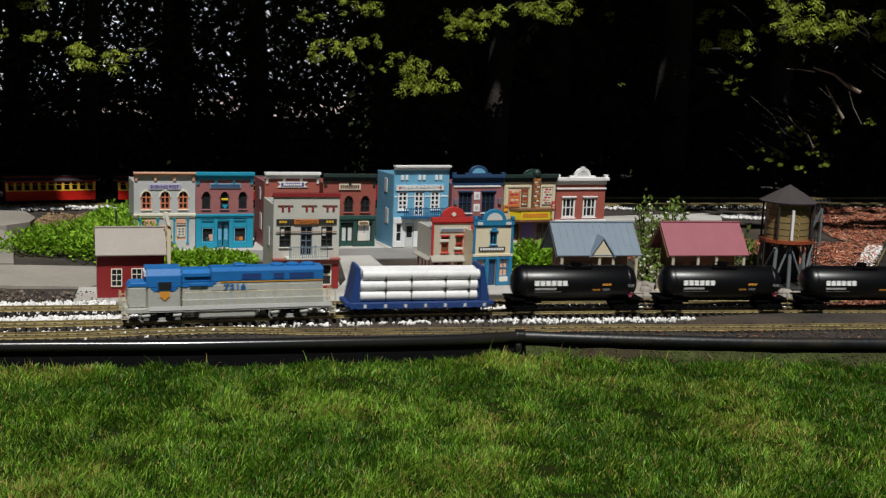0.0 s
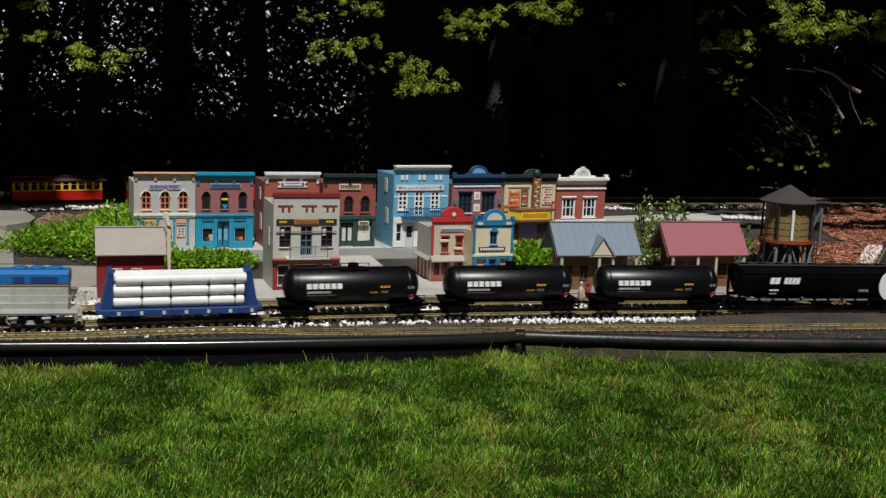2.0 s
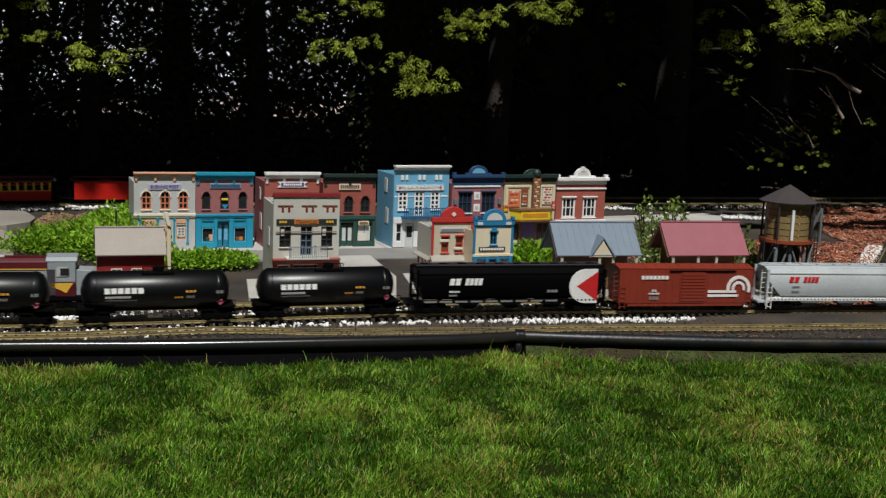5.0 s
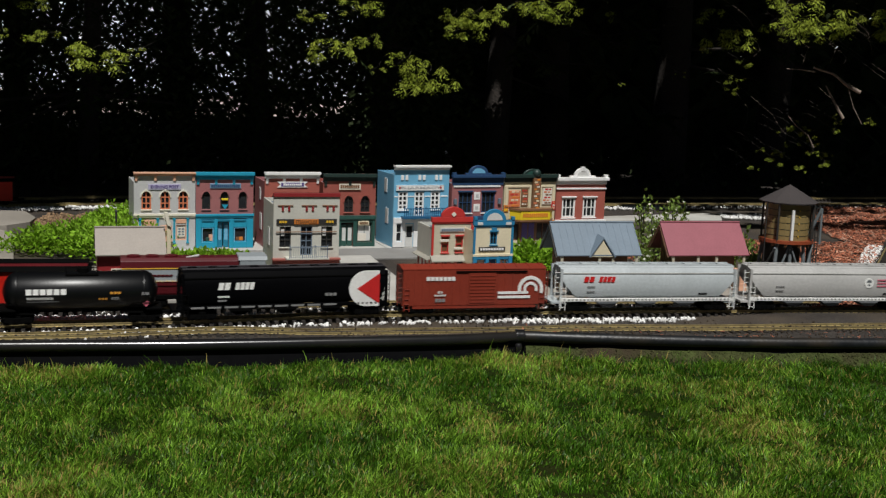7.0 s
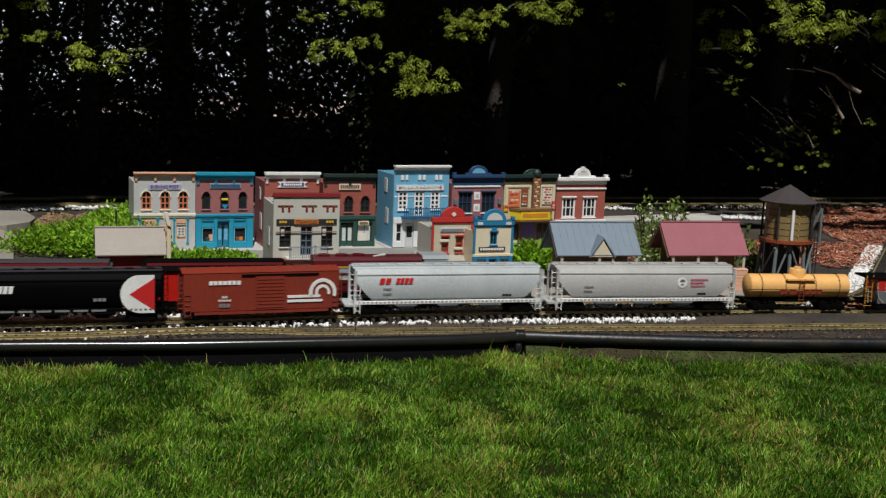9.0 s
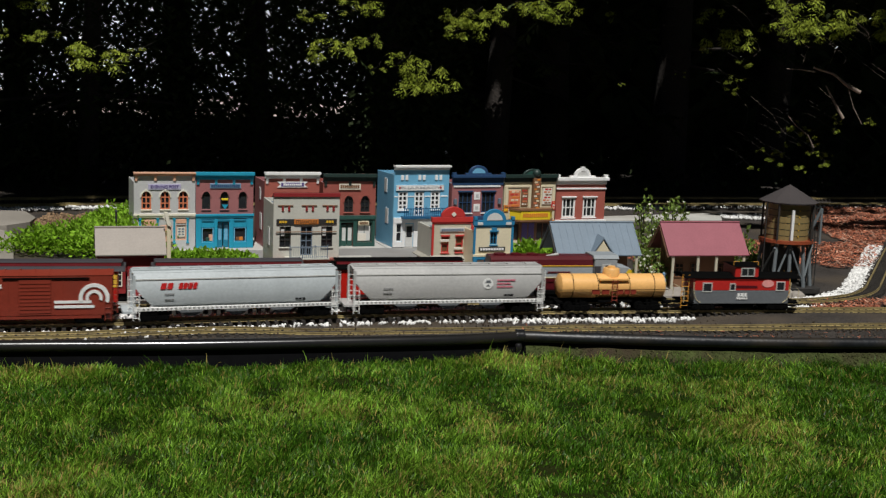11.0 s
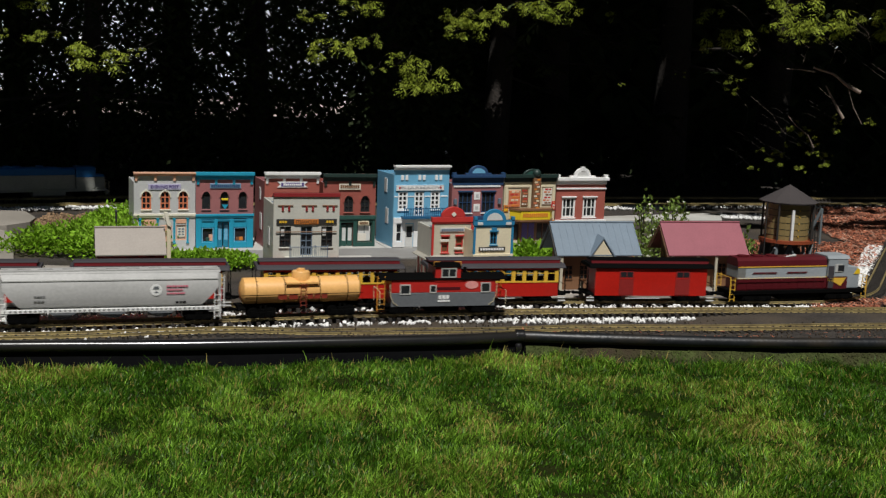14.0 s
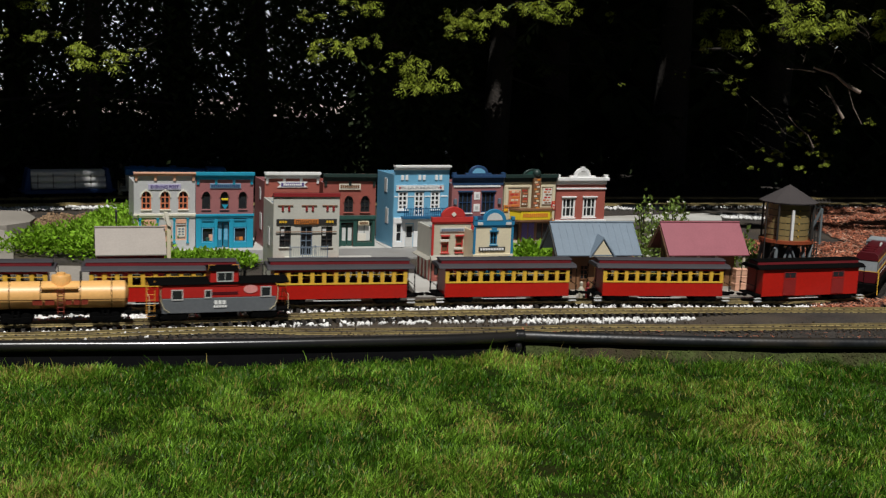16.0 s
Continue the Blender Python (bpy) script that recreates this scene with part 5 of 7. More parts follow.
for key, col, rough in (("grey", (0.41, 0.415, 0.375), 0.45), ("blue", (0.018, 0.15, 0.43), 0.4), ("black", (0.0020, 0.0022, 0.0030), 0.36), ("satin", (0.002, 0.002, 0.0025), 0.5), ("sooty", (0.0035, 0.0035, 0.0035), 0.75), ("truck", (0.16, 0.16, 0.15), 0.6), ("cream", (0.60, 0.52, 0.33), 0.5),
                        ("orange", (0.62, 0.28, 0.04), 0.5), ("deck", (0.02, 0.055, 0.19), 0.45), ("pipe", (0.80, 0.80, 0.80), 0.35), ("boxcar", (0.225, 0.032, 0.017), 0.55), ("hopper", (0.43, 0.465, 0.48), 0.5), ("warmhopper", (0.41, 0.405, 0.395), 0.5), ("white", (0.8, 0.8, 0.78), 0.5),
                        ("red", (0.42, 0.012, 0.012), 0.45), ("oil", (0.82, 0.45, 0.15), 0.40), ("caboose", (0.45, 0.022, 0.018), 0.45), ("cabgrey", (0.13, 0.14, 0.15), 0.5), ("maroon", (0.085, 0.008, 0.012), 0.4), ("bluegrey", (0.30, 0.33, 0.35), 0.45),
                        ("coach", (0.46, 0.014, 0.008), 0.4), ("band", (0.72, 0.43, 0.05), 0.5), ("roofgrey", (0.05, 0.046, 0.052), 0.65), ("roofred", (0.17, 0.015, 0.020), 0.55), ("yellow", (0.75, 0.50, 0.02), 0.45), ("silver", (0.50, 0.50, 0.48), 0.35),
                        ("logo_red", (0.55, 0.02, 0.02), 0.5), ("pale", (0.62, 0.62, 0.60), 0.5), ("dimtext", (0.22, 0.22, 0.22), 0.5), ("pink", (0.6, 0.14, 0.2), 0.5), ("rosy", (0.72, 0.30, 0.28), 0.5), ("doorred", (0.26, 0.018, 0.016), 0.6), ("navy", (0.02, 0.06, 0.2), 0.5)):
    T[key] = paint(key + " rolling stock paint", col, rough, var=0.15, scale=9.0, fine=140.0, dirt=tuple(c * 0.8 + (0.01 if max(col) > 0.05 else 0.001) for c in col), gloss=0.5 if key in ("black", "pipe", "oil", "silver") else 0.02 if key in ("satin", "sooty") else 0.28)
AXLES = []   # (wheelset, train index)


def truck(car, x, train, span=0.052, r=0.0155, colour="sooty"):
    g = Geo()
    for y in (-0.0405, 0.0405):
        g.prism([(-span / 2 - 0.012, 0.012), (-span / 2 - 0.008, 0.024), (-0.012, 0.022), (0.012, 0.022), (span / 2 + 0.008, 0.024), (span / 2 + 0.012, 0.012), (span / 2 + 0.004, 0.006), (0.014, 0.008), (-0.014, 0.008), (-span / 2 - 0.004, 0.006)], y - 0.003, y + 0.003)
        for sx in (-span / 2, span / 2):
            g.cyl((sx, y - 0.006, 0.0155), (sx, y + 0.006, 0.0155), 0.006, n=8)
        for sx in (-0.007, 0.0, 0.007):
            g.cyl((sx, y - 0.004, 0.009), (sx, y - 0.004, 0.020), 0.003, n=6)
    g.box(-0.010, 0.010, -0.031, 0.031, 0.012, 0.026)
    t = part("truck", g, T[colour], car, at=pose(x, 0, 0))
    for sx in (-span / 2, span / 2):
        w = Geo()
        for s in (-1, 1):
            a = s * 0.0225
            w.lathe([(a - 0.003, r - 0.001), (a + 0.003, r - 0.0005)] if s > 0 else [(a - 0.003, r - 0.0005), (a + 0.003, r - 0.001)], "y", 14)
            w.lathe([(a - s * 0.004 - 0.0006, r + 0.0015), (a - s * 0.004 + 0.0006, r + 0.0015)], "y", 14)
            for k in range(6):
                c, q = math.cos(k * math.pi / 3), math.sin(k * math.pi / 3)
                w.cyl((c * 0.004, a + s * 0.0034, q * 0.004), (c * 0.011, a + s * 0.0034, q * 0.011), 0.0012, n=4)
        w.cyl((0, -0.03, 0), (0, 0.03, 0), 0.003, n=8)
        ws = part("wheelset", w, T["sooty"], t, at=pose(sx, 0, r))
        AXLES.append((ws, train, sx, r))
    return t


def couplers(car, half, colour="sooty"):
    for s in (-1, 1):
        part("coupler", Geo().box(s * (half - 0.030) - 0.006, s * (half - 0.030) + 0.006, -0.006, 0.006, 0.018, 0.028).prism([(s * (half - 0.028), 0.020), (s * (half - 0.004), 0.020), (s * half, 0.026), (s * (half - 0.004), 0.030), (s * (half - 0.028), 0.026)], -0.004, 0.004), T[colour], car, bevel=0.0008)


def grab(car, pts, colour="cream", r=0.0011, name="handrail"):
    return part(name, Geo().path(pts, r, 6), T[colour], car, smooth=True)


def ladder(car, x, y, z0, z1, colour, w=0.020, n=6):
    g = Geo().cyl((x - w / 2, y, z0), (x - w / 2, y, z1), 0.0013, n=6).cyl((x + w / 2, y, z0), (x + w / 2, y, z1), 0.0013, n=6)
    for i in range(n):
        z = z0 + (z1 - z0) * (i + 0.5) / n
        g.cyl((x - w / 2, y, z), (x + w / 2, y, z), 0.001, n=5)
    return part("ladder", g, T[colour], car)


CARS, PCARS = [], []
F_MID = [((a + b) / 2, b - a) for a, b in zip(F_OFF, F_OFF[1:])]
P_MID = [((a + b) / 2, a - b) for a, b in zip(P_OFF, P_OFF[1:])]


def enter(cars, mid, name, label, category, base, group):
    t = thing(name, pose(0, 0, 0), label, category, group)
    cars.append((mid[0], base, t))
    return t, mid[1] / 2


FREIGHT, PASS = "freight train", "passenger train"

# blue and grey diesel
t, h = enter(CARS, F_MID[0], "diesel_locomotive", "weathered grey diesel locomotive with bright blue roof", "locomotive", 0.36, FREIGHT)
a, b = -0.286, 0.286
part("underframe", Geo().box(a, b, -0.048, 0.048, 0.030, 0.042).prism([(a, 0.012), (a - 0.006, 0.012), (a - 0.010, 0.032), (a, 0.040)], -0.042, 0.042).prism([(b, 0.012), (b + 0.006, 0.012), (b + 0.010, 0.032), (b, 0.040)], -0.042, 0.042), T["grey"], t, bevel=0.001)
hood = part("long_hood", Geo().box(-0.135, 0.262, -0.031, 0.031, 0.042, 0.110), T["grey"], t, bevel=0.001)
part("hood_top", Geo().prism([(-0.0325, 0.1105), (0.0325, 0.1105), (0.0325, 0.140), (0.022, 0.149), (-0.022, 0.149), (-0.0325, 0.140)], -0.055, 0.264, "x"), T["blue"], t, bevel=0.0015)
part("hood_top", Geo().prism([(-0.0325, 0.1105), (0.0325, 0.1105), (0.0325, 0.136), (0.022, 0.145), (-0.022, 0.145), (-0.0325, 0.136)], -0.135, -0.056, "x"), T["blue"], t, bevel=0.0015)
for i in range(9):
    x0 = -0.12 + i * 0.041
    part("hood_door", Geo().box(x0, x0 + 0.036, -0.0325, -0.031, 0.046, 0.100), T["grey"], hood, bevel=0.0006)
for x0, x1 in ((0.03, 0.085), (0.12, 0.15), (0.165, 0.235)):
    gr = part("grille", Geo().box(x0, x1, -0.0338, -0.0325, 0.116, 0.132), T["deck"], t)
for i in range(3):
    part("fan", Geo().lathe([(0.149, 0.020), (0.153, 0.020), (0.155, 0.017), (0.156, 0.003)], "z", 16, (0.135 + i * 0.045, 0, 0)), T["blue"], t, smooth=True)
part("exhaust", Geo().box(0.012, 0.045, -0.015, 0.015, 0.149, 0.156), T["blue"], t, bevel=0.002)
part("cab", Geo().box(-0.228, -0.140, -0.047, 0.047, 0.042, 0.1), T["grey"], t, bevel=0.002)
part("cab_roof", Geo().prism([(-0.048, 0.1005), (0.048, 0.1005), (0.048, 0.132), (0.036, 0.151), (-0.036, 0.151), (-0.048, 0.132)], -0.232, -0.138, "x"), T["blue"], t, bevel=0.0015)
wf = part("cab_window", Geo().box(-0.204, -0.162, -0.0500, -0.048, 0.092, 0.118), T["blue"], t)
part("pane", Geo().box(-0.201, -0.165, -0.0507, -0.0500, 0.094, 0.116), GLASS, wf)
part("number_board", Geo().box(-0.236, -0.232, -0.03, 0.03, 0.128, 0.142), T["white"], t)
part("short_hood", Geo().box(-0.280, -0.229, -0.032, 0.032, 0.042, 0.0995), T["grey"], t, bevel=0.003)
part("nose_top", Geo().prism([(-0.282, 0.100), (-0.229, 0.100), (-0.229, 0.112), (-0.272, 0.112)], -0.033, 0.033), T["blue"], t, bevel=0.002)
part("emblem", Geo().prism([(-0.197, 0.0895), (-0.169, 0.0895), (-0.169, 0.076), (-0.183, 0.064), (-0.197, 0.076)], -0.0495, -0.047), T["orange"], t, "orange shield emblem")
part("stripe", Geo().box(-0.030, 0.262, -0.0328, -0.0308, 0.1075, 0.1100), T["orange"], hood)
part("blue_panel", Geo().prism([(-0.1345, 0.0975), (-0.052, 0.0975), (-0.040, 0.1102), (-0.1345, 0.1102)], -0.0338, -0.0310), T["blue"], hood, "blue panel behind the cab")
part("duct", Geo().box(-0.115, -0.065, -0.0395, -0.0338, 0.100, 0.109), T["blue"], hood, bevel=0.001)
part("duct", Geo().box(-0.128, -0.058, -0.0385, -0.0325, 0.126, 0.137), T["blue"], t, bevel=0.001)
part("cab_panel", Geo().prism([(-0.222, 0.1003), (-0.146, 0.1003), (-0.156, 0.0900), (-0.212, 0.0900)], -0.0484, -0.0471), T["blue"], t, "blue panel under the cab window")
lettering("7316", 0.0175, T["blue"], hood, pose(0.010, -0.0352, 0.0945), "road_number", 0.062)
part("lettering", bars(-0.055, 0.075, 0.083, 0.087, -0.0325, 22), T["dimtext"], hood)
part("walkway_edge", Geo().box(-0.225, b, -0.050, -0.048, 0.036, 0.047), T["pale"], t)
part("battery_box", Geo().box(-0.135, 0.262, -0.047, -0.033, 0.042, 0.064), T["grey"], t, bevel=0.001)
part("fuel_tank", Geo().prism([(-0.044, 0.031), (0.044, 0.031), (0.044, 0.012), (0.036, 0.006), (-0.036, 0.006), (-0.044, 0.012)], -0.088, 0.068, "x"), T["grey"], t, bevel=0.002)
grab(t, [(-0.13, -0.049, 0.085), (0.27, -0.049, 0.085), (0.284, -0.040, 0.085)])
for i in range(9):
    x0 = -0.13 + i * 0.05
    grab(t, [(x0, -0.049, 0.044), (x0, -0.049, 0.085)], name="stanchion")
for s in (-1, 1):
    for yy in (-0.046, 0.046):
        ladder(t, s * 0.289, yy, 0.006, 0.075, "cream", 0.016, 4)
    grab(t, [(s * 0.296, -0.046, 0.02), (s * 0.296, -0.046, 0.078), (s * 0.296, 0.046, 0.078), (s * 0.296, 0.046, 0.02)])
for x0 in (-0.19, 0.165):
    bogie = truck(t, x0, 0, 0.085)
    for q in (-0.042, 0.042):
        part("brake_cylinder", Geo().cyl((q - 0.012, -0.047, 0.021), (q + 0.010, -0.047, 0.023), 0.0042, n=10), T["grey"], bogie, "pale grey brake cylinder", True)
        part("axle_box", Geo().box(q - 0.007, q + 0.007, -0.0485, -0.0435, 0.008, 0.019), T["truck"], bogie, bevel=0.001)
    part("spring_box", Geo().box(-0.009, 0.009, -0.0480, -0.0435, 0.006, 0.016).box(-0.012, 0.012, -0.0490, -0.0480, 0.005, 0.009), T["grey"], bogie, bevel=0.0008)
    part("sand_pipe", Geo().path([(-0.056, -0.046, 0.030), (-0.060, -0.046, 0.014), (-0.052, -0.046, 0.004)], 0.0018, 6), T["grey"], bogie)
couplers(t, h)

# flat car with pipes
t, h = enter(CARS, F_MID[1], "bulkhead_flat_car", "blue bulkhead flat car loaded with white pipes", "freight car", 0.32, FREIGHT)
part("deck", Geo().box(-0.225, 0.225, -0.048, 0.048, 0.030, 0.042).box(-0.21, 0.21, -0.050, -0.048, 0.022, 0.040).box(-0.21, 0.21, 0.048, 0.050, 0.022, 0.040), T["deck"], t, bevel=0.001)
for s in (-1, 1):
    bh = part("bulkhead", Geo().prism([(s * 0.182, 0.042), (s * 0.212, 0.042), (s * 0.192, 0.146), (s * 0.182, 0.146)], -0.047, 0.047), T["deck"], t, bevel=0.001)
    for yy in (-0.035, -0.012, 0.012, 0.035):
        part("rib", Geo().box(s * 0.178, s * 0.182, yy - 0.003, yy + 0.003, 0.045, 0.140), T["deck"], bh)
for i in range(14):
    part("stake_pocket", Geo().box(-0.20 + i * 0.030, -0.192 + i * 0.030, -0.0525, -0.050, 0.026, 0.036), T["pale"] if i % 2 else T["deck"], t)
R0 = 0.0154
for lv, (n, z) in enumerate(((3, 0.0585), (3, 0.0893), (3, 0.1201))):
    for i in range(n):
        y = (i - (n - 1) / 2) * 0.0312
        off = random.uniform(-0.004, 0.004)
        part("pipe", Geo().lathe([(-0.176 + off, R0 * 0.8), (-0.176 + off, R0), (0.176 + off, R0), (0.176 + off, R0 * 0.8), (0.165 + off, R0 * 0.78)], "x", 18, (0, y, z)), T["pipe"], t, "white plastic pipe", True)
for z in (0.0739, 0.1047):
    for x0 in (-0.105, -0.028, 0.075, 0.147):
        part("spacer", Geo().box(x0 - 0.004, x0 + 0.004, -0.046, 0.046, z - 0.0005, z + 0.0005), T["sooty"], t)
for x0 in (-0.105, -0.028, 0.075, 0.147):
    part("strap", Geo().box(x0 - 0.0012, x0 + 0.0012, -0.0470, -0.0456, 0.042, 0.120).box(x0 - 0.0012, x0 + 0.0012, 0.0456, 0.0470, 0.042, 0.120), T["sooty"], t)
for x0 in (-0.15, 0.15):
    truck(t, x0, 0)
couplers(t, h)


# black tank cars
def tank_car(mid):
    t, h = enter(CARS, mid, "tank_car", "glossy black tank car with white lettering bars", "freight car", 0.33, FREIGHT)
    L, r, z = 0.198, 0.0525, 0.087
    ends = [(-L - 0.004, 0.006), (-L + 0.002, 0.028), (-L + 0.012, 0.044), (-L + 0.026, r)]
    tank = part("tank", Geo().lathe(ends + [(-a, q) for a, q in ends[::-1]], "x", 36, (0, 0, z)), T["black"], t, smooth=True)
    for x0 in (-0.165, 0.165):
        part("band", Geo().lathe([(x0 - 0.003, r + 0.0004), (x0 - 0.002, r + 0.0012), (x0 + 0.002, r + 0.0012), (x0 + 0.003, r + 0.0004)], "x", 36, (0, 0, z)), T["black"], tank, smooth=True)
    part("manway", Geo().lathe([(z + r - 0.004, 0.016), (z + r + 0.010, 0.016), (z + r + 0.012, 0.012)], "z", 16, (0.005, 0, 0)), T["sooty"], tank)
    part("platform", Geo().box(-0.040, 0.045, -0.030, -0.017, z + r - 0.006, z + r - 0.003).box(-0.040, 0.045, 0.017, 0.030, z + r - 0.006, z + r - 0.003), T["sooty"], tank)
    g = Geo()
    for x0 in (-0.038, 0.0, 0.043):
        g.cyl((x0, -0.029, z + r - 0.004), (x0, -0.029, z + r + 0.016), 0.0012, n=5)
    g.cyl((-0.038, -0.029, z + r + 0.016), (0.043, -0.029, z + r + 0.016), 0.0012, n=5)
    part("platform_rail", g, T["sooty"], tank)
    part("saddle_frame", Geo().box(-0.21, -0.11, -0.030, 0.030, 0.028, 0.044).box(0.11, 0.21, -0.030, 0.030, 0.028, 0.044).box(-0.11, 0.11, -0.010, 0.010, 0.030, 0.042), T["sooty"], t)
    # lettering laid on the curved flank

    def flank(x0, x1, z0, z1, count, m, lift=0.0012):
        g = Geo()
        p = (x1 - x0) / count
        for i in range(count):
            q = x0 + i * p
            y0, y1 = [-math.sqrt(r * r - (w - z) ** 2) - lift for w in (z0, z1)]
            g.add([(q, y0, z0), (q + p * 0.8, y0, z0), (q + p * 0.8, y1, z1), (q, y1, z1), (q, y0 + lift, z0), (q + p * 0.8, y0 + lift, z0), (q + p * 0.8, y1 + lift, z1), (q, y1 + lift, z1)],
                  [(0, 1, 2, 3), (4, 7, 6, 5), (0, 4, 5, 1), (1, 5, 6, 2), (2, 6, 7, 3), (3, 7, 4, 0)])
        part("lettering", g, T[m], tank)
    flank(-0.140, -0.034, 0.086, 0.101, 6, "white")
    flank(-0.138, -0.070, 0.073, 0.079, 9, "pale")
    flank(-0.138, -0.055, 0.065, 0.068, 16, "dimtext")
    flank(0.075, 0.105, 0.086, 0.092, 3, "orange")
    flank(0.045, 0.070, 0.070, 0.075, 3, "orange")
    flank(0.078, 0.100, 0.070, 0.077, 3, "dimtext")
    flank(0.158, 0.178, 0.082, 0.090, 3, "dimtext")
    part("placard", Geo().prism([(0.170, 0.048), (0.180, 0.058), (0.170, 0.068), (0.160, 0.058)], -0.0465, -0.0440), T["pink"], tank, "small pink diamond placard")
    for s in (-1, 1):
        grab(t, [(s * 0.212, -0.045, 0.035), (s * 0.212, -0.045, 0.060), (s * 0.16, -0.049, 0.060)], "sooty")
        part("step", Geo().box(s * 0.205 - 0.010, s * 0.205 + 0.010, -0.048, -0.040, 0.020, 0.023), T["sooty"], t)
        part("sill", Geo().box(s * 0.19 - 0.022, s * 0.19 + 0.022, -0.046, 0.046, 0.040, 0.044), T["sooty"], t)
    for x0 in (-0.165, 0.165):
        truck(t, x0, 0)
    couplers(t, h)


for m in F_MID[2:5]:
    tank_car(m)


# covered hoppers
def hopper_car(mid, colour, label, decor):
    t, h = enter(CARS, mid, "covered_hopper_car", label, "freight car", 0.44, FREIGHT)
    L = h - 0.028
    dark = colour == "satin"
    prof = [(-0.040, 0.046), (-0.047, 0.056), (-0.049, 0.080), (-0.048, 0.105), (-0.042, 0.124), (-0.030, 0.138), (0.030, 0.138), (0.042, 0.124), (0.048, 0.105), (0.049, 0.080), (0.047, 0.056), (0.040, 0.046)]
    g = Geo()
    n = len(prof)
    # the ends slope inwards towards the bottom
    for s in (-1, 1):
        g.v += [(s * (L - (0.0 if z > 0.10 else (0.10 - z) * (0.35 if dark else 0.95))), y, z) for y, z in prof]
    g.f += [tuple(range(n)), tuple(range(2 * n - 1, n - 1, -1))] + [(i, i + n, (i + 1) % n + n, (i + 1) % n) for i in range(n)]
    body = part("body", g, T[colour], t, smooth=True)
    part("roof", Geo().prism([(-0.031, 0.1382), (0.031, 0.1382), (0.024, 0.143), (-0.024, 0.143)], -L - 0.004, L + 0.004, "x"), T[colour], t, bevel=0.001)
    part("roof_walk", Geo().box(-L, L, -0.022, -0.012, 0.1435, 0.1460).box(-L, L, 0.012, 0.022, 0.1435, 0.1465), T["roofgrey"] if dark else T[colour], t)
    for i in range(10):
        x0 = -L + 0.03 + i * (2 * L - 0.06) / 9
        part("hatch", Geo().box(x0 - 0.012, x0 + 0.012, -0.010, 0.010, 0.143, 0.1475), T[colour], t, bevel=0.001)
    part("top_seam", Geo().box(-L, L, -0.0455, -0.0425, 0.121, 0.124), T["sooty"] if dark else T["silver"], t)
    part("side_sill", Geo().box(-L, L, -0.051, -0.045, 0.036, 0.046).box(-L, L, 0.045, 0.051, 0.036, 0.046), T["white"] if not dark else T["satin"], t, bevel=0.0008)
    k = 44
    g = Geo()
    for i in range(k):
        x0 = -L + 0.01 + (2 * L - 0.02) * i / k
        g.box(x0, x0 + (2 * L) / k * 0.45, -0.0516, -0.051, 0.039, 0.044)
    tagged(part("sill_marks", g, T["dimtext"] if not dark else T["sooty"], t), kind="stuff")
    for s in (-1, 1):
        part("end_frame", Geo().box(s * L - 0.004, s * L + 0.004, -0.049, -0.044, 0.02, 0.136).box(s * L - 0.004, s * L + 0.004, 0.044, 0.049, 0.02, 0.136).box(s * L - 0.03, s * L + 0.006, -0.048, 0.048, 0.030, 0.036), T[colour], t)
        # Black sheet set inside the end, standing for the shade in its cavity.
        part("end_shade_panel", Geo().box(s * (L - 0.075) - 0.002, s * (L - 0.075) + 0.002, -0.040, 0.040, 0.036, 0.115), T["sooty"], t)
        ladder(t, s * (L - 0.006), -0.051, 0.010, 0.085, "white" if not dark else "sooty", 0.016, 5)
        ladder(t, s * (L + 0.006), -0.030, 0.036, 0.130, "white" if not dark else "sooty", 0.016, 6)
    for i in (-1, 0, 1):
        x0 = i * L * 0.45
        part("hopper_bay", Geo().prism([(x0 - 0.055, 0.046), (x0 + 0.055, 0.046), (x0 + 0.014, 0.016), (x0 - 0.014, 0.016)], -0.034, 0.034), T["sooty"] if dark else T["cabgrey"], t)
    if decor == "disc":
        r, cx, cz = 0.052, L - 0.072, 0.084
        n = 16
        arc = [(cx + 0.012 - r * math.sin(math.pi * i / n) * 1.0, cz + r * math.cos(math.pi * i / n)) for i in range(n + 1)]
        arc = [(min(p, cx + 0.05), q) for p, q in arc] + [(cx + 0.05, cz - r), (cx + 0.05, cz + r)]
        em = part("emblem", Geo().prism(arc, -0.0512, -0.0465), T["white"], t, "white half-disc emblem with a red wedge")
        part("wedge", Geo().prism([(cx - 0.016, cz), (cx + 0.0505, cz + r * 0.86), (cx + 0.0505, cz - r * 0.86)], -0.0522, -0.0513), T["logo_red"], em)
        part("lettering", bars(-L + 0.095, -L + 0.130, 0.090, 0.110, -0.050, 2, 0.004).add(*(lambda q: (q.v, q.f))(bars(-L + 0.142, -L + 0.196, 0.090, 0.110, -0.050, 4, 0.004))), T["white"], body)
        part("lettering", bars(-L + 0.095, -L + 0.128, 0.068, 0.073, -0.0505, 4), T["pale"], body)
        part("lettering", bars(-L + 0.095, -L + 0.120, 0.057, 0.062, -0.0505, 3), T["dimtext"], body)
        part("lettering", bars(cx - 0.11, cx - 0.075, 0.066, 0.074, -0.0505, 3), T["dimtext"], body)
        part("marks", bars(-L + 0.02, L - 0.14, 0.0385, 0.0435, -0.0516, 9), T["dimtext"], body)
    elif decor == "words":
        part("lettering", bars(-L + 0.070, -L + 0.105, 0.096, 0.113, -0.0495, 2, 0.004).add(*(lambda q: (q.v, q.f))(bars(-L + 0.118, -L + 0.170, 0.096, 0.113, -0.0495, 4, 0.004))), T["logo_red"], body)
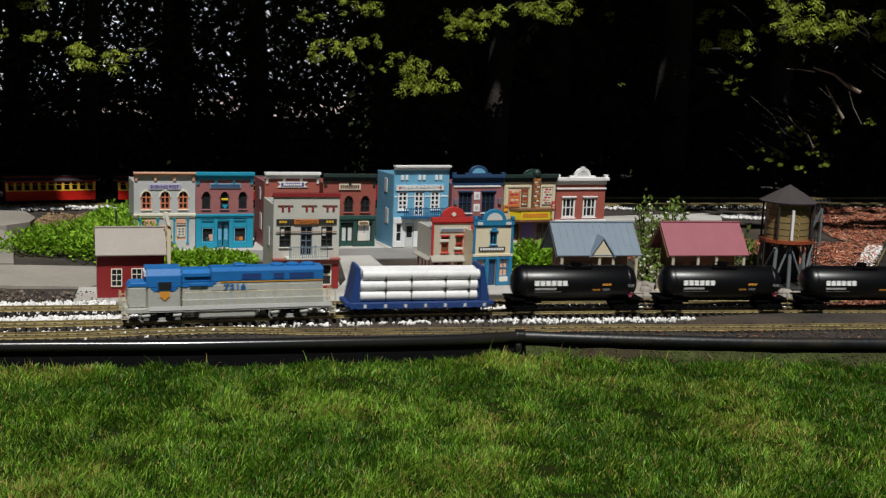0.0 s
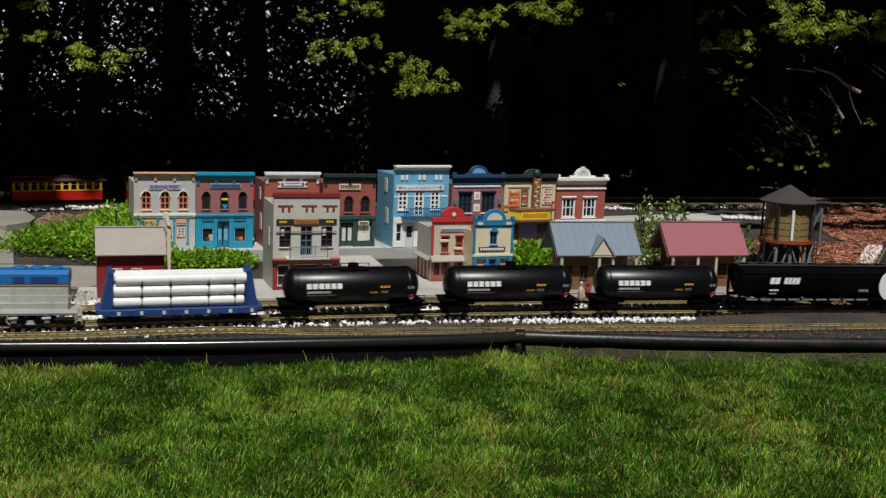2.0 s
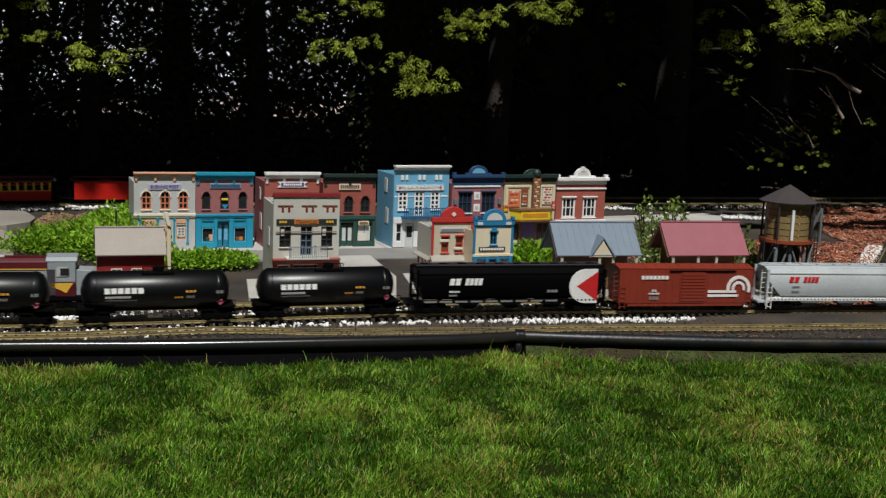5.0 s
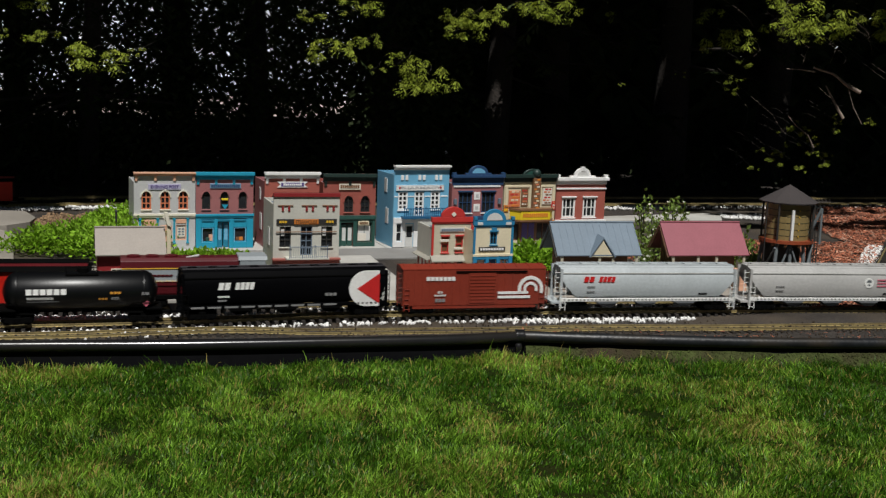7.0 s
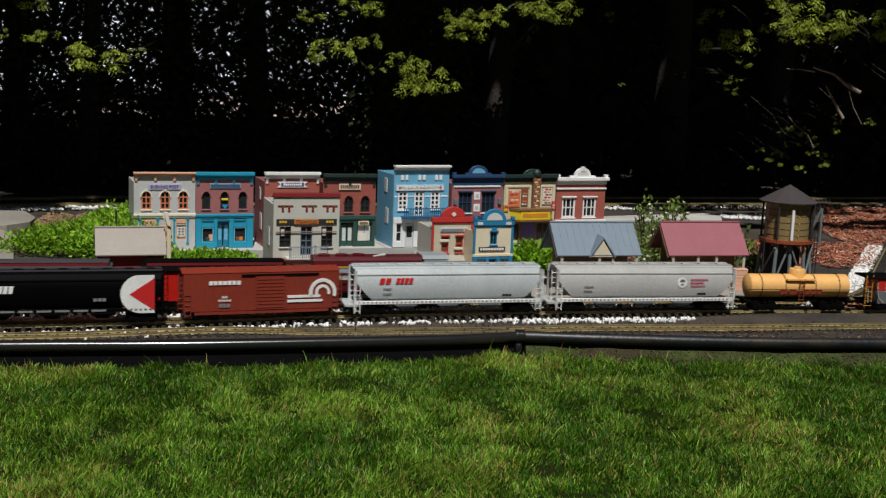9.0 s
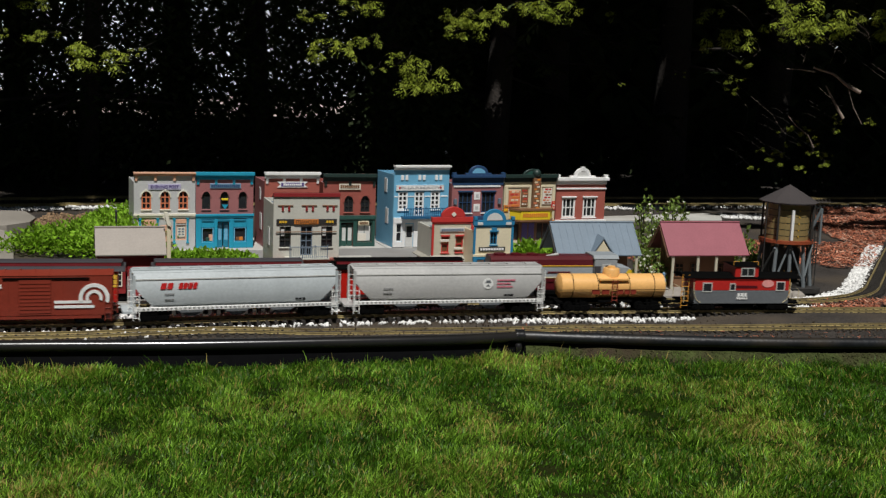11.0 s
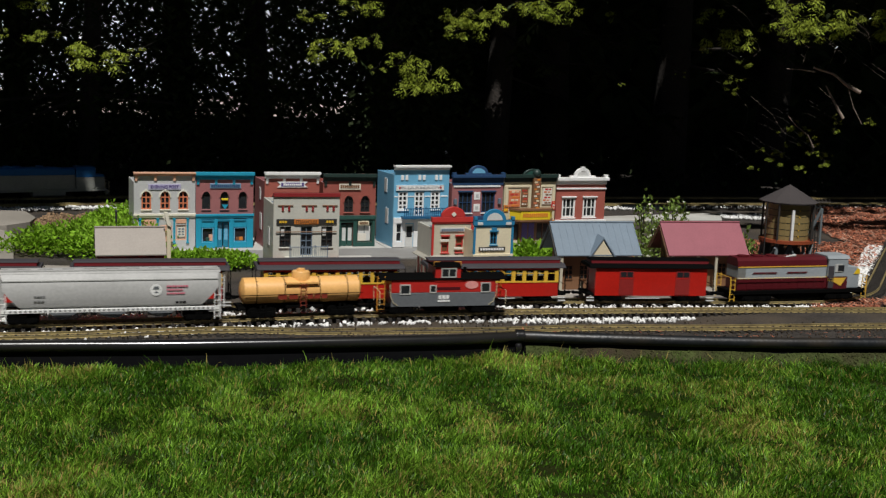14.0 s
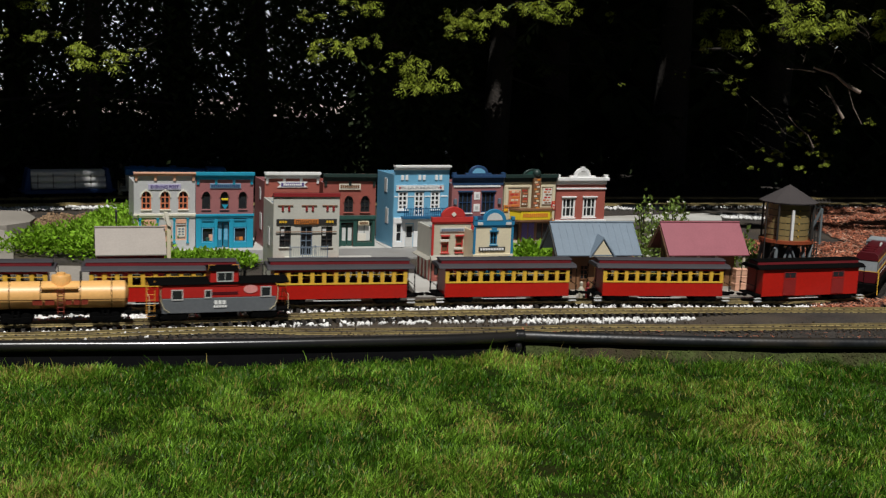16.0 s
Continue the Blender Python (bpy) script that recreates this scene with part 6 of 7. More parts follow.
        part("lettering", bars(-L + 0.082, -L + 0.108, 0.080, 0.084, -0.0500, 4).add(*(lambda q: (q.v, q.f))(bars(-L + 0.082, -L + 0.108, 0.066, 0.069, -0.0500, 3))), T["dimtext"], body)
        part("lettering", bars(L - 0.12, L - 0.09, 0.056, 0.062, -0.0500, 3), T["sooty"], body)
    else:
        cx = 0.115
        n = 18
        disc = part("emblem", Geo().prism([(cx + 0.016 * math.cos(2 * math.pi * i / n), 0.094 + 0.016 * math.sin(2 * math.pi * i / n)) for i in range(n)], -0.0505, -0.048), T["white"], t, "white round emblem")
        part("mark", Geo().prism([(cx - 0.009, 0.096), (cx + 0.009, 0.096), (cx + 0.006, 0.104), (cx - 0.006, 0.104)], -0.0512, -0.0505).prism([(cx - 0.006, 0.086), (cx + 0.006, 0.086), (cx, 0.092)], -0.0512, -0.0505), T["cabgrey"], disc)
        for z in (0.102, 0.092, 0.082):
            part("lettering", bars(cx + 0.028, cx + (0.086 if z > 0.1 else 0.072 if z > 0.09 else 0.078), z, z + 0.0042, -0.0500, 8 if z > 0.1 else 7), T["pink"], body)
        part("lettering", bars(-L + 0.085, -L + 0.115, 0.080, 0.084, -0.0500, 4).add(*(lambda q: (q.v, q.f))(bars(-L + 0.085, -L + 0.112, 0.068, 0.071, -0.0500, 3))), T["dimtext"], body)
        part("lettering", bars(L - 0.12, L - 0.09, 0.056, 0.062, -0.0500, 3), T["sooty"], body)
    for x0 in (-L + 0.055, L - 0.055):
        truck(t, x0, 0)
    couplers(t, h)


hopper_car(F_MID[5], "satin", "black covered hopper car with a white and red emblem", "disc")

# brown boxcar
t, h = enter(CARS, F_MID[6], "boxcar", "reddish brown boxcar with a white wheel emblem", "freight car", 0.33, FREIGHT)
L = h - 0.024
body = part("body", Geo().box(-L, L, -0.047, 0.047, 0.028, 0.137), T["boxcar"], t, bevel=0.0015)
part("roof", Geo().prism([(-0.049, 0.1375), (0.049, 0.1375), (0.0, 0.146)], -L - 0.003, L + 0.003, "x"), T["boxcar"], t, bevel=0.0008)
for i in range(12):
    x0 = -L + 0.01 + i * (2 * L - 0.02) / 11
    part("roof_rib", Geo().prism([(-0.049, 0.1375), (0.049, 0.1375), (0.0, 0.148)], x0 - 0.0015, x0 + 0.0015, "x"), T["boxcar"], t)
for i in range(19):
    x0 = -L + 0.012 + i * (2 * L - 0.024) / 18
    if not -0.02 < x0 < 0.065:
        part("side_rib", Geo().box(x0 - 0.001, x0 + 0.001, -0.0482, -0.047, 0.032, 0.132), T["boxcar"], body)
door = part("door", Geo().box(-0.020, 0.062, -0.0495, -0.047, 0.030, 0.128), T["boxcar"], t, "ribbed sliding door", bevel=0.0008)
for i in range(9):
    part("corrugation", Geo().box(-0.018, 0.060, -0.0508, -0.0495, 0.036 + i * 0.010, 0.039 + i * 0.010), T["boxcar"], door)
part("door_track", Geo().box(-0.06, 0.16, -0.0505, -0.047, 0.128, 0.132), T["sooty"], t)
part("side_sill", Geo().box(-L + 0.03, L - 0.03, -0.048, -0.044, 0.020, 0.0275), T["boxcar"], t)
part("lettering", bars(-L + 0.070, -L + 0.160, 0.104, 0.115, -0.0486, 7), T["white"], body)
part("lettering", bars(-L + 0.105, -L + 0.122, 0.066, 0.072, -0.0486, 2).add(*(lambda q: (q.v, q.f))(bars(-L + 0.095, -L + 0.132, 0.057, 0.062, -0.0486, 5))), T["pale"], body)
part("lettering", bars(-L + 0.098, -L + 0.130, 0.040, 0.050, -0.0486, 3), T["dimtext"], body)
em = part("emblem", Geo().box(0.070, 0.165, -0.0500, -0.047, 0.062, 0.069).box(0.070, 0.172, -0.0500, -0.047, 0.049, 0.056), T["white"], t, "white wheel and rail emblem of plain bars and arcs")
n = 14
g = Geo()
for ra, rb in ((0.030, 0.040), (0.014, 0.022)):
    for i in range(n):
        p, q = [math.radians(-20 + 220 * k / n) for k in (i, i + 1)]
        g.prism([(0.172 + ra * math.cos(p), 0.076 + ra * math.sin(p)), (0.172 + ra * math.cos(q), 0.076 + ra * math.sin(q)), (0.172 + rb * math.cos(q), 0.076 + rb * math.sin(q)), (0.172 + rb * math.cos(p), 0.076 + rb * math.sin(p))], -0.0500, -0.047)
part("arc", g, T["white"], em)
for s in (-1, 1):
    ladder(t, s * (L - 0.012), -0.0490, 0.012, 0.085, "boxcar", 0.016, 5)
    ladder(t, s * (L + 0.004), -0.030, 0.030, 0.130, "boxcar", 0.016, 7)
for x0 in (-0.16, 0.16):
    truck(t, x0, 0)
couplers(t, h)

hopper_car(F_MID[7], "hopper", "pale grey covered hopper car with red lettering bars", "words")
hopper_car(F_MID[8], "warmhopper", "pale grey covered hopper car with a round white emblem", "round")

# yellow oil tank car
t, h = enter(CARS, F_MID[9], "oil_tank_car", "orange-yellow tank car with a dome and red lettering bars", "freight car", 0.25, FREIGHT)
L, r, z = h - 0.032, 0.0375, 0.076
tank = part("tank", Geo().lathe([(-L, 0.010), (-L + 0.003, 0.024), (-L + 0.010, r), (L - 0.010, r), (L - 0.003, 0.024), (L, 0.010)], "x", 32, (0, 0, z)), T["oil"], t, smooth=True)
dome = part("dome", Geo().lathe([(z + r - 0.012, 0.026), (z + r + 0.014, 0.026), (z + r + 0.017, 0.024), (z + r + 0.018, 0.012), (z + r + 0.024, 0.011), (z + r + 0.025, 0.002)], "z", 22), T["oil"], t, smooth=True)
part("dome_walk", Geo().box(-0.050, 0.046, -0.042, -0.026, z + r - 0.014, z + r - 0.010).box(-0.050, 0.046, 0.026, 0.042, z + r - 0.014, z + r - 0.010), T["oil"], t)
ladder(t, 0.0, -0.0415, 0.032, z + r - 0.010, "boxcar", 0.016, 6)
for x0 in (-L + 0.045, L - 0.045, -0.052, 0.05):
    part("band", Geo().lathe([(x0 - 0.0012, r + 0.0003), (x0 - 0.001, r + 0.0012), (x0 + 0.001, r + 0.0012), (x0 + 0.0012, r + 0.0003)], "x", 32, (0, 0, z)), T["sooty"], tank, smooth=True)
for s in (-1, 1):
    part("lettering", bars(-0.072 if s < 0 else 0.012, -0.010 if s < 0 else 0.074, 0.056, 0.071, -r - 0.0012, 2 if s < 0 else 3), T["boxcar"], tank)
grab(t, [(-L, -0.040, 0.070), (L, -0.040, 0.070)], "sooty")
part("frame", Geo().box(-L - 0.008, L + 0.008, -0.012, 0.012, 0.026, 0.038).box(-L - 0.008, -L + 0.012, -0.042, 0.042, 0.028, 0.034).box(L - 0.012, L + 0.008, -0.042, 0.042, 0.028, 0.034).box(-0.05, 0.06, -0.036, 0.036, 0.030, 0.036), T["sooty"], t)
part("placard", Geo().prism([(0.027, 0.020), (0.034, 0.027), (0.027, 0.034), (0.020, 0.027)], -0.040, -0.038), T["white"], t, "small white diamond placard")
for x0 in (-0.115, 0.115):
    part("saddle", Geo().box(x0 - 0.010, x0 - 0.004, -0.040, -0.036, 0.022, 0.040).box(x0 + 0.004, x0 + 0.010, -0.040, -0.036, 0.022, 0.040), T["sooty"], t)
    truck(t, x0, 0)
couplers(t, h)

# caboose
t, h = enter(CARS, F_MID[10], "caboose", "red and grey caboose with cupola and orange ladder", "freight car", 0.25, FREIGHT)
L = 0.158
body = part("body", Geo().box(-L, L, -0.044, 0.044, 0.068, 0.106), T["caboose"], t, bevel=0.001)
part("lower_body", Geo().box(-L, L, -0.0445, 0.0445, 0.026, 0.0675), T["cabgrey"], t, bevel=0.001)
part("roof", Geo().prism([(-0.049, 0.106), (0.049, 0.106), (0.046, 0.112), (0.0, 0.120), (-0.046, 0.112)], -L - 0.036, L + 0.036, "x"), T["sooty"], t, bevel=0.001)
cup = part("cupola", Geo().box(-0.028, 0.050, -0.046, 0.046, 0.100, 0.144), T["caboose"], t, bevel=0.001)
part("cupola_roof", Geo().prism([(-0.050, 0.144), (0.050, 0.144), (0.0, 0.151)], -0.031, 0.053, "x"), T["sooty"], t)
wins = [(-0.130, -0.104, 0.066, 0.090, -0.044), (-0.040, -0.026, 0.070, 0.088, -0.044), (0.116, 0.140, 0.070, 0.094, -0.044), (-0.007, 0.033, 0.116, 0.138, -0.046)]
for x0, x1, z0, z1, y0 in wins:
    g = Geo().box(x0 - 0.003, x1 + 0.003, y0 - 0.0025, y0 + 0.0006, z0 - 0.003, z0).box(x0 - 0.003, x1 + 0.003, y0 - 0.0025, y0 + 0.0006, z1, z1 + 0.003).box(x0 - 0.003, x0, y0 - 0.0025, y0 + 0.0006, z0, z1).box(x1, x1 + 0.003, y0 - 0.0025, y0 + 0.0006, z0, z1)
    if x1 - x0 > 0.03:
        g.box((x0 + x1) / 2 - 0.001, (x0 + x1) / 2 + 0.001, y0 - 0.0025, y0 + 0.0006, z0, z1)
    wf = part("window_frame", g, T["silver"], t)
    part("pane", Geo().box(x0, x1, y0 - 0.0012, y0 - 0.0004, z0, z1), GLASS, wf)
n = 18
em = part("emblem", Geo().prism([(0.085 + 0.020 * math.cos(2 * math.pi * i / n), 0.090 + 0.012 * math.sin(2 * math.pi * i / n)) for i in range(n)], -0.0456, -0.044), T["rosy"], body, "pale red oval emblem")
part("lettering", bars(-0.016, 0.018, 0.049, 0.060, -0.0455, 3).add(*(lambda q: (q.v, q.f))(bars(-0.018, 0.020, 0.040, 0.046, -0.0455, 5))), T["white"], t)
part("panel", Geo().box(-0.028, 0.050, -0.0452, -0.044, 0.076, 0.084), T["maroon"], body)
for s in (-1, 1):
    part("platform", Geo().box(s * (L + 0.018) - 0.018, s * (L + 0.018) + 0.018, -0.044, 0.044, 0.026, 0.031), T["sooty"], t)
    part("steps", Geo().box(s * (L + 0.020) - 0.012, s * (L + 0.020) + 0.012, -0.047, -0.036, 0.006, 0.009).box(s * (L + 0.020) - 0.012, s * (L + 0.020) + 0.012, -0.045, -0.036, 0.016, 0.019), T["sooty"], t)
    grab(t, [(s * (L + 0.004), -0.046, 0.095), (s * (L + 0.003), -0.047, 0.060), (s * (L - 0.006), -0.047, 0.040), (s * (L - 0.02), -0.047, 0.030)], "cream")
    grab(t, [(s * (L + 0.034), -0.044, 0.030), (s * (L + 0.034), -0.044, 0.072), (s * (L + 0.034), 0.044, 0.072), (s * (L + 0.034), 0.044, 0.030)], "cream")
    grab(t, [(-0.03 if s < 0 else 0.052, -0.035, 0.146), (-0.03 if s < 0 else 0.052, -0.035, 0.158), (-0.012 if s < 0 else 0.034, -0.035, 0.158)], "orange")
ladder(t, -L - 0.030, -0.040, 0.012, 0.118, "orange", 0.022, 7)
ladder(t, L + 0.030, 0.030, 0.012, 0.118, "orange", 0.022, 7)
part("chimney", Geo().cyl((0.075, 0, 0.112), (0.075, 0, 0.135), 0.005, n=10), T["sooty"], t)
part("tool_box", Geo().box(-0.05, 0.05, -0.035, 0.035, 0.010, 0.026), T["sooty"], t)
for x0 in (-0.125, 0.125):
    truck(t, x0, 0)
couplers(t, h)

# maroon and grey passenger diesel, nose at +x
t, h = enter(PCARS, (-1.372, 0.57), "passenger_locomotive", "maroon and blue-grey diesel locomotive with yellow stripes", "locomotive", 0.33, PASS)
b = 0.262
part("underframe", Geo().box(-b, b, -0.047, 0.047, 0.028, 0.040).box(-b - 0.008, -b, -0.042, 0.042, 0.014, 0.040).box(b, b + 0.008, -0.042, 0.042, 0.014, 0.040), T["sooty"], t, bevel=0.001)
part("lower_hood", Geo().box(-0.242, 0.18, -0.036, 0.036, 0.040, 0.080), T["maroon"], t, bevel=0.001)
part("upper_hood", Geo().box(-0.242, 0.110, -0.0355, 0.0355, 0.0805, 0.118), T["bluegrey"], t, bevel=0.001)
part("hood_roof", Geo().prism([(-0.037, 0.1185), (0.037, 0.1185), (0.034, 0.138), (0.024, 0.147), (-0.024, 0.147), (-0.034, 0.138)], -0.244, 0.110, "x"), T["maroon"], t, bevel=0.001)
for z in (0.0785, 0.116):
    part("stripe", Geo().box(-0.242, 0.110, -0.0375, -0.036, z, z + 0.003), T["band"], t)
part("cab", Geo().box(0.112, 0.192, -0.044, 0.044, 0.0805, 0.140), T["bluegrey"], t, bevel=0.002)
part("cab_side", Geo().box(0.112, 0.192, -0.0445, 0.0445, 0.040, 0.080), T["maroon"], t, bevel=0.001)
part("cab_roof", Geo().prism([(-0.046, 0.1405), (0.046, 0.1405), (0.036, 0.152), (-0.036, 0.152)], 0.108, 0.197, "x"), T["bluegrey"], t, bevel=0.001)
wf = part("cab_window", Geo().box(0.138, 0.168, -0.0462, -0.044, 0.098, 0.124), T["silver"], t)
part("pane", Geo().box(0.141, 0.165, -0.0470, -0.0462, 0.101, 0.121), GLASS, wf)
part("nose", Geo().prism([(0.1925, 0.040), (0.248, 0.040), (0.248, 0.104), (0.238, 0.112), (0.1925, 0.116)], -0.034, 0.034), T["bluegrey"], t, bevel=0.002)
part("nose_mark", Geo().prism([(0.224, 0.088), (0.2485, 0.088), (0.2485, 0.103), (0.238, 0.107)], -0.0356, -0.034), T["yellow"], t, "yellow nose chevron")
part("stripe", Geo().prism([(0.112, 0.078), (0.185, 0.078), (0.165, 0.050), (0.150, 0.058), (0.130, 0.066), (0.112, 0.068)], -0.0462, -0.0445), T["band"], t)
for x0, x1, count in ((-0.185, -0.09, 8), (-0.050, 0.03, 7)):
    part("lettering", bars(x0, x1, 0.0945, 0.0995, -0.0365, count, 0.004), T["maroon"], t)
part("cab_door", Geo().box(0.1125, 0.134, -0.0462, -0.0445, 0.044, 0.118), T["roofgrey"], t, "dark cab door")
part("rear_panel", Geo().box(-0.2425, -0.212, -0.0362, -0.0357, 0.084, 0.114), T["truck"], t, "grey end panel of the hood")
part("headlight", Geo().cyl((0.247, -0.008, 0.100), (0.251, -0.008, 0.100), 0.005, n=10), T["silver"], t)
for i in range(3):
    part("fan", Geo().lathe([(0.147, 0.020), (0.151, 0.020), (0.153, 0.004)], "z", 16, (-0.205 + i * 0.056, 0, 0)), T["maroon"], t, smooth=True)
part("horn", Geo().cyl((-0.05, -0.02, 0.147), (-0.01, -0.02, 0.152), 0.002, 0.005, 8), T["silver"], t)
for i in range(11):
    x0 = -0.238 + i * 0.0335
    part("hood_door", Geo().box(x0, x0 + 0.030, -0.0372, -0.036, 0.044, 0.074), T["maroon"], t)
part("fuel_tank", Geo().prism([(-0.042, 0.029), (0.042, 0.029), (0.036, 0.008), (-0.036, 0.008)], -0.075, 0.085, "x"), T["sooty"], t, bevel=0.001)
grab(t, [(-0.25, -0.047, 0.082), (0.10, -0.047, 0.082)], "silver")
for s in (-1, 1):
    for yy in (-0.044, 0.044):
        ladder(t, s * 0.264, yy, 0.006, 0.085, "band", 0.018, 5)
    grab(t, [(s * 0.271, -0.044, 0.03), (s * 0.271, -0.044, 0.085), (s * 0.271, 0.044, 0.085), (s * 0.271, 0.044, 0.03)], "band")
for ob in t.children:
    ob.data.transform(Matrix.Scale(0.95, 4, (1, 0, 0)))
for x0 in (-0.157, 0.157):
    truck(t, x0, 1, 0.085)
couplers(t, h)


def coach_roof(t, L, upper, lower):
    part("roof", Geo().prism([(-0.054, 0.112), (0.054, 0.112), (0.052, 0.117), (0.038, 0.124), (-0.038, 0.124), (-0.052, 0.117)], -L - 0.022, L + 0.022, "x"), T[lower], t, bevel=0.001)
    part("clerestory", Geo().prism([(-0.027, 0.1242), (0.027, 0.1242), (0.027, 0.134), (-0.027, 0.134)], -L - 0.010, L + 0.010, "x"), T[upper], t)
    part("roof_cap", Geo().prism([(-0.029, 0.1342), (0.029, 0.1342), (0.025, 0.1368), (0.0, 0.1395), (-0.025, 0.1368)], -L - 0.014, L + 0.014, "x"), T[lower], t, bevel=0.0008)


def ends(t, L, train=1):
    for s in (-1, 1):
        part("platform", Geo().box(s * (L + 0.014) - 0.014, s * (L + 0.014) + 0.014, -0.044, 0.044, 0.024, 0.029), T["sooty"], t)
        part("steps", Geo().box(s * (L + 0.014) - 0.012, s * (L + 0.014) + 0.012, -0.050, -0.040, 0.006, 0.009).box(s * (L + 0.014) - 0.012, s * (L + 0.014) + 0.012, -0.047, -0.040, 0.015, 0.018), T["pale"], t)
        grab(t, [(s * (L + 0.026), -0.043, 0.029), (s * (L + 0.026), -0.043, 0.058), (s * (L + 0.026), 0.043, 0.058), (s * (L + 0.026), 0.043, 0.029)], "sooty")
        for yy in (-0.043, 0.043):
            part("roof_post", Geo().cyl((s * (L + 0.024), yy, 0.029), (s * (L + 0.024), yy, 0.113), 0.0015, n=6), T["sooty"], t)
        truck(t, s * (L - 0.055), train)


def coach(mid):
    t, h = enter(PCARS, mid, "coach", "red passenger coach with yellow window band and grey roof", "passenger car", 0.28, PASS)
    L = 0.202
    part("lower_body", Geo().box(-L, L, -0.047, -0.043, 0.022, 0.066).box(-L, L, 0.043, 0.047, 0.022, 0.066).box(-L, L, -0.0425, 0.0425, 0.022, 0.027), T["coach"], t, bevel=0.0006)
    part("letter_board", Geo().box(-L, L, -0.047, -0.043, 0.105, 0.112).box(-L, L, 0.043, 0.047, 0.105, 0.112), T["coach"], t)
    for s in (-1, 1):
        part("end_wall", Geo().box(s * L - 0.004 * (s > 0), s * L + 0.004 * (s < 0), -0.0425, 0.0425, 0.0275, 0.112), T["coach"], t)
    part("window_sill", Geo().box(-L, L, -0.0485, -0.0428, 0.0662, 0.0705).box(-L, L, 0.0428, 0.0485, 0.0662, 0.0705), T["band"], t)
    k = 11
    p = (2 * L - 0.012) / k
    for side in (-1, 1):
        for i in range(k + 1):
            x0 = -L + i * p
            part("window_post", Geo().box(x0, x0 + 0.012, side * 0.045 - 0.0022, side * 0.045 + 0.0022, 0.0706, 0.1048), T["band"], t)
        for i in range(k):
            x0 = -L + i * p
            w = part("window_frame", Geo().box(x0 + 0.0122, x0 + p - 0.0002, side * 0.0445 - 0.0012, side * 0.0445 + 0.0012, 0.094, 0.0962), T["band"], t)
            part("pane", Geo().box(x0 + 0.0122, x0 + p - 0.0002, side * 0.0425 - 0.0003, side * 0.0425 + 0.0003, 0.0706, 0.1048), SEEGLASS, w)
    part("seats", Geo().box(-L + 0.02, L - 0.02, -0.036, -0.012, 0.0275, 0.060).box(-L + 0.02, L - 0.02, 0.012, 0.036, 0.0275, 0.060), T["maroon"], t)
    coach_roof(t, L, "roofred", "roofgrey")
    part("underbody_box", Geo().box(-0.075, 0.03, -0.048, -0.034, 0.010, 0.021), T["sooty"], t, bevel=0.001)
    part("truss_rod", Geo().box(-0.085, 0.06, -0.0495, -0.0475, 0.016, 0.0185), T["pale"], t)
    ends(t, L)
    couplers(t, h)


def baggage(mid, name, label, L=0.187):
    t, h = enter(PCARS, mid, name, label, "passenger car", L * 1.4, PASS)
    body = part("body", Geo().box(-L, L, -0.046, 0.046, 0.022, 0.112), T["coach"], t, bevel=0.001)
    for x0 in (-L * 0.45, L * 0.56):
        d = part("door", Geo().box(x0 - 0.024, x0 + 0.024, -0.0475, -0.046, 0.026, 0.104), T["doorred"], t, "dull red sliding door")
        part("pane", Geo().box(x0 - 0.020, x0 - 0.001, -0.0482, -0.0475, 0.084, 0.100).box(x0 + 0.001, x0 + 0.020, -0.0482, -0.0475, 0.084, 0.100), GLASS, d)
        part("plank_line", Geo().box(x0 - 0.023, x0 + 0.023, -0.0480, -0.0475, 0.078, 0.080), T["coach"], d)
    coach_roof(t, L, "roofred", "sooty")
    part("truss_rod", Geo().box(-0.085, 0.03, -0.0485, -0.0465, 0.014, 0.0165), T["pale"], t)
    ends(t, L)
    couplers(t, h)


SEEGLASS = bpy.data.materials.new("clear coach glass")
SEEGLASS.use_nodes = True
gb = SEEGLASS.node_tree.nodes["Principled BSDF"]
gb.inputs["Base Color"].default_value, gb.inputs["Roughness"].default_value = (0.55, 0.55, 0.52, 1), 0.03
gb.inputs["Transmission Weight"].default_value, gb.inputs["IOR"].default_value = 1.0, 1.1
baggage(P_MID[1], "baggage_car", "plain red baggage car with dark roof and two doors")
for m in P_MID[2:8]:
    coach(m)
baggage(P_MID[8], "end_car", "short dark red end car of the passenger train", 0.125)


# ---- shrubs, trees, hedge ----
def leaf(v, f, p, size, up=None, wide=0.62):
    """One folded pointed leaf at p."""
    a, b = random.uniform(0, 6.28), random.uniform(-0.5, 1.1)
    d = Vector((math.cos(a) * math.cos(b), math.sin(a) * math.cos(b), math.sin(b)))
    if up is not None:
        d = (d + up).normalized()
    s = d.cross(Vector((random.uniform(-1, 1), random.uniform(-1, 1), 0.8))).normalized() * size * wide
    n = d.cross(s).normalized() * size * 0.12
    k = len(v)
    v += [tuple(p), tuple(p + d * size * 0.5 + s * 0.5 + n), tuple(p + d * size), tuple(p + d * size * 0.5 - s * 0.5 + n)]
    f += [(k, k + 1, k + 2), (k, k + 2, k + 3)]


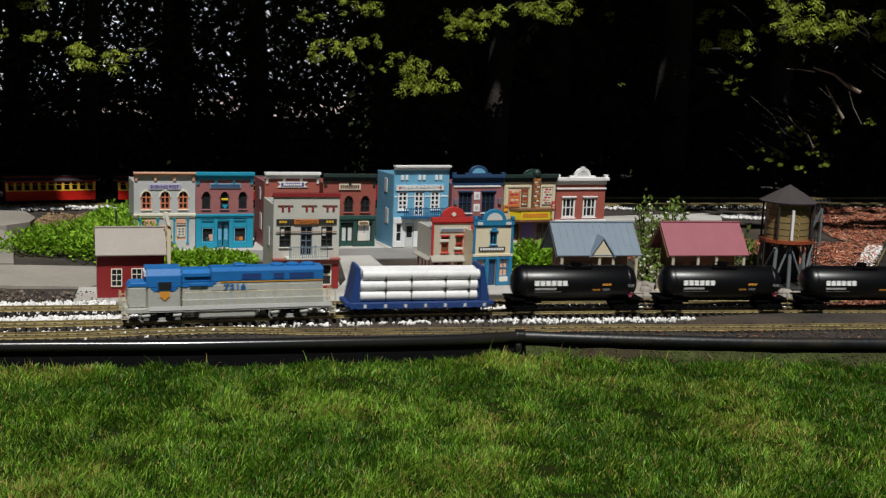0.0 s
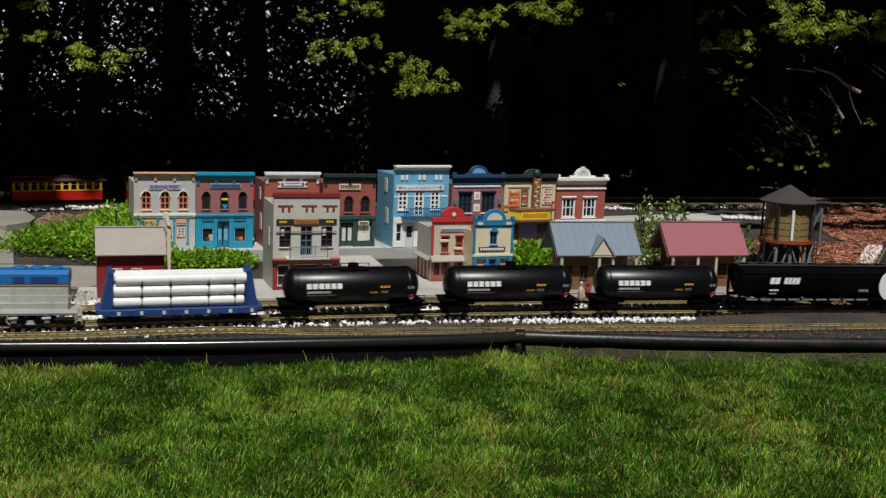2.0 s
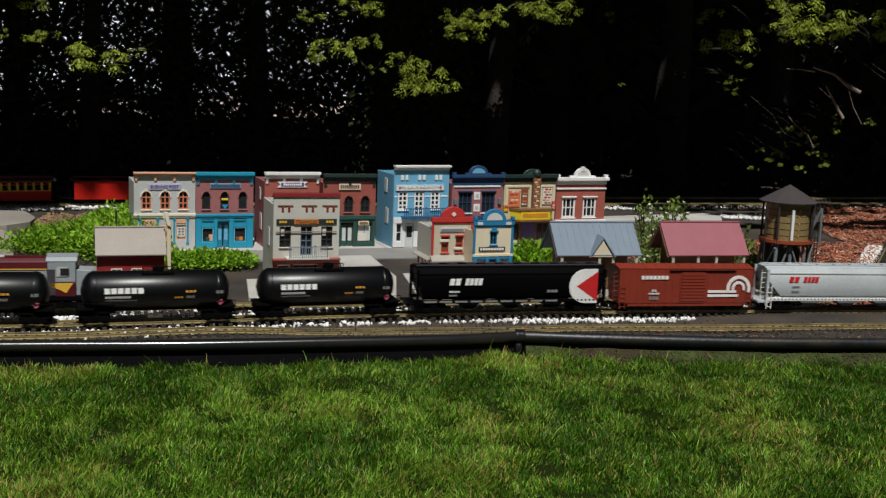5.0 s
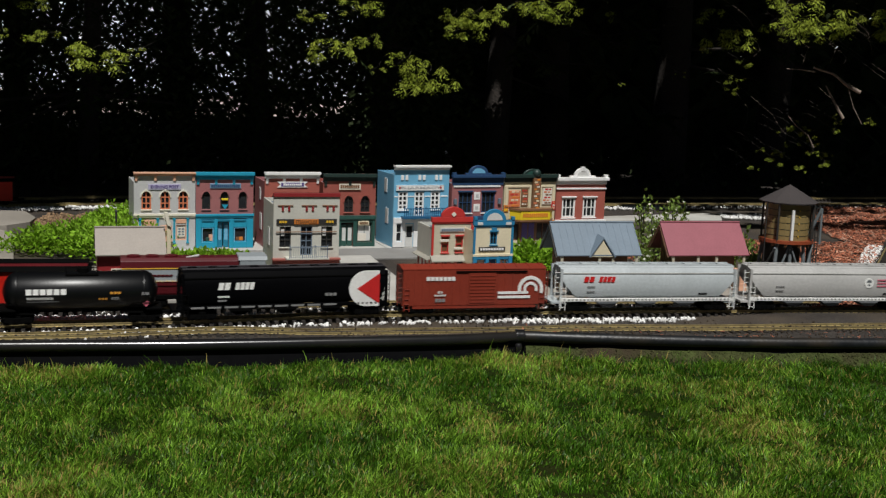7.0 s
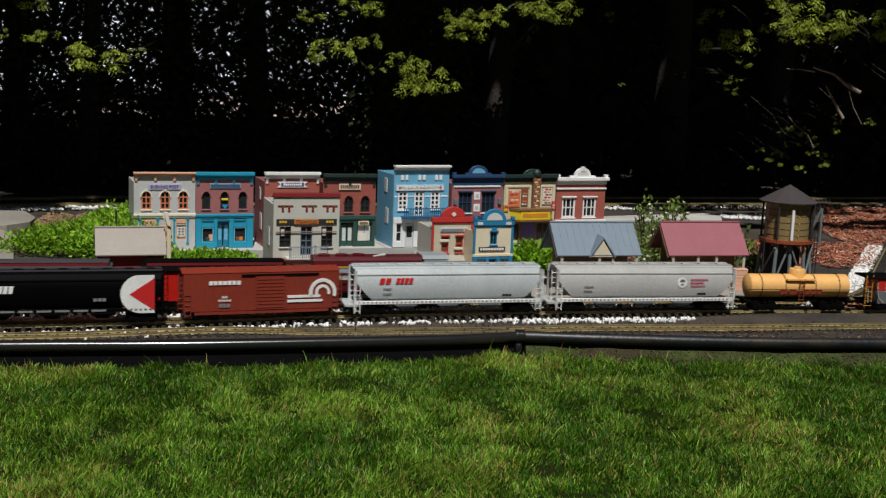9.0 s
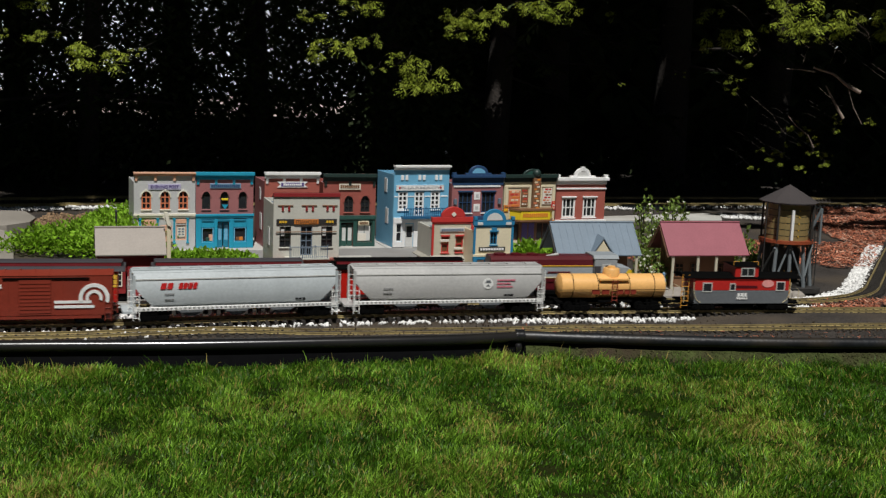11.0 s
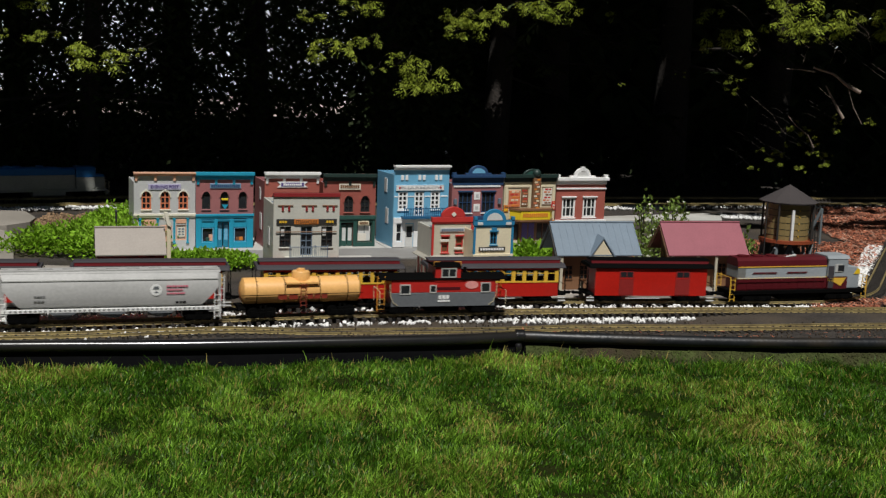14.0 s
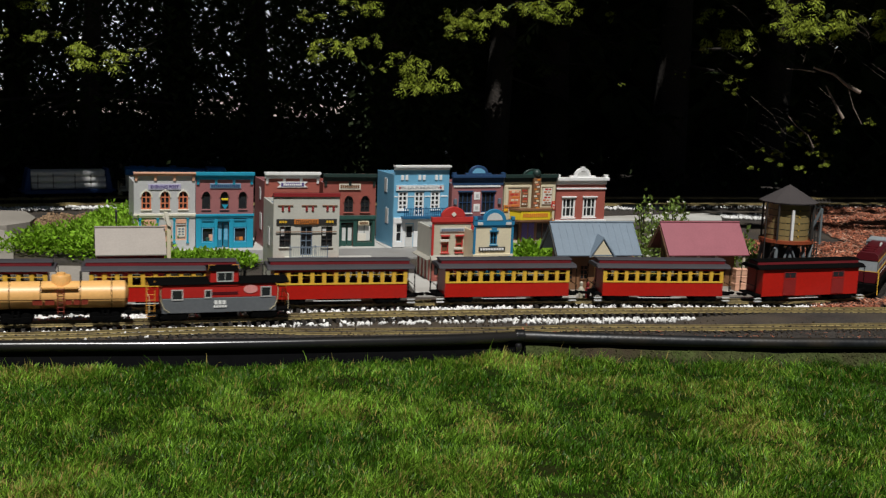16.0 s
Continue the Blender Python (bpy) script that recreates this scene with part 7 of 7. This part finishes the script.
def shrub(name, humps, size, count, material, label, blossom=0, stems=True):
    """humps: (x, y, radius, height). Leaves crowd near the surface of the humps; stems rise from the soil."""
    t = thing(name, pose(humps[0][0], humps[0][1], 0), label, "shrub")
    ox, oy = humps[0][0], humps[0][1]
    v, f, pv, pf = [], [], [], []
    total = sum(r * r for _, _, r, _ in humps)
    for x, y, r, h in humps:
        for _ in range(int(count * r * r / total)):
            a, e = random.uniform(0, 6.28), math.asin(random.random())
            q = random.uniform(0.72, 1.03) if random.random() < 0.8 else random.uniform(0.3, 0.8)
            lump = 1 + 0.22 * noise.noise((x + 3 * math.cos(a) * math.cos(e), y + 3 * math.sin(a) * math.cos(e), e * 3))
            o = Vector((math.cos(a) * math.cos(e) * r, math.sin(a) * math.cos(e) * r, math.sin(e) * h)) * q * lump
            leaf(v, f, Vector((x - ox, y - oy, 0.006)) + o, size * random.uniform(0.6, 1.3), o.normalized() * 0.8)
            if blossom and random.random() < blossom:
                for _ in range(4):
                    leaf(pv, pf, Vector((x - ox, y - oy, 0.006)) + o * 1.05, size * 0.5, o.normalized(), 0.8)
    me = bpy.data.meshes.new("foliage")
    me.from_pydata(v, [], f); me.materials.append(material)
    tagged(new("foliage", me), kind="stuff").parent = t
    if pv:
        me = bpy.data.meshes.new("blossoms")
        me.from_pydata(pv, [], pf); me.materials.append(PETAL)
        tagged(new("blossoms", me), "small white blossoms", kind="stuff").parent = t
    g = Geo()
    for x, y, r, h in humps:
        for i in range(5):
            a = random.uniform(0, 6.28)
            g.cyl((x - ox, y - oy, -0.015), (x - ox + math.cos(a) * r * 0.6, y - oy + math.sin(a) * r * 0.6, h * 0.75), 0.004, 0.0015, 5)
    tagged(part("stems", g, BARK, t), kind="stuff")
    return t


shrub("low_shrub", [(-1.36, 4.42, 0.20, 0.10), (-1.20, 4.28, 0.17, 0.12), (-1.30, 4.66, 0.20, 0.11), (-1.50, 4.36, 0.14, 0.08), (-1.17, 4.50, 0.15, 0.12), (-1.33, 4.90, 0.17, 0.11), (-1.20, 4.80, 0.12, 0.12)], 0.019, 9500, BUSHLEAF, "bright green leafy ground cover beside the shops")
shrub("low_shrub", [(-0.84, 4.17, 0.11, 0.046), (-0.755, 4.20, 0.09, 0.040), (-0.94, 4.14, 0.09, 0.042)], 0.019, 2600, BUSHLEAF, "low bright green shrub before the teal shop")
shrub("low_shrub", [(0.325, 4.37, 0.085, 0.095), (0.38, 4.40, 0.06, 0.075)], 0.026, 1100, BUSHLEAF, "bright green leafy shrub before the theatre")
shrub("flowering_shrub", [(0.86, 4.72, 0.05, 0.17), (0.80, 4.56, 0.05, 0.12), (0.97, 4.95, 0.07, 0.22), (0.85, 4.98, 0.06, 0.22), (0.90, 4.80, 0.05, 0.18)], 0.020, 1000, SHRUBLEAF, "sparse shrub with small white blossoms between the stations", 0.07)
shrub("flowering_shrub", [(0.735, 4.20, 0.045, 0.11), (0.76, 4.12, 0.035, 0.08)], 0.018, 420, SHRUBLEAF, "small white-flowered shrub beside the station", 0.25)
shrub("small_shrub", [(1.14, 4.42, 0.05, 0.16), (1.16, 4.36, 0.04, 0.10)], 0.020, 350, SHRUBLEAF, "thin olive green shrub beside the water tower", 0.03)

# flat stones and bark by the ground cover
for pts, lab in (([(-2.3, 5.20), (-1.865, 5.23), (-1.755, 5.05), (-1.735, 4.92), (-1.79, 4.80), (-2.3, 4.70)], "large flat tan flagstone"), ([(-2.3, 4.68), (-1.80, 4.775), (-1.70, 4.66), (-1.62, 4.42), (-2.3, 4.32)], "large flat grey flagstone"),
                 ([(-2.3, 4.30), (-1.61, 4.40), (-1.55, 4.22), (-1.49, 4.06), (-2.3, 3.90)], "large flat tan flagstone"), ([(-2.2, 3.86), (-1.45, 4.02), (-1.10, 4.06), (-1.02, 3.88), (-1.12, 3.70), (-2.2, 3.56)], "large flat tan flagstone")):
    slab("flagstone", pts, -0.03, 0.022 if pts[0][1] > 5 else 0.006, FLAG, lab, "flagstone")
chips("bark_chips", [(random.uniform(-1.78, -1.35), random.uniform(4.95, 5.30), 0.003) for _ in range(700)], mat("brown bark chip", (0.25, 0.16, 0.09), 0.9, 0.4, 20, 0.4, 200, island=0.5), "brown bark chips behind the ground cover", "bark chips", 0.011, 0.3)
chips("gravel", [(random.uniform(-1.6, -1.0), random.uniform(3.46, 3.62), 0.002) for _ in range(220)], mat("brown grit", (0.16, 0.125, 0.095), 0.95, 0.4, 30, 0.3, 200, island=0.5), "brown grit along the flagstones", "gravel", 0.006, 0.6)

# small figures and clutter on the platforms, as plain shapes
for x, y, c in ((0.455, 3.80, "stone"), (0.475, 3.79, "barn"), (0.500, 3.83, "stone"), (0.745, 4.02, "buff"), (0.765, 4.035, "steel")):
    fig = mesh_ob("figurine", Geo().lathe([(0.0, 0.010), (0.004, 0.010), (0.006, 0.006), (0.022, 0.008), (0.038, 0.009), (0.046, 0.004), (0.050, 0.006), (0.058, 0.006), (0.062, 0.002)], "z", 10), C[c], True)
    fig.matrix_basis = pose(x, y, 0.0035)
    tagged(fig, "tiny plain painted figurine on the platform", "figurine", "platform figurines")
for x, y, r in ((0.72, 4.10, 0.02), (0.735, 4.06, 0.025), (1.185, 4.02, 0.035), (1.22, 4.0, 0.03), (0.70, 4.0, 0.022)):
    st = mesh_ob("stone", Geo().lathe([(-r * 0.7, r * 0.3), (-r * 0.3, r), (r * 0.2, r * 0.9), (r * 0.55, r * 0.4)], "z", 8), FLAG)
    st.matrix_basis = pose(x, y, 0.008, 5, 8, r * 3000)
    tagged(st, "pale grey garden stone", "stone", "garden stones")

# trees run parallel to the town, behind the far tracks
TREE_DIR, TREE_BACK = Vector((0.95, 0.313)), Vector((-0.313, 0.95))
TREE_O = Vector((-0.30, 6.35))


def row_place(u, v):
    p = TREE_O + TREE_DIR * u + TREE_BACK * v
    return p.x, p.y


def spray(v, f, root, tip, width, n, fold=0.25):
    """A fan of flat evergreen leaflets along a drooping twig."""
    root, tip = Vector(root), Vector(tip)
    d = tip - root
    side = d.cross(Vector((random.uniform(-0.3, 0.3), random.uniform(-0.3, 0.3), 1))).normalized()
    nor = side.cross(d).normalized()
    L = d.length
    for i in range(n):
        t = (i + random.random()) / n
        reach = width * math.sin(math.pi * min(1, t * 0.75 + 0.2)) * random.uniform(0.5, 1.0)
        for s in (-1, 1):
            p = root + d * t + nor * (-0.10 * L * t * t)
            q = p + side * s * reach + d.normalized() * reach * random.uniform(0.5, 0.9) - Vector((0, 0, reach * random.uniform(0.1, 0.5)))
            w = (q - p).cross(nor).normalized() * reach * random.uniform(0.16, 0.27)
            m = p.lerp(q, 0.55) + nor * fold * reach * random.uniform(-0.3, 0.3)
            k = len(v)
            v += [tuple(p), tuple(m + w), tuple(q), tuple(m - w)]
            f += [(k, k + 1, k + 2), (k, k + 2, k + 3)]


def tree(u, vb, r, lean, label, limbs):
    x, y = row_place(u, vb)
    t = thing("evergreen_tree", pose(x, y, -0.06), label, "tree", "trees behind the town")
    line = [(0, 0, -0.1), (lean * 0.3, 0, 0.7), (lean * 0.7, 0.02, 1.6), (lean, 0.05, 3.0), (lean * 1.1, 0.05, 5.2)]
    g, n = Geo(), 12
    for i, p in enumerate(line):
        rr = r * (1.25, 1.0, 0.85, 0.6, 0.2)[i]
        g.v += [(p[0] + rr * (1 + 0.12 * math.sin(3 * a + i)) * math.cos(a), p[1] + rr * math.sin(a), p[2]) for a in [2 * math.pi * k / n for k in range(n)]]
        if i:
            a, b = (i - 1) * n, i * n
            g.f += [(a + k, a + (k + 1) % n, b + (k + 1) % n, b + k) for k in range(n)]
    part("trunk", g, BARK, t, smooth=True)
    v, f = [], []
    for i in range(limbs):
        z = random.uniform(0.5, 2.4)
        a = random.uniform(0, 6.28)
        L = random.uniform(0.5, 1.1)
        p = Vector((lean * z / 3, 0, z))
        q = p + Vector((math.cos(a) * L, math.sin(a) * L, random.uniform(-0.25, 0.25)))
        part("limb", Geo().cyl(p, q, 0.012, 0.003, 6), BARK, t)
        for _ in range(12):
            c = p.lerp(q, random.uniform(0.3, 1.0))
            b = random.uniform(0, 6.28)
            spray(v, f, c, c + Vector((math.cos(b) * 0.16, math.sin(b) * 0.16, random.uniform(-0.16, 0.02))), 0.07, 7)
    me = bpy.data.meshes.new("crown")
    me.from_pydata(v, [], f); me.materials.append(CEDARSHADE)
    tagged(new("crown", me), "evergreen crown with shade put into its colour", kind="stuff").parent = t
    return t


for u, vb, r, lean in ((-3.3, 0.9, 0.10, 0.1), (-2.35, 0.6, 0.085, -0.05), (-1.95, 1.2, 0.07, 0.12), (-1.55, 0.7, 0.05, 0.1), (-1.0, 1.4, 0.09, 0.0), (-0.55, 0.9, 0.06, -0.1), (0.2, 1.1, 0.10, 0.05), (0.9, 0.9, 0.08, 0.1), (1.5, 1.3, 0.09, -0.05), (2.2, 1.0, 0.11, 0.0), (3.1, 1.2, 0.10, 0.1)):
    tree(u, vb, r, lean, "tall evergreen tree with dark trunk in deep shade", 16)

# unseen leaf layer added overhead to cast the shade, then hedge and undergrowth
v, f = [], []
for _ in range(21000):
    u, w = random.uniform(-9, 9), random.uniform(-2.75, 5.5)
    z = 3.7 + random.uniform(0, 0.9)
    w -= (z - 3.7) * 0.57
    # The front edge is cut so that its shadow ends between the far tracks.
    if w + (z - 3.7) * 0.57 < float(np.interp(u, [-2.45, -2.2, -2.0, -1.75], [-2.50, -2.35, -2.25, -2.16])) + 0.08 * noise.noise((u * 4, 0, 0)):
        continue
    if noise.noise((u * 3.2, (w + (z - 3.7) * 0.57) * 3.2, 9.0)) > 0.40:
        continue
    x, y = row_place(u, w)
    b = random.uniform(0, 6.28)
    k = len(v)
    s = random.uniform(0.12, 0.24)
    c, d = math.cos(b) * s, math.sin(b) * s
    v += [(x - c, y - d, z + random.uniform(-0.08, 0.08)), (x + d * 0.7, y - c * 0.7, z), (x + c, y + d, z + random.uniform(-0.08, 0.08)), (x - d * 0.7, y + c * 0.7, z)]
    f += [(k, k + 1, k + 2), (k, k + 2, k + 3)]
# Loose clumps above the view, added to dapple the mulch with shade.
for u, w, r in ((1.25, -3.12, 0.16), (1.62, -3.22, 0.20), (2.05, -3.10, 0.17), (1.45, -2.72, 0.18), (1.95, -2.66, 0.22), (2.45, -2.95, 0.2), (1.05, -2.45, 0.16), (2.3, -2.45, 0.2)):
    for _ in range(70):
        a, q = random.uniform(0, 6.28), r * math.sqrt(random.random())
        x, y = row_place(u + math.cos(a) * q * 1.8, w + math.sin(a) * q * 0.55)
        b, k, sz = random.uniform(0, 6.28), len(v), random.uniform(0.03, 0.07)
        c, d, z = math.cos(b) * sz, math.sin(b) * sz, 3.7 + random.uniform(-0.05, 0.05)
        v += [(x - c, y - d, z), (x + d * 0.7, y - c * 0.7, z), (x + c, y + d, z), (x - d * 0.7, y + c * 0.7, z)]
        f += [(k, k + 1, k + 2), (k, k + 2, k + 3)]
stuff("tree_canopy", v, f, CEDARSHADE, "unseen evergreen leaf layer added overhead to shade the far tracks", "tree canopy")
v, f = [], []


def tuft_leaf(u, w, z, s):
    x, y = row_place(u, w)
    b = random.uniform(0, 6.28)
    k = len(v)
    c, d = math.cos(b) * s, math.sin(b) * s
    v.extend([(x - c, y - d * 0.4, z - s * 0.6), (x + d * 0.5, y, z - s * 0.2), (x + c, y + d * 0.4, z + s * 0.7), (x - d * 0.5, y, z + s * 0.3)])
    f.extend([(k, k + 1, k + 2), (k, k + 2, k + 3)])


for _ in range(36000):
    u, w, z = random.uniform(-7, 7), random.uniform(1.6, 3.4), 4.2 * random.random()
    if not (-3.6 < u < 0.6 and 0.10 < z < 1.7):
        tuft_leaf(u, w, z, random.uniform(0.10, 0.2))
for _ in range(130000):
    u, w, z = random.uniform(-3.7, 0.7), random.uniform(0.5, 2.6), random.uniform(0.05, 1.75)
    # openings lie on lines of sight from the lawn: cells are taken along the view's spread
    k = 7.0 / (6.35 + u * 0.31 + w * 0.95)
    su, sz = (u * 0.95 - w * 0.31 - 0.3) * k, (z - 0.765) * k
    cell = 0.8 * noise.noise((su * 26, sz * 30, 1.0)) + 0.8 * noise.noise((su * 62, sz * 62, 3.0))
    area = 0.80 * noise.noise((su * 3.6, sz * 3.2, 5.5)) + 1.8 * min(0.0, sz + 0.02)
    light = 1.0 if -2.45 < su < -0.80 and sz > -0.52 else 0.15 if su < -0.4 else 0.0
    if cell + area > (0.61 if su > -1.9 else 0.82) and random.random() < 0.985 * light ** 0.3:
        continue
    tuft_leaf(u, w, z, random.uniform(0.008, 0.030))
stuff("hedge", v, f, CEDARSHADE, "dense evergreen hedge, shade put into its colour, with small gaps of light", "hedge")
v, f = [], []
for _ in range(2600):
    u, w = random.uniform(-4, 4.5), random.uniform(0.15, 1.5)
    x, y = row_place(u, w)
    p = Vector((x, y, random.uniform(0.0, 0.28) * random.random()))
    leaf(v, f, p, random.uniform(0.03, 0.06), Vector((0, -0.4, 0.5)))
stuff("undergrowth", v, f, CEDARSHADE, "sparse undergrowth below the trees, shade put into its colour", "undergrowth")

# sunlit boughs that hang in front of the shade: (x, y, z, reach, twigs)
BOUGHS = [(-1.47, 4.99, 0.72, 0.13, 10), (-1.66, 4.93, 0.78, 0.08, 5), (-1.85, 4.92, 0.80, 0.05, 3), (-1.33, 5.05, 0.74, 0.05, 3), (-0.40, 5.38, 0.96, 0.10, 6), (-0.52, 5.34, 0.78, 0.12, 8), (-0.35, 5.40, 0.83, 0.08, 5), (-0.09, 5.48, 0.66, 0.15, 12), (-0.19, 5.46, 0.74, 0.10, 7),
          (-0.33, 5.42, 0.70, 0.05, 2), (0.08, 5.54, 0.90, 0.13, 8), (0.14, 5.55, 0.97, 0.12, 7), (0.43, 5.66, 1.00, 0.13, 9), (0.55, 5.68, 1.00, 0.12, 8), (0.02, 5.52, 0.95, 0.09, 5), (1.36, 5.92, 0.91, 0.13, 9), (1.26, 5.90, 1.02, 0.08, 4), (1.75, 6.03, 1.05, 0.16, 12), (1.62, 6.0, 1.00, 0.12, 7),
          (1.83, 6.05, 0.97, 0.13, 9), (2.08, 6.11, 1.02, 0.15, 11), (1.70, 6.02, 0.93, 0.08, 5), (1.45, 5.95, 0.80, 0.06, 3), (1.40, 5.93, 0.72, 0.05, 2), (1.78, 6.03, 0.50, 0.06, 3), (2.0, 6.1, 0.52, 0.05, 2), (1.90, 6.22, 0.40, 0.05, 3), (1.72, 6.25, 0.34, 0.05, 3), (2.02, 6.35, 0.32, 0.06, 4), (-1.75, 4.95, 0.95, 0.09, 5), (-0.62, 5.33, 0.93, 0.07, 4)]
BOUGHS += [(1.713, 6.05, 0.468, 0.05, 2), (1.814, 6.05, 0.455, 0.05, 2), (1.97, 6.05, 0.478, 0.05, 2), (1.668, 6.05, 0.314, 0.06, 2), (1.607, 6.05, 0.361, 0.04, 2), (1.747, 6.05, 0.403, 0.05, 2), (1.865, 6.05, 0.365, 0.04, 2), (1.815, 6.05, 0.277, 0.05, 2), (1.963, 6.05, 0.555, 0.03, 2), (1.411, 6.05, 0.661, 0.05, 2), (1.163, 6.05, 0.731, 0.03, 2), (0.868, 6.05, 0.668, 0.03, 2), (1.571, 6.05, 0.267, 0.04, 2), (1.928, 6.05, 0.31, 0.05, 2), (0.818, 6.05, 1.008, 0.06, 2), (2.137, 6.05, 0.533, 0.04, 2)]
for x, y, z, r, n in BOUGHS:
    t = thing("cedar_bough", pose(x, y, z), "sunlit yellow-green cedar bough hanging from the trees", "bough", "hanging cedar boughs")
    v, f = [], []
    for i in range(max(5, int(n * 1.7))):
        # a fan of drooping fingers, each a solid feathered spray
        root = Vector((random.uniform(-0.85, 0.85) * r, random.uniform(-0.3, 0.3) * r, random.uniform(-0.25, 0.5) * r))
        turn, reach = random.uniform(-0.9, 0.9), r * random.uniform(0.38, 0.62)
        for k in range(random.randint(4, 6)):
            a = turn + (k - 2.2) * random.uniform(0.36, 0.50)
            tip = root + Vector((math.sin(a), -random.uniform(0.1, 0.5), -math.cos(a) * 0.75)) * reach * (1.0 - 0.10 * abs(k - 2.2))
            spray(v, f, root, tip, reach * 0.30, 5)
    me = bpy.data.meshes.new("foliage")
    me.from_pydata(v, [], f); me.materials.append(CEDARLIT)
    tagged(new("foliage", me), kind="stuff").parent = t
    part("twig", Geo().path([(0.0, 1.9, 0.12), (0.0, 0.45, 0.05 + r * 0.2), (0.0, 0.12, r * 0.35), (0, 0.0, r * 0.3), (-r * 0.5, -0.02, -r * 0.1)], 0.0008, 5), BARK, t, smooth=True)

# bare branches; the sun on them is put into a paler bark
BARKLIT = mat("sunlit bark", (0.24, 0.185, 0.15), 0.9, 0.4, 20, 0.5, 90)
for pts, r in (([(1.812, 6.0, 0.79), (1.917, 6.0, 0.761), (1.989, 6.0, 0.707), (2.055, 6.0, 0.676)], 0.008), ([(1.882, 6.0, 0.703), (1.909, 6.0, 0.659), (1.949, 6.0, 0.593), (1.982, 6.0, 0.544)], 0.0065), ([(1.989, 6.0, 0.707), (2.028, 6.0, 0.602), (2.078, 6.0, 0.519)], 0.002), ([(1.678, 6.0, 0.779), (1.757, 6.0, 0.777), (1.82, 6.0, 0.768)], 0.004), ([(1.706, 6.0, 0.547), (1.747, 6.0, 0.501), (1.814, 6.0, 0.452), (1.848, 6.0, 0.391)], 0.0025)):
    g = Geo()
    for i, (q, w) in enumerate(zip(pts, pts[1:])):
        g.cyl(q, w, r * (0.55 + 0.25 * i), r * (0.8 + 0.25 * i), 8)
    br = mesh_ob("bare_branch", g, BARKLIT, True)
    tagged(br, "bare grey-brown branch hanging under the trees", "branch", "bare branches")

for _ in range(15):
    x, z = random.uniform(1.45, 2.35), random.uniform(0.38, 1.05)
    y, a, L = 6.02 + (x - 1.7) * 0.3, random.uniform(-0.9, 0.9), random.uniform(0.05, 0.16)
    mid = (x + math.sin(a) * L * 0.5 + random.uniform(-0.02, 0.02), y + 0.02, z + math.cos(a) * L * 0.5)
    tw = mesh_ob("bare_twig", Geo().path([(x + math.sin(a) * L * 2.2, y + 1.3, z + math.cos(a) * L + 0.25), (x + math.sin(a) * L, y + 0.1, z + math.cos(a) * L), mid, (x, y, z)], 0.0005, 5), BARKLIT, True)
    tagged(tw, "thin dry twig hanging under the trees", "twig", "bare branches")

# beyond the hedge, made up: a pale board for bright sky, tan sheet for ground
slab("neighbour_path", [(-15, 11.0), (5, 11.0), (5, 21.0), (-15, 21.0)], -0.2, -0.02, mat("tan backdrop paint", (0.42, 0.33, 0.28), 0.9, 0.5, 1.5, 0.3, 8), "added tan sheet beyond the hedge for the brownish gaps", "pavement", "structure")
far_board = mesh_ob("neighbour_wall", Geo().box(-16, 14, 0, 0.2, -0.1, 3.2), paint("pale backdrop paint", (0.78, 0.84, 0.92), 0.7, var=0.45, scale=0.5, fine=3.0))
far_board.matrix_basis = pose(-2, 21, 0, 0, 0, 10)
tagged(far_board, "added pale board far behind the hedge, standing for bright sky", "wall", "", "structure")


motions()
